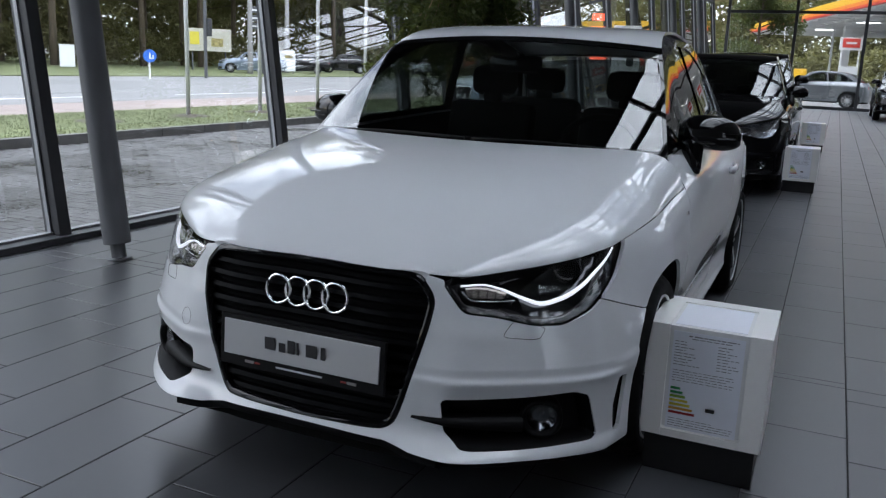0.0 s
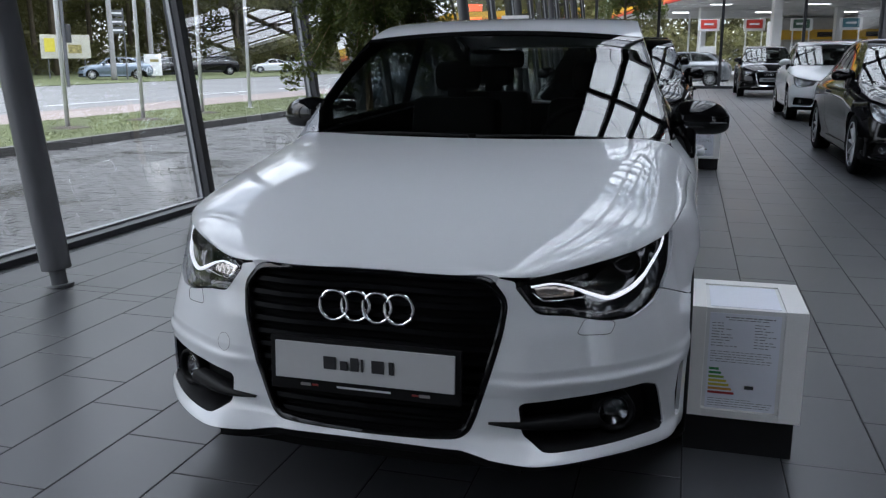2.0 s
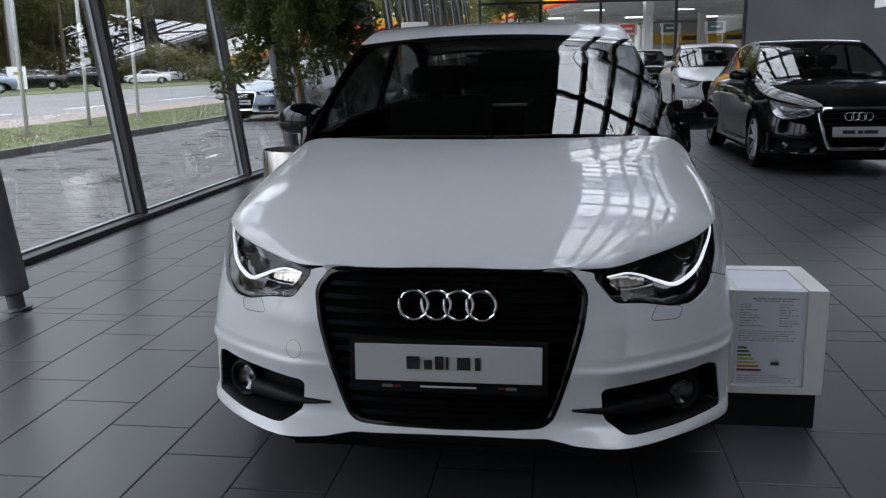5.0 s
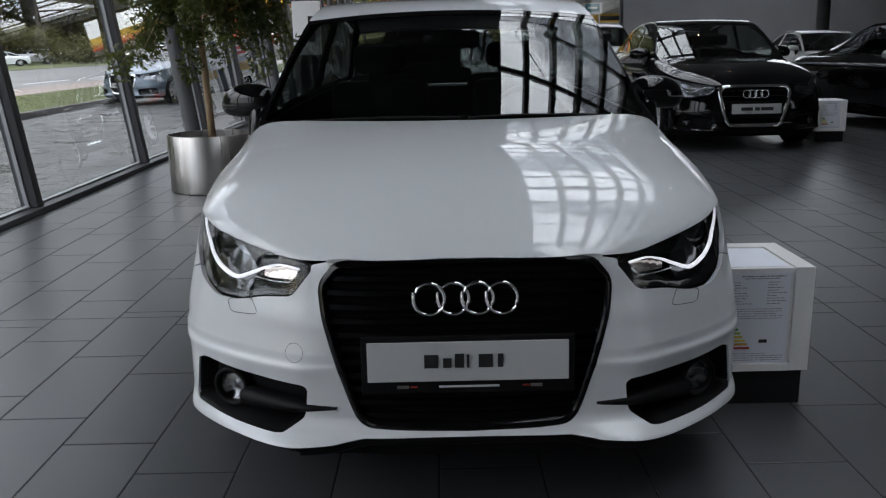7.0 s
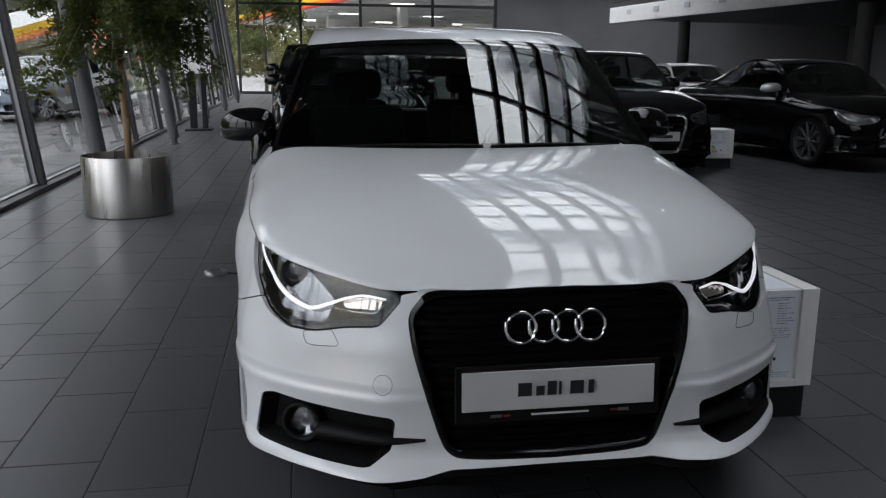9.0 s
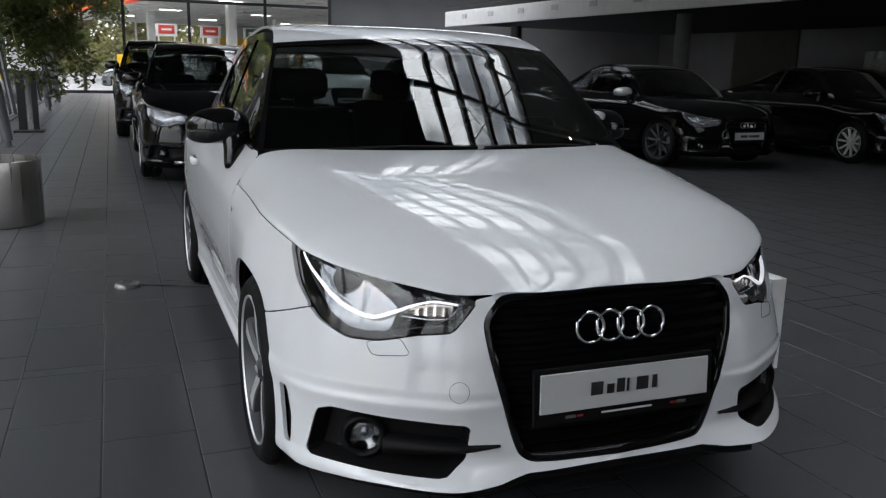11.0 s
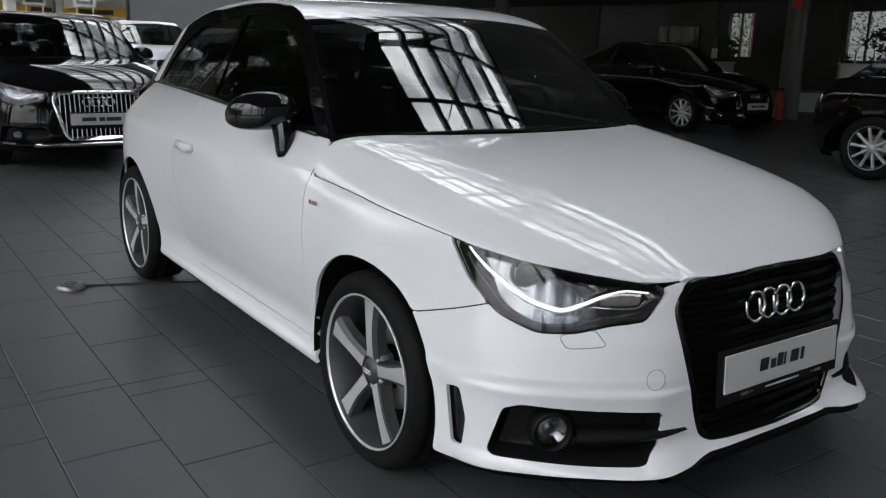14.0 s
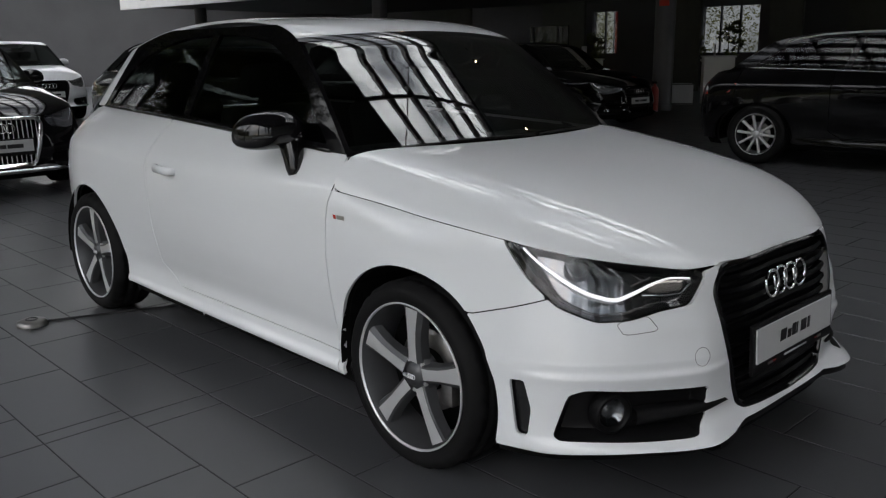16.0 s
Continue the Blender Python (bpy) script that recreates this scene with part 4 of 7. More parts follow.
    panel("windscreen_border", p, t, "gloss_black", car, warp, "black glass border", rim=0.006, flip=True)
    p, t = trim(R, sh, np.maximum((HEADER + 0.0015 - tr), (wr - 1.0)))
    panel("roof", p, t, paint, car, warp, rim=0.012, flip=True)
    # tailgate
    tail = []
    for u in np.linspace(0, 1, 12):
        ze, ym = 1.285 + (1.0 - 1.285) * u, 3.43 + 0.32 * u ** 0.8
        for w in np.linspace(0, 1, 8):
            xe = float(waist_x(3.34 + 0.25 * u, ze)) + 0.02 * u
            tail.append((w * xe, ym - (0.10 - 0.03 * u) * w**2.2, ze + (0.045 * (1 - u)) * (1 - w**2)))
    panel("rear_window", np.array(tail), [tuple(q) for q in sheet(12, 8)], "screen_glass", car, warp, rim=0.0, flip=True)

    # side glass with its dark frame, and the roof arch
    n, m = max(int(2.5 / step), 60), max(int(0.5 / step), 18)
    yy, zz = np.linspace(1.22, 3.68, n), np.linspace(0.94, 1.42, m)
    Yg, Zg = np.meshgrid(yy, zz, indexing="ij")
    yg, zg = Yg.ravel(), Zg.ravel()
    G = np.stack([waist_x(yg, zg), yg, zg], -1)
    sg = sheet(n, m)
    ridge = np.linspace(0, 1, 80)
    upper = np.interp(yg, [*spline(RAILS[0], ridge), 3.42, 3.55, 3.66], [*(spline(RAILS[1], ridge) - 0.002), 1.255, 1.14, 1.03])
    waist = along(WAIST, yg)
    outline = np.maximum.reduce([zg - upper, waist - zg, 1.272 - yg])
    # the opening of the side windows
    open_top = pchip([1.2, 1.27, 1.36, 1.46, 1.62, 1.80, 2.0, 2.3, 2.6, 2.9, 3.15, 3.30, 3.40, 3.50, 3.7], [0.8, 0.9, 0.97, 1.055, 1.195, 1.298, 1.362, 1.388, 1.384, 1.350, 1.282, 1.208, 1.130, 1.04, 0.85], yg)
    opening = np.maximum.reduce([(zg - open_top) * 0.8, waist + 0.022 - zg])
    post = np.abs(yg - 2.50 + (zg - 1.05) * 0.28) - 0.030
    for side in (1, -1):
        kw = dict(both=False, side=side)
        f = np.maximum.reduce([outline, -np.maximum(opening, -post), yg - (3.40 + (1.2 - zg) * 0.9) if detail else yg - 9])
        p, t = trim(G, sg, f)
        panel("roof_arch", p, t, arch, car, warp, "gloss black roof arch and window frame" if arch == "arch_black" else "", rim=0.018, **kw)
        if detail:
            p, t = trim(G, sg, np.maximum.reduce([outline, -opening, (3.4015 + (1.2 - zg) * 0.9) - yg]))
            panel("rear_pillar", p, t, paint, car, warp, rim=0.012, **kw)
        G2 = G - np.array([0.006, 0, 0])
        p, t = trim(G2, sg, opening - 0.004)
        panel("side_window", p, t, "car_glass", car, warp, rim=0, **kw)
        wl = [warp(np.array((side * (float(waist_x(q, float(along(WAIST, q)))) + 0.006), q, float(along(WAIST, q)) + 0.004))) for q in np.linspace(1.36, 3.5, 30)]
        v, f = tube([tuple(q) for q in wl], 0.009, 6)
        raw("waist_trim", v, f, "chrome" if chrome_grille else "gloss_black", car, smooth=True)

    # grille with its bars
    zs = np.linspace(0.30, 0.705, 12 if detail else 8)
    ring = np.vstack([GRILLE, GRILLE[:1]])
    run = np.r_[0, np.cumsum(np.hypot(*np.diff(ring, axis=0).T))]
    count = 180 if detail else 80
    dense = np.linspace(0, run[-1], count + 1)[:-1]
    ga, gz = np.interp(dense, run, ring[:, 0]), np.interp(dense, run, ring[:, 1])
    ta, tz = np.roll(ga, -2) - np.roll(ga, 2), np.roll(gz, -2) - np.roll(gz, 2)
    tl = np.hypot(ta, tz)
    oa, oz = -tz / tl, ta / tl
    if (oa * ga).sum() < 0:
        oa, oz = -oa, -oz

    def on_nose(a, z, deep):
        q = shell_at(np.abs(a), z, deep)
        return np.stack([np.copysign(q[:, 0], a), q[:, 1], z], -1)

    wide = 1.0 if detail else 2.4
    prof = [(0.011, 0.04), (0.010, 0.004), (0.007, -0.001), (0.002, -0.004), (-0.006 * wide, -0.005), (-0.011 * wide, -0.002), (-0.013 * wide, 0.004), (-0.014 * wide, 0.04)]
    rows = np.stack([on_nose(ga + oa * o, np.minimum(gz + oz * o, 0.7215), d) for o, d in prof], 1)
    m = len(prof)
    f = [(i * m + j, i * m + j + 1, (i + 1) % count * m + j + 1, (i + 1) % count * m + j) for i in range(count) for j in range(m - 1)]
    frame_ob = raw("grille_frame", [tuple(q) for q in warp(rows.reshape(-1, 3))], f, "chrome" if chrome_grille else "frame_black", car, smooth=True)
    frame_ob.data.set_sharp_from_angle(angle=radians(35))
    gp = [tuple(q) for q in on_nose(ga, gz, 0.0 * ga)]
    back_v = [tuple(warp(np.array((q[0], q[1] + 0.055, q[2])))) for q in gp]
    raw("grille_back", back_v, [tuple(range(len(back_v)))], "liner", car)
    for xx in np.linspace(-0.36, 0.36, 19) if slats else ():
        lo_z = 0.29 if abs(xx) < 0.27 else 0.29 + (abs(xx) - 0.27) * 2.6
        bm = box(xx, float(shell_at(abs(xx), 0.5)[1]) + 0.018, (lo_z + 0.71) / 2, 0.012, 0.02, 0.71 - lo_z, 0.003)
        for v in bm.verts:
            v.co.y += (v.co.z - 0.5) * 0.1
            v.co = warp(np.array(v.co))
        part("grille_slat", bm, "slat_chrome", car)
    if slats:
        v, f = tube([tuple(warp(np.array((xx, float(shell_at(abs(xx), 0.25)[1]) - 0.004, 0.245)))) for xx in np.linspace(-0.55, 0.55, 15)], 0.022, 8)
        raw("skid_bar", v, f, "slat_chrome", car, "bright metal skid bar", smooth=True)
    for z in zs if not slats else ():
        ring = np.array(GRILLE)
        half = max((abs(a[0] + (b[0] - a[0]) * (z - a[1]) / (b[1] - a[1])) for a, b in zip(ring, np.roll(ring, -1, 0)) if (a[1] - z) * (b[1] - z) < 0), default=0)
        if half < 0.1:
            continue
        vs, fs = [], []
        xs = np.linspace(-half, half, 13)
        for xx in xs:
            yb = float(shell_at(abs(xx), z)[1])
            for dy, dz in ((0.045, -0.011), (0.016, -0.010), (0.012, -0.002), (0.017, 0.010), (0.045, 0.013)):
                vs.append(tuple(warp(np.array((xx, yb + dy, z + dz)))))
        for i in range(12):
            for j in range(4):
                q = i * 5 + j
                fs.append((q, q + 1, q + 6, q + 5))
        raw("grille_bar", vs, fs, "satin_black", car, smooth=False)
    # ring badge on the grille
    for k in range(4):
        cx = (k - 1.5) * 0.0625
        cyy = float(shell_at(abs(cx), 0.622)[1]) - 0.004
        ring = [warp(np.array((cx + 0.0405 * math.cos(a), cyy + 0.0015 * (k % 2) - 0.12 * (0.0405 * math.sin(a)) * -1, 0.622 + 0.0405 * math.sin(a)))) for a in np.linspace(0, 2 * math.pi, 33)[:-1]]
        v, f = tube([tuple(q) for q in ring], 0.0052, 8, True)
        raw("badge_ring", v, f, "chrome", car, "polished chrome ring", smooth=True)
    if plate:
        y0 = 0.024
        for nm, bx, mt in (("plate_holder", (0.003, y0 + 0.012, 0.458, 0.548, 0.012, 0.150), "matt_black"), ("plate_board", (0.003, y0 + 0.004, 0.4685, 0.516, 0.006, 0.104), "plate_white")):
            bm = box(*bx, 0.002)
            for v in bm.verts:
                v.co.y += (v.co.z - 0.46) * 0.06
                v.co = warp(np.array(v.co))
            part(nm, bm, mt, car, "white board with dark writing" if mt == "plate_white" else "")
        if detail:
            # one plain bar for each sign of the writing
            for bx, bw, bh in ((-0.094, 0.036, 0.036), (-0.053, 0.022, 0.026), (-0.022, 0.024, 0.038), (0.000, 0.007, 0.036), (0.045, 0.036, 0.036), (0.083, 0.014, 0.036)):
                raw_box = box(bx + 0.003, y0 - 0.001, 0.455 + bh / 2 - 0.002, bw, 0.0016, bh)
                part("writing_bar", raw_box, "plate_ink", car)
            for bx, bw, mt in ((-0.165, 0.03, "disc"), (-0.137, 0.018, "dark_red"), (0.005, 0.155, "ink_grey"), (0.152, 0.018, "dark_red"), (0.178, 0.03, "disc")):
                part("writing_bar", box(bx, y0 + 0.0002, 0.402, bw, 0.0016, 0.005 if mt != "disc" else 0.008), mt, car)
        else:
            for bx, bw in ((-0.1, 0.12), (0.01, 0.05), (0.11, 0.13)):
                bm = box(bx, y0 - 0.002, 0.468, bw, 0.003, 0.035)
                for v in bm.verts:
                    v.co = warp(np.array(v.co))
                part("writing_bar", bm, "plate_ink", car)

    # lamps
    strip = [(s_of(0.750, 0.480), 0.776), (s_of(0.738, 0.415), 0.724), (s_of(0.712, 0.350), 0.682), (s_of(0.676, 0.298), 0.655), (s_of(0.634, 0.257), 0.643), (s_of(0.590, 0.216), 0.660), (s_of(0.545, 0.183), 0.682), (s_of(0.50, 0.152), 0.693), (s_of(0.447, 0.121), 0.688)]
    sk = np.array(strip)
    sp = np.linspace(0, len(strip) - 1, 40)
    strip = [(float(pchip(np.arange(len(sk)), sk[:, 0], q)), float(pchip(np.arange(len(sk)), sk[:, 1], q))) for q in sp]
    for side in (1, -1):
        mir = np.array((side, 1, 1))
        kw = dict(both=False, side=side)
        p, t = trim(P, tris, head + gap)
        lens = panel("headlight", p, t, "clear_lens" if detail else "far_lens", car, warp, "clear headlight with a lit white running-light strip", rim=0.0, **kw)
        P3 = shell_at(sgrid, zgrid, 0.012 + 0.05 * np.clip(-head / 0.04, 0, 1))
        p, t = trim(P3, tris, head)
        panel("headlight_housing", p, t, "gloss_black" if detail else "far_reflector", lens, warp, "dark glossy lamp housing", rim=0.0, **kw)
        if detail:
            # polished bowl round the projector, leaving a black wedge under the bonnet's edge
            bowl = rounded([(s_of(0.770, 0.515), 0.786), (s_of(0.715, 0.385), 0.766), (s_of(0.660, 0.300), 0.728), (s_of(0.612, 0.236), 0.690), (s_of(0.585, 0.212), 0.664),
                            (s_of(0.598, 0.224), 0.612), (s_of(0.640, 0.260), 0.597), (s_of(0.684, 0.305), 0.597), (s_of(0.742, 0.385), 0.640), (s_of(0.767, 0.465), 0.715)], 2, 0.15)
            bs, bz, bt = patch_grid(bowl, 0.005)
            P6 = shell_at(bs, bz, 0.030 + 0.20 * np.maximum(bz - 0.62, 0) + 0.0005 * np.sin(bs * 110))
            p, t = trim(P6, bt, poly_sdf(bs, bz, bowl))
            panel("headlight_reflector", p, t, "lamp_chrome", lens, warp, "polished grey lamp reflector", rim=0.0, **kw)
        v, f = tube([tuple(warp(shell_at(a, b, 0.016)) * mir) for a, b in strip], [0.0028 + 0.0034 * math.sin(math.pi * min(1, i / 39 * 1.25)) for i in range(40)] if detail else 0.004, 6)
        raw("light_strip", v, f, "drl" if lights else "chrome", lens, "lit white light strip" if lights else "", smooth=True)
        if detail:
            v, f = tube([tuple(warp(shell_at(a, b, 0.016)) * mir) for a, b in ((s_of(0.575, 0.205), 0.652), (s_of(0.52, 0.168), 0.648), (s_of(0.475, 0.138), 0.650), (s_of(0.452, 0.124), 0.672))], 0.0016, 6)
            raw("light_strip", v, f, "chrome", lens, "thin bright lower line", smooth=True)
            chamber = rounded([(s_of(0.56, 0.193), 0.674), (s_of(0.50, 0.152), 0.686), (s_of(0.458, 0.128), 0.683), (s_of(0.468, 0.134), 0.656), (s_of(0.555, 0.19), 0.654)], 1, 0.1)
            cs, cz, ct = patch_grid(chamber, 0.004)
            p, t = trim(shell_at(cs, cz, 0.022 + 0.35 * np.maximum(cz - 0.652, 0) + 0.0015 * np.abs(np.sin(cs * 130))), ct, poly_sdf(cs, cz, chamber))
            panel("indicator", p, t, "indicator_lens", lens, warp, "pale amber-tinted indicator chamber", rim=0.0, **kw)
            # projector behind a thin ring
            c = warp(shell_at(s_of(0.690, 0.325), 0.720, 0.046)) * mir
            aim = Vector((0.25 * side, -1, 0.05)).to_track_quat("Z", "Y").to_matrix().to_4x4()
            v, f = lathe([(0.0475, -0.02), (0.0465, 0.010), (0.0455, 0.013), (0.044, 0.011), (0.043, -0.01)], 40)
            ob = raw("projector_bezel", v, f, "smoked_chrome", lens, smooth=True)
            ob.matrix_basis = Matrix.Translation(c) @ aim
            v, f = lathe([(0.0, 0.022), (0.014, 0.0205), (0.028, 0.014), (0.037, 0.005), (0.043, -0.008)], 40)
            ob = raw("projector_lens", v, f, "gloss_black", lens, "dark round projector lens", smooth=True)
            ob.matrix_basis = Matrix.Translation(c) @ aim
        # lower air intake with its fog lamp
        sf, zf, tf = patch_grid(FOG, 0.004 if detail else 0.02)
        ff = poly_sdf(sf, zf, FOG)
        P4 = shell_at(sf, zf, 0.003 + 0.05 * np.clip(-ff / 0.016, 0, 1))
        p, t = trim(P4, tf, ff - 0.001)
        intake = panel("lower_intake", p, t, "matt_black", car, warp, "black plastic air intake", rim=0.0, **kw)
        c = warp(shell_at(s_of(0.668, 0.225), 0.328, 0.022)) * mir
        aim = Vector((0.42 * side, -1, 0.0)).to_track_quat("Z", "Y").to_matrix().to_4x4()
        v, f = lathe([(0.060, -0.03), (0.058, 0.008), (0.053, 0.013), (0.046, 0.010), (0.042, 0.000), (0.041, -0.012)], 28)
        ob = raw("fog_lamp_ring", v, f, "matt_black", intake, smooth=True)
        ob.matrix_basis = Matrix.Translation(c) @ aim
        v, f = lathe([(0.0, 0.006), (0.020, 0.004), (0.034, 0.000), (0.042, -0.005)], 24)
        ob = raw("fog_lamp_lens", v, f, "clear_lens", intake, smooth=True)
        ob.matrix_basis = Matrix.Translation(c) @ aim
        v, f = lathe([(0.0, -0.020), (0.008, -0.019), (0.012, -0.026), (0.026, -0.018), (0.036, -0.008), (0.041, -0.004)], 24)
        ob = raw("fog_lamp_reflector", v, f, "smoked_chrome", intake, smooth=True)
        ob.matrix_basis = Matrix.Translation(c) @ aim
        if detail:
            # the blade across the intake, running out over the bumper
            vs, fs = [], []
            ks = np.linspace(s_of(0.62, 0.185), s_of(0.345, 0.055), 14)
            for i, a in enumerate(ks):
                u = i / 13
                zc = 0.318 + 0.010 * u
                hh = 0.020 * (1 - 0.88 * u**1.6)
                for dd, dz in ((0.035, -hh), (-0.004 - 0.004 * u, -hh * 0.9), (-0.008 - 0.004 * u, 0), (-0.002, hh), (0.035, hh)):
                    vs.append(tuple(warp(shell_at(a, zc + dz, dd)) * mir))
            for i in range(13):
                for j in range(4):
                    q = i * 5 + j
                    fs.append((q, q + 1, q + 6, q + 5))
            raw("intake_blade", vs, fs, "matt_black", intake, smooth=True)
            # slot before the wheel
            P5 = shell_at(sgrid, zgrid, 0.02)
            p, t = trim(P5, tris, slot - 0.004)
            panel("side_slot", p, t, "gloss_black", car, warp, rim=0.0, **kw)
            # washer cover and its joint
            wl = rounded([(s_of(0.652, 0.241), 0.586), (s_of(0.580, 0.188), 0.604), (s_of(0.552, 0.168), 0.562), (s_of(0.636, 0.226), 0.554)], 2, 0.14)
            v, f = tube([tuple(warp(shell_at(a, b, -0.0002)) * mir) for a, b in wl], 0.0009, 4, True)
            raw("washer_cover_joint", v, f, "liner", car)
    if detail:
        ring = [tuple(warp(shell_at(s_of(0.455, 0.08) + 0.026 * math.cos(a), 0.478 + 0.026 * math.sin(a), -0.0001)) * np.array((-1, 1, 1))) for a in np.linspace(0, 2 * math.pi, 25)[:-1]]
        v, f = tube(ring, 0.0006, 4, True)
        raw("towing_cover_joint", v, f, "liner", car)
        # black splitter under the lip
        vs, fs = [], []
        for i, xx in enumerate(np.linspace(-0.44, 0.44, 25)):
            zl = float(np.interp(abs(xx), [0, 0.27, 0.35, 0.46], [0.262, 0.257, 0.243, 0.240]))
            q = shell_at(abs(xx), zl)
            for dy, dz in ((0.006, 0.004), (0.004, -0.022), (0.03, -0.036), (0.25, -0.045)):
                vs.append((xx, q[1] + dy, zl + dz))
        for i in range(24):
            for j in range(3):
                q = i * 4 + j
                fs.append((q, q + 4, q + 5, q + 1))
        raw("splitter", vs, fs, "matt_black", car, "black front splitter", smooth=True)
    # door mirrors
    for side in (1, -1):
        mir = np.array((side, 1, 1))
        vs, fs = [], []
        rows, cols = 24, 36
        for i in range(rows + 1):
            u = i / rows
            for j in range(cols):
                a = 2 * math.pi * j / cols
                k = max(1 - abs(2 * (0.05 + 0.925 * u) - 1) ** 3.0, 0.0) ** 0.5
                cz = 1.036 + 0.008 * math.sin(u * 3) - 0.010 * u
                xx = 0.742 + 0.226 * u
                hz, hy = 0.078 * k * (1 - 0.06 * u), 0.070 * k
                ca, sa = math.cos(a), math.sin(a)
                dy = hy * (abs(ca) ** 0.8) * (1 if ca > 0 else -1.25)
                dy = min(dy, 0.035)
                vs.append(tuple(warp(np.array((xx, 1.575 + dy + 0.05 * u * u, cz - 0.006 + hz * (abs(sa) ** 0.8) * (1.04 if sa > 0 else -0.74)))) * mir))
        for i in range(rows):
            for j in range(cols):
                j2 = (j + 1) % cols
                fs.append((i * cols + j, i * cols + j2, (i + 1) * cols + j2, (i + 1) * cols + j))
        fs += [tuple(range(cols)), tuple(range(rows * cols, (rows + 1) * cols))]
        mi = raw("door_mirror", vs, fs, "gloss_black" if detail else (mirror or paint), car, "gloss black door mirror" if detail else "", smooth=True)
        foot = [warp(np.array(q)) * mir for q in ((0.822, 1.492, 0.888), (0.818, 1.497, 0.905), (0.808, 1.512, 0.945), (0.800, 1.530, 0.985), (0.795, 1.548, 1.02))]
        v, f = tube([tuple(q) for q in foot], [0.020, 0.028, 0.036, 0.044, 0.048], 20)
        raw("mirror_foot", v, f, "gloss_black", mi, smooth=True)
        # glass on the back, turn signal in front
        gl = [tuple(warp(np.array((0.88 + 0.07 * math.cos(a), 1.613, 1.042 + 0.048 * math.sin(a)))) * mir) for a in np.linspace(0, 2 * math.pi, 17)[:-1]]
        raw("mirror_glass", gl, [tuple(range(16))], "chrome", mi)
        if detail:
            q = [warp(np.array((xx, 1.512 + 0.30 * (xx - 0.80) ** 2 * 4 - 0.008, 1.028))) * mir for xx in np.linspace(0.80, 0.955, 9)]
            v, f = tube([tuple(a) for a in q], 0.0035, 6)
            raw("mirror_indicator", v, f, "alloy_dark", mi, smooth=True)
        # handle
        hy = 2.40
        c = warp(shell_at(s_of(0.868, hy), 0.83, -0.012)) * mir
        a0 = warp(shell_at(s_of(0.868, hy - 0.085), 0.828, 0.004)) * mir
        a1 = warp(shell_at(s_of(0.868, hy - 0.06), 0.829, -0.02)) * mir
        a2 = warp(shell_at(s_of(0.868, hy + 0.06), 0.832, -0.02)) * mir
        a3 = warp(shell_at(s_of(0.868, hy + 0.085), 0.833, 0.004)) * mir
        v, f = tube([tuple(a0), tuple(a1), tuple(a2), tuple(a3)], [0.010, 0.013, 0.013, 0.010], 10)
        mid_z = float(np.mean([q[2] for q in v]))
        v = [(q[0], q[1], mid_z + (q[2] - mid_z) * 1.45) for q in v]
        raw("door_handle", v, f, paint, car, smooth=True)
        if detail:
            v, f = tube([tuple(warp(shell_at(s_of(0.866, 1.263), zz, 0.0)) * mir) for zz in np.linspace(0.858, 0.968, 9)], 0.0022, 6)
            raw("door_seal", v, f, "matt_black", car, smooth=True)
        if detail:
            # small badge on the wing
            q = [tuple(shell_at(s_of(0.866, yy), zz, -0.001) * mir) for yy, zz in ((1.214, 0.787), (1.229, 0.787), (1.222, 0.774), (1.207, 0.774))]
            raw("wing_badge", q, [(0, 1, 2, 3) if side > 0 else (3, 2, 1, 0)], "red_lens", car)
            q = [tuple(shell_at(s_of(0.866, yy), zz, -0.001) * mir) for yy, zz in ((1.168, 0.787), (1.208, 0.787), (1.205, 0.774), (1.165, 0.774))]
            raw("wing_badge", q, [(0, 1, 2, 3) if side > 0 else (3, 2, 1, 0)], "disc", car)
        # tail lamps
        q = [tuple(warp(shell_at(a, b, -0.004)) * mir) for a, b in ((s_of(0.84, 3.55), 0.88), (s_of(0.72, 3.85), 0.88), (s_of(0.6, 3.9), 0.86), (s_of(0.6, 3.9), 0.76), (s_of(0.74, 3.83), 0.75), (s_of(0.83, 3.6), 0.78))]
        raw("tail_lamp", q, [tuple(range(6)) if side > 0 else tuple(reversed(range(6)))], "red_lens", car)
        if rails:
            q = [warp(np.array((float(waist_x(a, b)) - 0.03, a, b + 0.045))) * mir for a, b in ((1.85, 1.335), (1.95, 1.365), (2.3, 1.385), (2.8, 1.36), (3.1, 1.31), (3.2, 1.27))]
            v, f = tube([tuple(a) for a in q], 0.016, 8)
            raw("roof_rail", v, f, "alloy", car, "bright aluminium roof rail", smooth=True)
    # wipers
    for x0, x1 in ((-0.62, 0.02), (0.05, 0.60)) if detail else ():
        q = []
        for u in np.linspace(0, 1, 10):
            xx = x0 + (x1 - x0) * u
            w = abs(xx) / 0.74
            b = roof_at(np.array(0.003 + 0.007 * math.sin(u * 3.1)), np.array(w))
            q.append((xx, float(b[1]) - 0.004, float(b[2]) + 0.003))
        v, f = tube(q, 0.006, 6)
        raw("wiper", v, f, "matt_black", car, smooth=True)
    # cabin
    bm = box(0, 1.48, 0.83, 1.34, 0.55, 0.22, 0.05)
    for v in bm.verts:
        v.co.z += max(0, 1.45 - v.co.y) * 0.10
        v.co = warp(np.array(v.co))
    part("dashboard", bm, "seat", car, smooth=True, angle=40)
    bm = box(0, 2.4, 0.42, 1.4, 2.2, 0.12, 0.03)
    for v in bm.verts:
        v.co = warp(np.array(v.co))
    part("cabin_floor", bm, "liner", car)
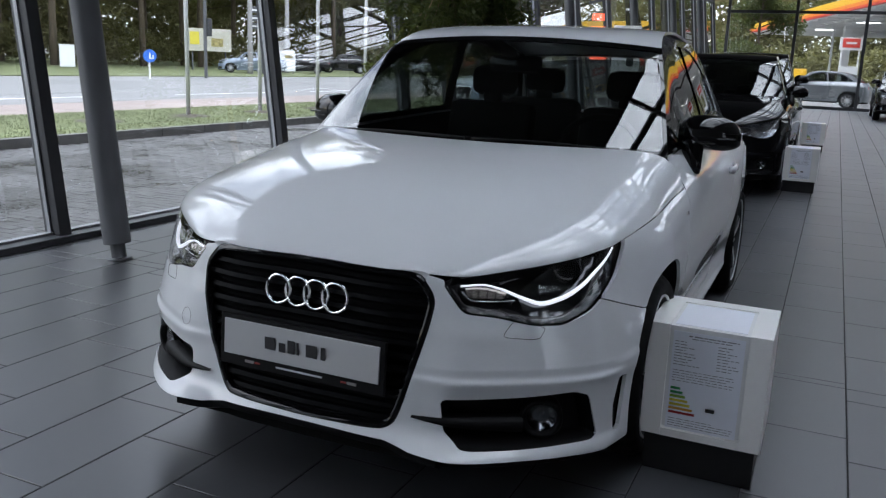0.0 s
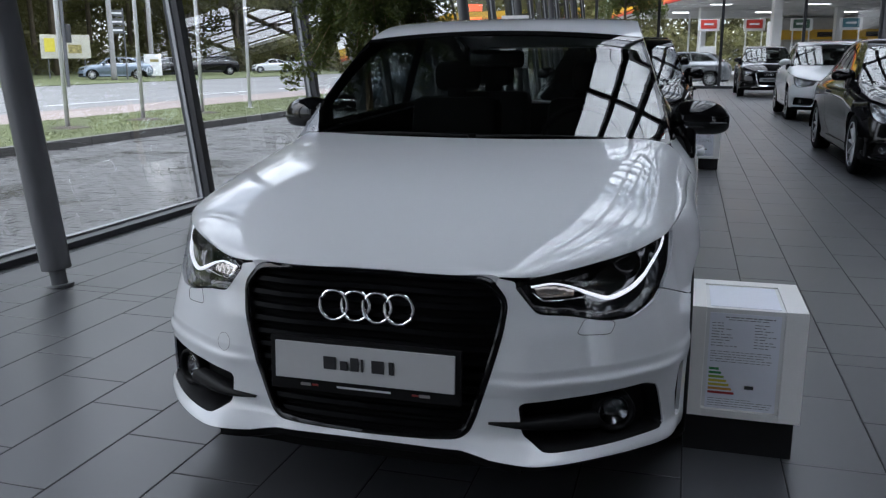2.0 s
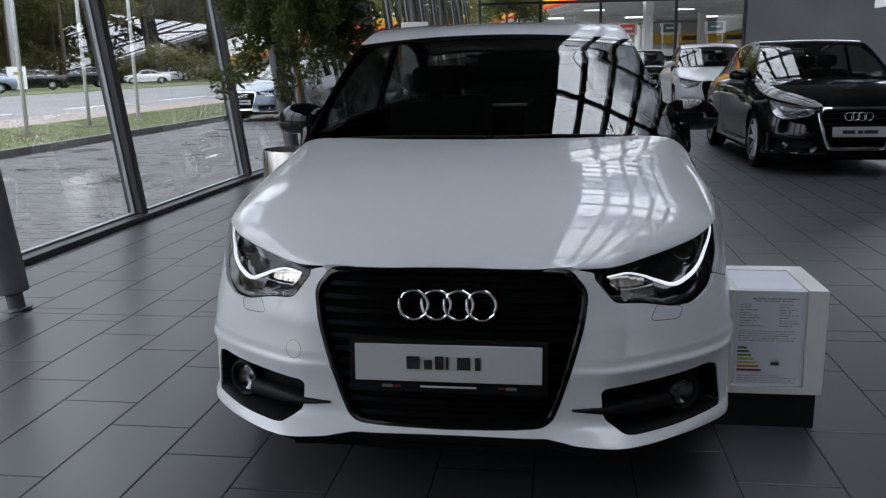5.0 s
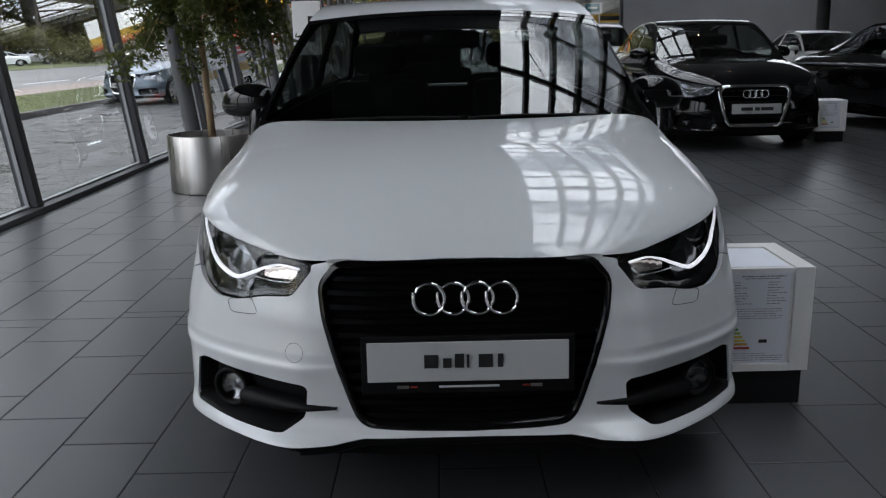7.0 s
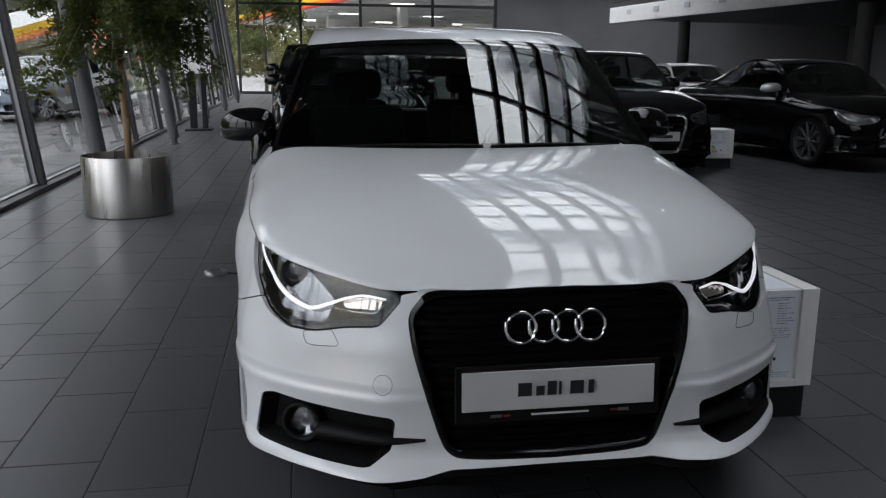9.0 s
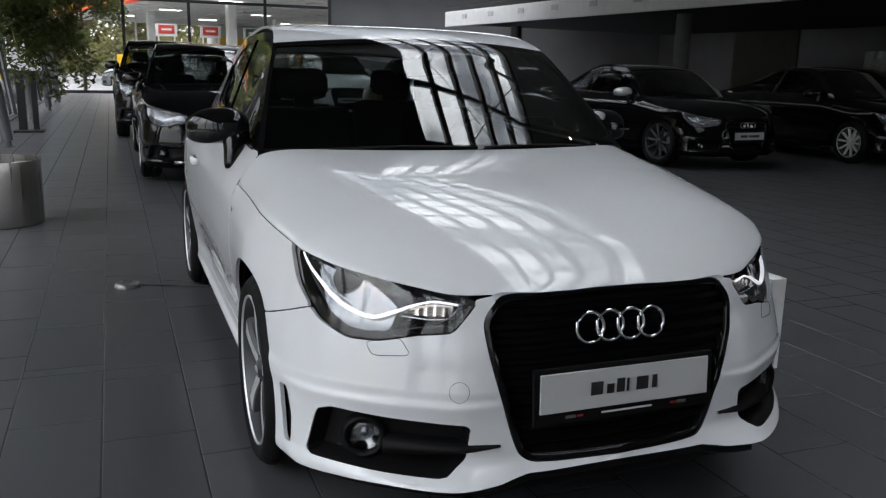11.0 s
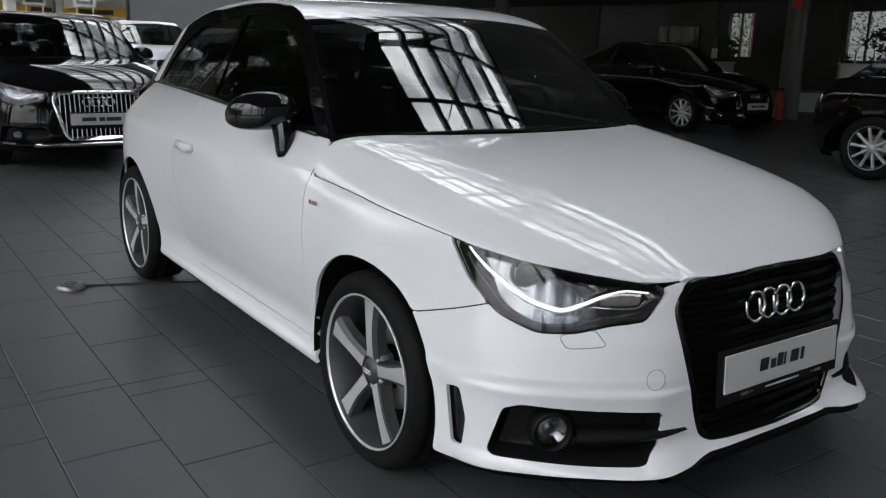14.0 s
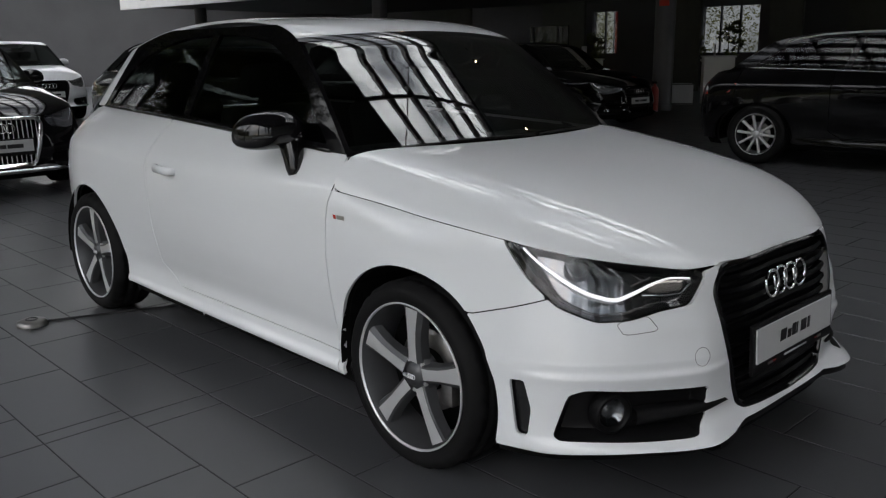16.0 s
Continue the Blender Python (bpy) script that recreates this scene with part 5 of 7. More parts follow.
    for cx, cy in ((0.36, 2.16), (-0.36, 2.16), (0.36, 3.02), (-0.36, 3.02)):
        bm = box(cx, cy - 0.22, 0.58, 0.5, 0.52, 0.16, 0.05)
        box(cx, cy + 0.09, 0.86, 0.48, 0.13, 0.52, 0.055, bm, Matrix.Translation((cx, cy, 0.6)) @ pose(0, 0, 0, -14) @ Matrix.Translation((-cx, -cy, -0.6)))
        box(cx, cy + 0.21, 1.19, 0.25, 0.10, 0.15, 0.048, bm)
        box(cx, cy + 0.19, 1.10, 0.10, 0.03, 0.10, 0.01, bm)
        for v in bm.verts:
            v.co = warp(np.array(v.co))
        part("seat", bm, "seat", car, smooth=True, angle=40)
    ring = [warp(np.array((0.36 + 0.185 * math.cos(a), 1.79 - 0.35 * 0.185 * math.sin(a) * -1, 0.90 + 0.165 * math.sin(a)))) for a in np.linspace(0, 2 * math.pi, 29)[:-1]]
    v, f = tube([tuple(q) for q in ring], 0.015, 8, True)
    v2, f2 = tube([tuple(warp(np.array((0.18, 1.79, 0.90)))), tuple(warp(np.array((0.54, 1.79, 0.90))))], 0.02, 8)
    raw("steering_wheel", *merge((v, f), (v2, f2)), "seat", car, smooth=True)
    bm = box(0, 1.68, 1.275, 0.24, 0.035, 0.075, 0.02)
    for v in bm.verts:
        v.co = warp(np.array(v.co))
    part("interior_mirror", bm, "gloss_black", car, smooth=True, angle=40)
    # wheels
    hubs = warp(np.array([(0.745, WHEEL_Y, 0.3), (0.745, REAR_Y, 0.3)]))
    for hx, hy, _ in hubs:
        for side in (1, -1):
            build_wheel(car, side * hx, float(hy), radius, rim_r, None, style, side, metal=metal)
    return car

# ---- the hall ----
X_GLASS, LEAN_OUT, ROOF_Z = -3.32, 0.125, 5.6
END_Y, BACK_Y, RIGHT_X = 37.0, -8.5, 26.0


def slab(name, x0, x1, y0, y1, z0, z1, material, parent=None, label="", kind="structure"):
    ob = part(name, box((x0 + x1) / 2, (y0 + y1) / 2, (z0 + z1) / 2, x1 - x0, y1 - y0, z1 - z0), material, parent, label)
    if parent is None and kind:
        ob["kind"] = kind
    return ob


floor = slab("floor", -3.6, RIGHT_X, BACK_Y, END_Y, -0.3, -0.0016, "joint", label="dark grey stone tile floor with recessed joints")
# opaque strips of the roof on both sides of the rooflight
LIGHTS = ((0.95, 3.72, -3.6),)
CROSS = (6.2, 18.5, 24.0, 35.4)
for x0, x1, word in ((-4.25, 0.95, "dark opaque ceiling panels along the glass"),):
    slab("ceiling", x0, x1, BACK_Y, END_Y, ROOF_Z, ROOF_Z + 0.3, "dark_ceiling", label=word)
# hall side unseen and made pale, to lift windscreen reflections and floor bounce
for x0, x1, y0, y1 in ((3.72, RIGHT_X, BACK_Y, CROSS[2]), (3.72, CROSS[0], CROSS[2], CROSS[3]), (CROSS[1], RIGHT_X, CROSS[2], CROSS[3]), (3.72, RIGHT_X, CROSS[3], END_Y)):
    slab("ceiling", x0, x1, y0, y1, ROOF_Z, ROOF_Z + 0.3, "bounce_ceiling", label="unseen ceiling over the hall, made pale to bounce light")
# rooflight across the back of the hall
cross = thing("rooflight", "broad glazed rooflight across the back of the hall", "rooflight", kind="structure")


def pitch_z(y):
    return ROOF_Z + 0.14 + (CROSS[3] - y) * 0.2


for i in range(6):
    y = CROSS[2] + 0.06 + (CROSS[3] - CROSS[2] - 0.12) * i / 5
    part("glazing_bar", box((CROSS[0] + CROSS[1]) / 2, y, pitch_z(y) - 0.03, CROSS[1] - CROSS[0], 0.09, 0.05), "anthracite", cross)
for i in range(5):
    x = CROSS[0] + 0.1 + (CROSS[1] - CROSS[0] - 0.2) * i / 4
    v, f = tube([(x, CROSS[2], pitch_z(CROSS[2]) - 0.16), (x, CROSS[3], pitch_z(CROSS[3]) - 0.16)], 0.09, 8)
    raw("cross_beam", v, f, "anthracite", cross)
for i in (0, 2):
    for a, b in ((0, 1), (1, 0)):
        xs = [CROSS[0] + (CROSS[1] - CROSS[0]) * (i + q) / 4 for q in (a, b)]
        v, f = tube([(xs[0], CROSS[2], ROOF_Z - 0.02), (xs[1], CROSS[3], ROOF_Z - 0.02)], 0.03, 6)
        raw("tie_rod", v, f, "anthracite", cross)
for i in range(1, 5):
    y = CROSS[2] + (CROSS[3] - CROSS[2]) * i / 5
    v, f = tube([(CROSS[0], y, ROOF_Z + 0.04), (CROSS[1], y, ROOF_Z + 0.04)], 0.035, 6)
    raw("purlin", v, f, "anthracite", cross)
part("upstand", box((CROSS[0] + CROSS[1]) / 2, CROSS[2] - 0.08, (ROOF_Z + 0.3 + pitch_z(CROSS[2])) / 2, CROSS[1] - CROSS[0], 0.14, pitch_z(CROSS[2]) - ROOF_Z - 0.3), "dark_ceiling", cross)
for x in (CROSS[0] - 0.08, CROSS[1] + 0.08):
    tri = [(y, z) for y, z in ((CROSS[2], ROOF_Z + 0.3), (CROSS[3] - 1.0, ROOF_Z + 0.3), (CROSS[2], pitch_z(CROSS[2])))]
    v = [(x + dx, y, z) for dx in (-0.06, 0.06) for y, z in tri]
    raw("gable", v, [(0, 1, 2), (5, 4, 3), (0, 3, 4, 1), (1, 4, 5, 2), (2, 5, 3, 0)], "dark_ceiling", cross)
ob = raw("glass_sheet", [(CROSS[0], CROSS[2], pitch_z(CROSS[2])), (CROSS[0], CROSS[3], pitch_z(CROSS[3])), (CROSS[1], CROSS[3], pitch_z(CROSS[3])), (CROSS[1], CROSS[2], pitch_z(CROSS[2]))], [(0, 1, 2, 3)], "roof_pane", cross)
ob.visible_shadow = False
for x0, x1, LIGHT_Y0 in LIGHTS:
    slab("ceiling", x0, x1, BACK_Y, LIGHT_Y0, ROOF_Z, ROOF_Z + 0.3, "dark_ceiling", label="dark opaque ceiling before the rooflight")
    rooflight = thing("rooflight", "long glazed rooflight with dark glazing bars", "rooflight", kind="structure")
    nbar = 5
    for i in range(nbar + 1):
        x = x0 + (x1 - x0) * i / nbar
        part("glazing_bar", box(x, (LIGHT_Y0 + END_Y) / 2, ROOF_Z + 0.05, 0.10, END_Y - LIGHT_Y0, 0.16), "anthracite", rooflight)
    for j in range(44):
        y = -3.2 + j * 0.945
        if y > END_Y - 0.1:
            break
        part("cross_beam", box((x0 + x1) / 2, y, ROOF_Z + 0.04, x1 - x0, 0.07, 0.13), "anthracite", rooflight)
        if j % 3 == 1 and j < 38:
            for a, b in ((x0, x1), (x1, x0)):
                v, f = tube([(a, y, ROOF_Z - 0.10), (b, y + 2.835, ROOF_Z - 0.10)], 0.011, 5)
                raw("tie_rod", v, f, "anthracite", rooflight)
    ob = raw("glass_sheet", [(x0, LIGHT_Y0, ROOF_Z + 0.14), (x0, END_Y, ROOF_Z + 0.14), (x1, END_Y, ROOF_Z + 0.14), (x1, LIGHT_Y0, ROOF_Z + 0.14)], [(0, 1, 2, 3)], "pane", rooflight)
    ob.visible_shadow = False

# leaning glass front towards the road
front = thing("window_1", "full-height glass front leaning outwards, dark grey frames", "window", kind="structure")
lean = math.degrees(math.atan(LEAN_OUT))
tall = ROOF_Z / math.cos(radians(lean))
FASCIA_Z = 4.15
MULLIONS = [2.13 + 2.6 * k for k in range(-4, 14)]
for y in MULLIONS:
    bm = box(-0.03, 0, tall / 2, 0.14, 0.095, tall, 0.005)
    ob = part("mullion", bm, "anthracite", front)
    ob.matrix_basis = pose(X_GLASS, y, 0, 0, -lean, 0)
    for d in (-0.054, 0.054):
        ob = part("glazing_bead", box(-0.045, d, tall / 2, 0.03, 0.012, tall), "bead", front)
        ob.matrix_basis = pose(X_GLASS, y, 0, 0, -lean, 0)
part("sill", box(X_GLASS - 0.02, (BACK_Y + END_Y) / 2, 0.02, 0.20, END_Y - BACK_Y, 0.05, 0.006), "anthracite", front)
part("sill_bead", box(X_GLASS - 0.05, (BACK_Y + END_Y) / 2, 0.052, 0.05, END_Y - BACK_Y, 0.018), "bead", front)
for y in MULLIONS[:-1]:
    ob = raw("pane", [(-0.05, 0.06, 0.04), (-0.05, 2.54, 0.04), (-0.05, 2.54, FASCIA_Z), (-0.05, 0.06, FASCIA_Z)], [(0, 1, 2, 3)], "pane", front)
    ob.matrix_basis = pose(X_GLASS, y, 0, 0, -lean, 0)
    ob.visible_shadow = False
    ob = part("fascia", box(-0.05, 1.3, (FASCIA_Z + tall) / 2, 0.10, 2.5, tall - FASCIA_Z, 0.004), "dark_ceiling", front, "dark closed panel above the glass")
    ob.matrix_basis = pose(X_GLASS, y, 0, 0, -lean, 0)

# round leaning columns inside the glass
column = thing("column", "grey round steel column leaning with the glass front", "column", -2.63, 1.95, 0, group="columns along the glass front")
v, f = lathe([(0.0, 0.10), (0.079, 0.10), (0.083, 0.104), (0.083, 5.7), (0.0, 5.7)], 32)
shaft = raw("shaft", v, f, "column_grey", column, smooth=True)
shaft.data.set_sharp_from_angle(angle=radians(40))
v, f = lathe([(0.0, 0.11), (0.045, 0.11), (0.045, 0.012), (0.075, 0.010), (0.078, 0.0), (0.0, 0.0)], 24)
raw("foot", v, f, "column_grey", column).data.set_sharp_from_angle(angle=radians(40))
column.matrix_world = pose(-2.63, 1.95, 0, 0, -7, 0)
for k in (-1, 1, 2, 3, 4, 5):
    copy_thing(column, pose(-2.63 - 0.03 * k, 1.95 + 5.2 * k, 0, 0, -7, 0))

# glazed end towards the filling station, dark wall beside it
end = thing("window_2", "glazed end wall of the hall with slender dark posts", "window", kind="structure")
for x in (-3.3, -0.6, 2.05, 5.3, 8.2):
    part("post", box(x, END_Y, 2.8, 0.12, 0.16, 5.6, 0.005), "anthracite", end)
for z, h in ((0.06, 0.12), (3.9, 0.12), (5.55, 0.12)):
    part("rail", box(2.4, END_Y, z, 11.6, 0.1, h), "anthracite", end)
for x0, x1 in ((-3.24, -0.66), (-0.54, 1.99), (2.11, 5.24), (5.36, 8.14)):
    ob = raw("pane", [(x0, END_Y + 0.02, 0.1), (x1, END_Y + 0.02, 0.1), (x1, END_Y + 0.02, 5.5), (x0, END_Y + 0.02, 5.5)], [(0, 1, 2, 3)], "pane", end)
    ob.visible_shadow = False
slab("wall_north", 8.26, RIGHT_X, END_Y - 0.15, END_Y + 0.15, 0, ROOF_Z, "dark_wall", label="plain charcoal painted wall")
# unseen wall behind the camera, made pale to throw light onto the fronts
slab("wall_south", -3.6, 14.79, BACK_Y - 0.3, BACK_Y, 0, ROOF_Z, "bounce_wall", label="plain unseen wall, pale to bounce light")
slab("wall_south", 24.4, RIGHT_X, BACK_Y - 0.3, BACK_Y, 0, ROOF_Z, "bounce_wall", label="plain unseen wall, pale to bounce light")
# glazing added out of view to bring in light from the front right
added_glazing = thing("window_3", "unseen glazing added to let in light, with dark posts", "window", kind="structure")
for k in range(3, 8):
    part("post", box(7.66 + 2.4 * k, BACK_Y - 0.1, 2.8, 0.12, 0.16, 5.6, 0.005), "anthracite", added_glazing)
for z in (0.06, 2.6, 5.5):
    part("rail", box(19.6, BACK_Y - 0.1, z, 9.5, 0.1, 0.12), "anthracite", added_glazing)
for k in range(3, 7):
    x0 = 7.72 + 2.4 * k
    ob = raw("pane", [(x0, BACK_Y - 0.08, 0.1), (x0, BACK_Y - 0.08, 5.5), (x0 + 2.28, BACK_Y - 0.08, 5.5), (x0 + 2.28, BACK_Y - 0.08, 0.1)], [(0, 1, 2, 3)], "pane", added_glazing)
    ob.visible_shadow = False

# east wall with windows into the daylight
EAST_WIN = [(12.9, 15.1), (18.7, 19.9)]
east = thing("wall_east", "dark wall with tall narrow windows", "wall", kind="structure")
lo = BACK_Y
for y0, y1 in EAST_WIN + [(END_Y, END_Y)]:
    part("wall_panel", box(RIGHT_X + 0.15, (lo + y0) / 2, ROOF_Z / 2, 0.3, y0 - lo, ROOF_Z), "dark_wall", east)
    if y1 > y0:
        part("wall_panel", box(RIGHT_X + 0.15, (y0 + y1) / 2, 0.6, 0.3, y1 - y0, 1.2), "dark_wall", east)
        part("wall_panel", box(RIGHT_X + 0.15, (y0 + y1) / 2, 4.2, 0.3, y1 - y0, 2.8), "dark_wall", east)
        ob = raw("pane", [(RIGHT_X + 0.1, y1, 1.2), (RIGHT_X + 0.1, y0, 1.2), (RIGHT_X + 0.1, y0, 2.8), (RIGHT_X + 0.1, y1, 2.8)], [(0, 1, 2, 3)], "tinted_pane", east)
        ob.visible_shadow = False
        for q in np.arange(y0, y1 + 0.01, max((y1 - y0) / 3, 0.6)):
            part("window_bar", box(RIGHT_X + 0.08, float(q), 2.0, 0.08, 0.06, 1.6), "anthracite", east)
    lo = y1

# gallery with its pale edge, on round posts
gallery = thing("gallery", "upper gallery slab with a pale edge and round lamps below", "gallery", kind="structure")
part("slab", box(5.6, -13.5, 3.25, 11.0, 39.0, 0.28), "dark_ceiling", gallery)
part("edge_beam", box(0.0, -13.5, 3.28, 0.14, 39.0, 0.56, 0.01), "white_band", gallery, "pale painted gallery edge")
for k in range(18):
    part("edge_fitting", box(-0.08, 4.4 - k * 2.0, 3.34, 0.03, 0.34, 0.16, 0.01), "ink_grey", gallery)
for dz in (3.75, 4.05):
    part("rail", box(0.05, -13.5, dz, 0.04, 39.0, 0.04), "anthracite", gallery)
gallery.matrix_world = pose(11.75, 24.0, -0.08, 0, 0, 5.5)
post = thing("gallery_post", "grey round concrete post under the gallery", "column", 14.2, 9.3, 0, group="gallery posts")
v, f = lathe([(0.0, 0.0), (0.22, 0.0), (0.22, 2.99), (0.0, 2.99)], 28)
raw("shaft", v, f, "column_grey", post).data.set_sharp_from_angle(angle=radians(40))
for x, y in ((14.2, -0.3), (14.2, 19.0), (13.55, 28.6)):
    copy_thing(post, pose(x, y, 0))

# spot lamps in the dark ceiling
spot = thing("ceiling_spot", "small warm recessed spot lamp, lit", "ceiling lamp", 5.2, 3.0, ROOF_Z - 0.045, group="ceiling spots")
v, f = lathe([(0.07, 0.045), (0.075, 0.0), (0.062, -0.004), (0.028, 0.02)], 20)
raw("trim_ring", v, f, "alloy_dark", spot, smooth=True)
v, f = lathe([(0.0, 0.016), (0.028, 0.016)], 20)
raw("bulb", v, f, "spot_glow", spot, "warm glowing lamp face")
for k in range(14):
    i, j = k % 2, k // 2
    if k:
        copy_thing(spot, pose(4.2 + 1.2 * i, -6.0 + 5.6 * j + 1.9 * i, ROOF_Z - 0.045))

# ---- outside ----
ground = raw("ground", [(-900, -900, -0.31), (900, -900, -0.31), (900, 900, -0.31), (-900, 900, -0.31)], [(0, 1, 2, 3)], "asphalt")
tagged(ground, "grey ground reaching the horizon", "ground", kind="structure")
KERB_X = -8.35
slab("pavement", KERB_X, -3.45, -40, 60, -0.3, -0.045, "sand_joint", label="wet grey block paving before the glass front")
slab("verge", -12.4, KERB_X - 0.12, -60, 90, -0.3, 0.03, "grass", label="mown grass verge with bare patches")
kerb = thing("kerb", "dark stone kerb along the verge", "kerb", kind="structure")
for k in range(60):
    part("kerb_stone", box(KERB_X - 0.06, -20 + k * 1.0, -0.08, 0.12, 0.985, 0.34, 0.008), "kerb", kerb)
slab("cycle_path", -15.2, -12.4, -60, 110, -0.3, 0.0, "path_red", label="reddish paved path along the road")
slab("road", -31.5, -15.2, -120, 160, -0.3, -0.02, "asphalt", label="wide grey asphalt road")
slab("far_verge", -90, -31.5, -120, 160, -0.29, 0.02, "grass", label="grass strip beyond the road")
slab("forecourt", -8.3, 60, END_Y + 0.2, 120, -0.3, -0.03, "concrete", label="pale concrete forecourt of the filling station")


def grass_blades(n, x0, x1, y0, y1, z, rng):
    verts, faces = [], []
    for _ in range(n):
        x, y, a, h = rng.uniform(x0, x1), rng.uniform(y0, y1), rng.uniform(0, 6.3), rng.uniform(0.015, 0.045)
        dx, dy = 0.004 * math.cos(a), 0.004 * math.sin(a)
        b = len(verts)
        verts += [(x - dx, y - dy, z), (x + dx, y + dy, z), (x + rng.uniform(-.03, .03), y + rng.uniform(-.03, .03), z + h)]
        faces.append((b, b + 1, b + 2))
    return verts, faces


rng = random.Random(5)
tagged(raw("grass", *grass_blades(60000, -12.3, KERB_X - 0.15, 0, 34, 0.03, rng), "blade"), "uneven green grass blades on the verge", "grass", kind="stuff")

pole = thing("flag_pole", "white painted flag pole standing in the verge", "flag pole", -10.5, 9.2, 0.0, group="flag poles")
v, f = lathe([(0.0, 0.0), (0.042, 0.0), (0.042, 3.0), (0.034, 8.0), (0.0, 8.0)], 16)
raw("shaft", v, f, "flag_pole", pole, smooth=True)
v, f = lathe([(0.0, 0.04), (0.10, 0.04), (0.11, 0.0)], 16)
raw("base", v, f, "flag_pole", pole)
for y in (11.55, 13.9, 16.25, 18.6, 4.5):
    copy_thing(pole, pose(-10.5, y, 0))
for y in (9.2, 11.55, 13.9, 16.25):
    v, f = lathe([(0.0, 0.028), (0.25, 0.02), (0.42, 0.0)], 18)
    ob = raw("bare_earth", v, f, "earth")
    ob.matrix_basis = pose(-10.45, y, 0.032)
    tagged(ob, "bare brown earth round a pole foot", "earth", kind="structure")


def leaf_cloud(rng, clumps, per, size, squash=0.8):
    """Many small folded leaves round clump centres (x, y, z, radius)."""
    verts, faces = [], []
    for cx, cy, cz, cr in clumps:
        for _ in range(per):
            d = Vector((rng.gauss(0, 1), rng.gauss(0, 1), rng.gauss(0, 1))).normalized() * cr * rng.uniform(0.25, 1.0) ** 0.6
            c = Vector((cx, cy, cz)) + Vector((d.x, d.y, d.z * squash))
            a = Vector((rng.uniform(-1, 1), rng.uniform(-1, 1), rng.uniform(-0.9, 0.3))).normalized()
            b = a.cross(Vector((rng.uniform(-1, 1), rng.uniform(-1, 1), 1))).normalized()
            s = size * rng.uniform(0.6, 1.25)
            n = a.cross(b) * s * 0.18
            k = len(verts)
            verts += [tuple(c - a * s), tuple(c - b * s * 0.42 + n), tuple(c + a * s), tuple(c + b * s * 0.42 + n)]
            faces += [(k, k + 1, k + 2), (k, k + 2, k + 3)]
    return verts, faces


def build_tree(seed, height, spread):
    rng = random.Random(seed)
    t = thing("tree", "tall broadleaved tree in dull autumn green", "tree", group="trees beyond the road")
    clumps = []
    pts = [(0, 0, 0), (0.1, 0.05, height * 0.3), (0.05, -0.1, height * 0.6), (0.2, 0.1, height * 0.9)]
    sets = [tube(pts, [0.28, 0.22, 0.14, 0.05], 8)]
    for k in range(11):
        h = height * (0.25 + 0.6 * k / 11)
        a = k * 2.4 + rng.uniform(-0.4, 0.4)
        r = spread * (1.0 - 0.5 * abs(h / height - 0.5)) * rng.uniform(0.6, 1.0)
        e = (r * math.cos(a), r * math.sin(a), h + rng.uniform(0.3, 1.2))
        sets.append(tube([(0.1, 0, h), (e[0] * 0.5, e[1] * 0.5, h + 0.4), e], [0.09, 0.06, 0.02], 6))
        clumps += [(e[0], e[1], e[2], spread * 0.42), (e[0] * 0.55, e[1] * 0.55, e[2] + 0.3, spread * 0.42)]
    clumps.append((0, 0, height, spread * 0.5))
    raw("trunk", *merge(*sets), "bark", t, smooth=True)
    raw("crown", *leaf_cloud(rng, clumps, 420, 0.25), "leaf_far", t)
    return t


trees = [build_tree(11, 28.0, 6.2), build_tree(12, 33.0, 6.8), build_tree(13, 25.0, 6.0)]
spots = []
rng = random.Random(3)
for k in range(36):
    spots.append((-52 - 8 * (k % 3) + rng.uniform(-2, 2), 24 + k * 3.2 + rng.uniform(-1, 1)))
for k, (x, y) in enumerate(spots):
    m = pose(x, y, 0, 0, 0, k * 67)
    if k < 3:
        trees[k].matrix_world = m
    else:
        copy_thing(trees[k % 3], m)
hedge_clumps = [(-58 + rng.uniform(-0.9, 0.9), y, rng.uniform(0.5, 2.6), 1.4) for y in np.arange(-30, 120, 0.7)]
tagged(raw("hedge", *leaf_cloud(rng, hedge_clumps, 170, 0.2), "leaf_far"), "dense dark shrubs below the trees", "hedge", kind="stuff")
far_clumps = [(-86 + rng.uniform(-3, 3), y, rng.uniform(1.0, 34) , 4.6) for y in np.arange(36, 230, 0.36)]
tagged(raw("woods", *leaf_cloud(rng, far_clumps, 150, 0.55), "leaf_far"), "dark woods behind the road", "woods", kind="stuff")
north_clumps = [(x, 118 + rng.uniform(-3, 3), (17 if x < 22 else 6) * rng.uniform(0.25, 1.0) ** 1.6, 3.4 if x < 22 else 2.2) for x in np.arange(-80, 70, 0.5)]
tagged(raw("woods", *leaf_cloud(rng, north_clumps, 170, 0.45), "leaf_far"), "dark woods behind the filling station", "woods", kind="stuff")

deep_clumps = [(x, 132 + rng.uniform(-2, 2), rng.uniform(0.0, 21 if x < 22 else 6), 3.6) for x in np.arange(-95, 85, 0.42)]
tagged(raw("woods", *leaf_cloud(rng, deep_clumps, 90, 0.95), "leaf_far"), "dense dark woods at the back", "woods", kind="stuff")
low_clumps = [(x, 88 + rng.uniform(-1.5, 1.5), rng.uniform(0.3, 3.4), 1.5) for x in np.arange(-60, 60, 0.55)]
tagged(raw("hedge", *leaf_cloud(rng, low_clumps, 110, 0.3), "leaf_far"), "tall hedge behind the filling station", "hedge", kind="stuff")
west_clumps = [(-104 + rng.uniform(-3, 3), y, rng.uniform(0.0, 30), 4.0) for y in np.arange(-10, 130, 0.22)]
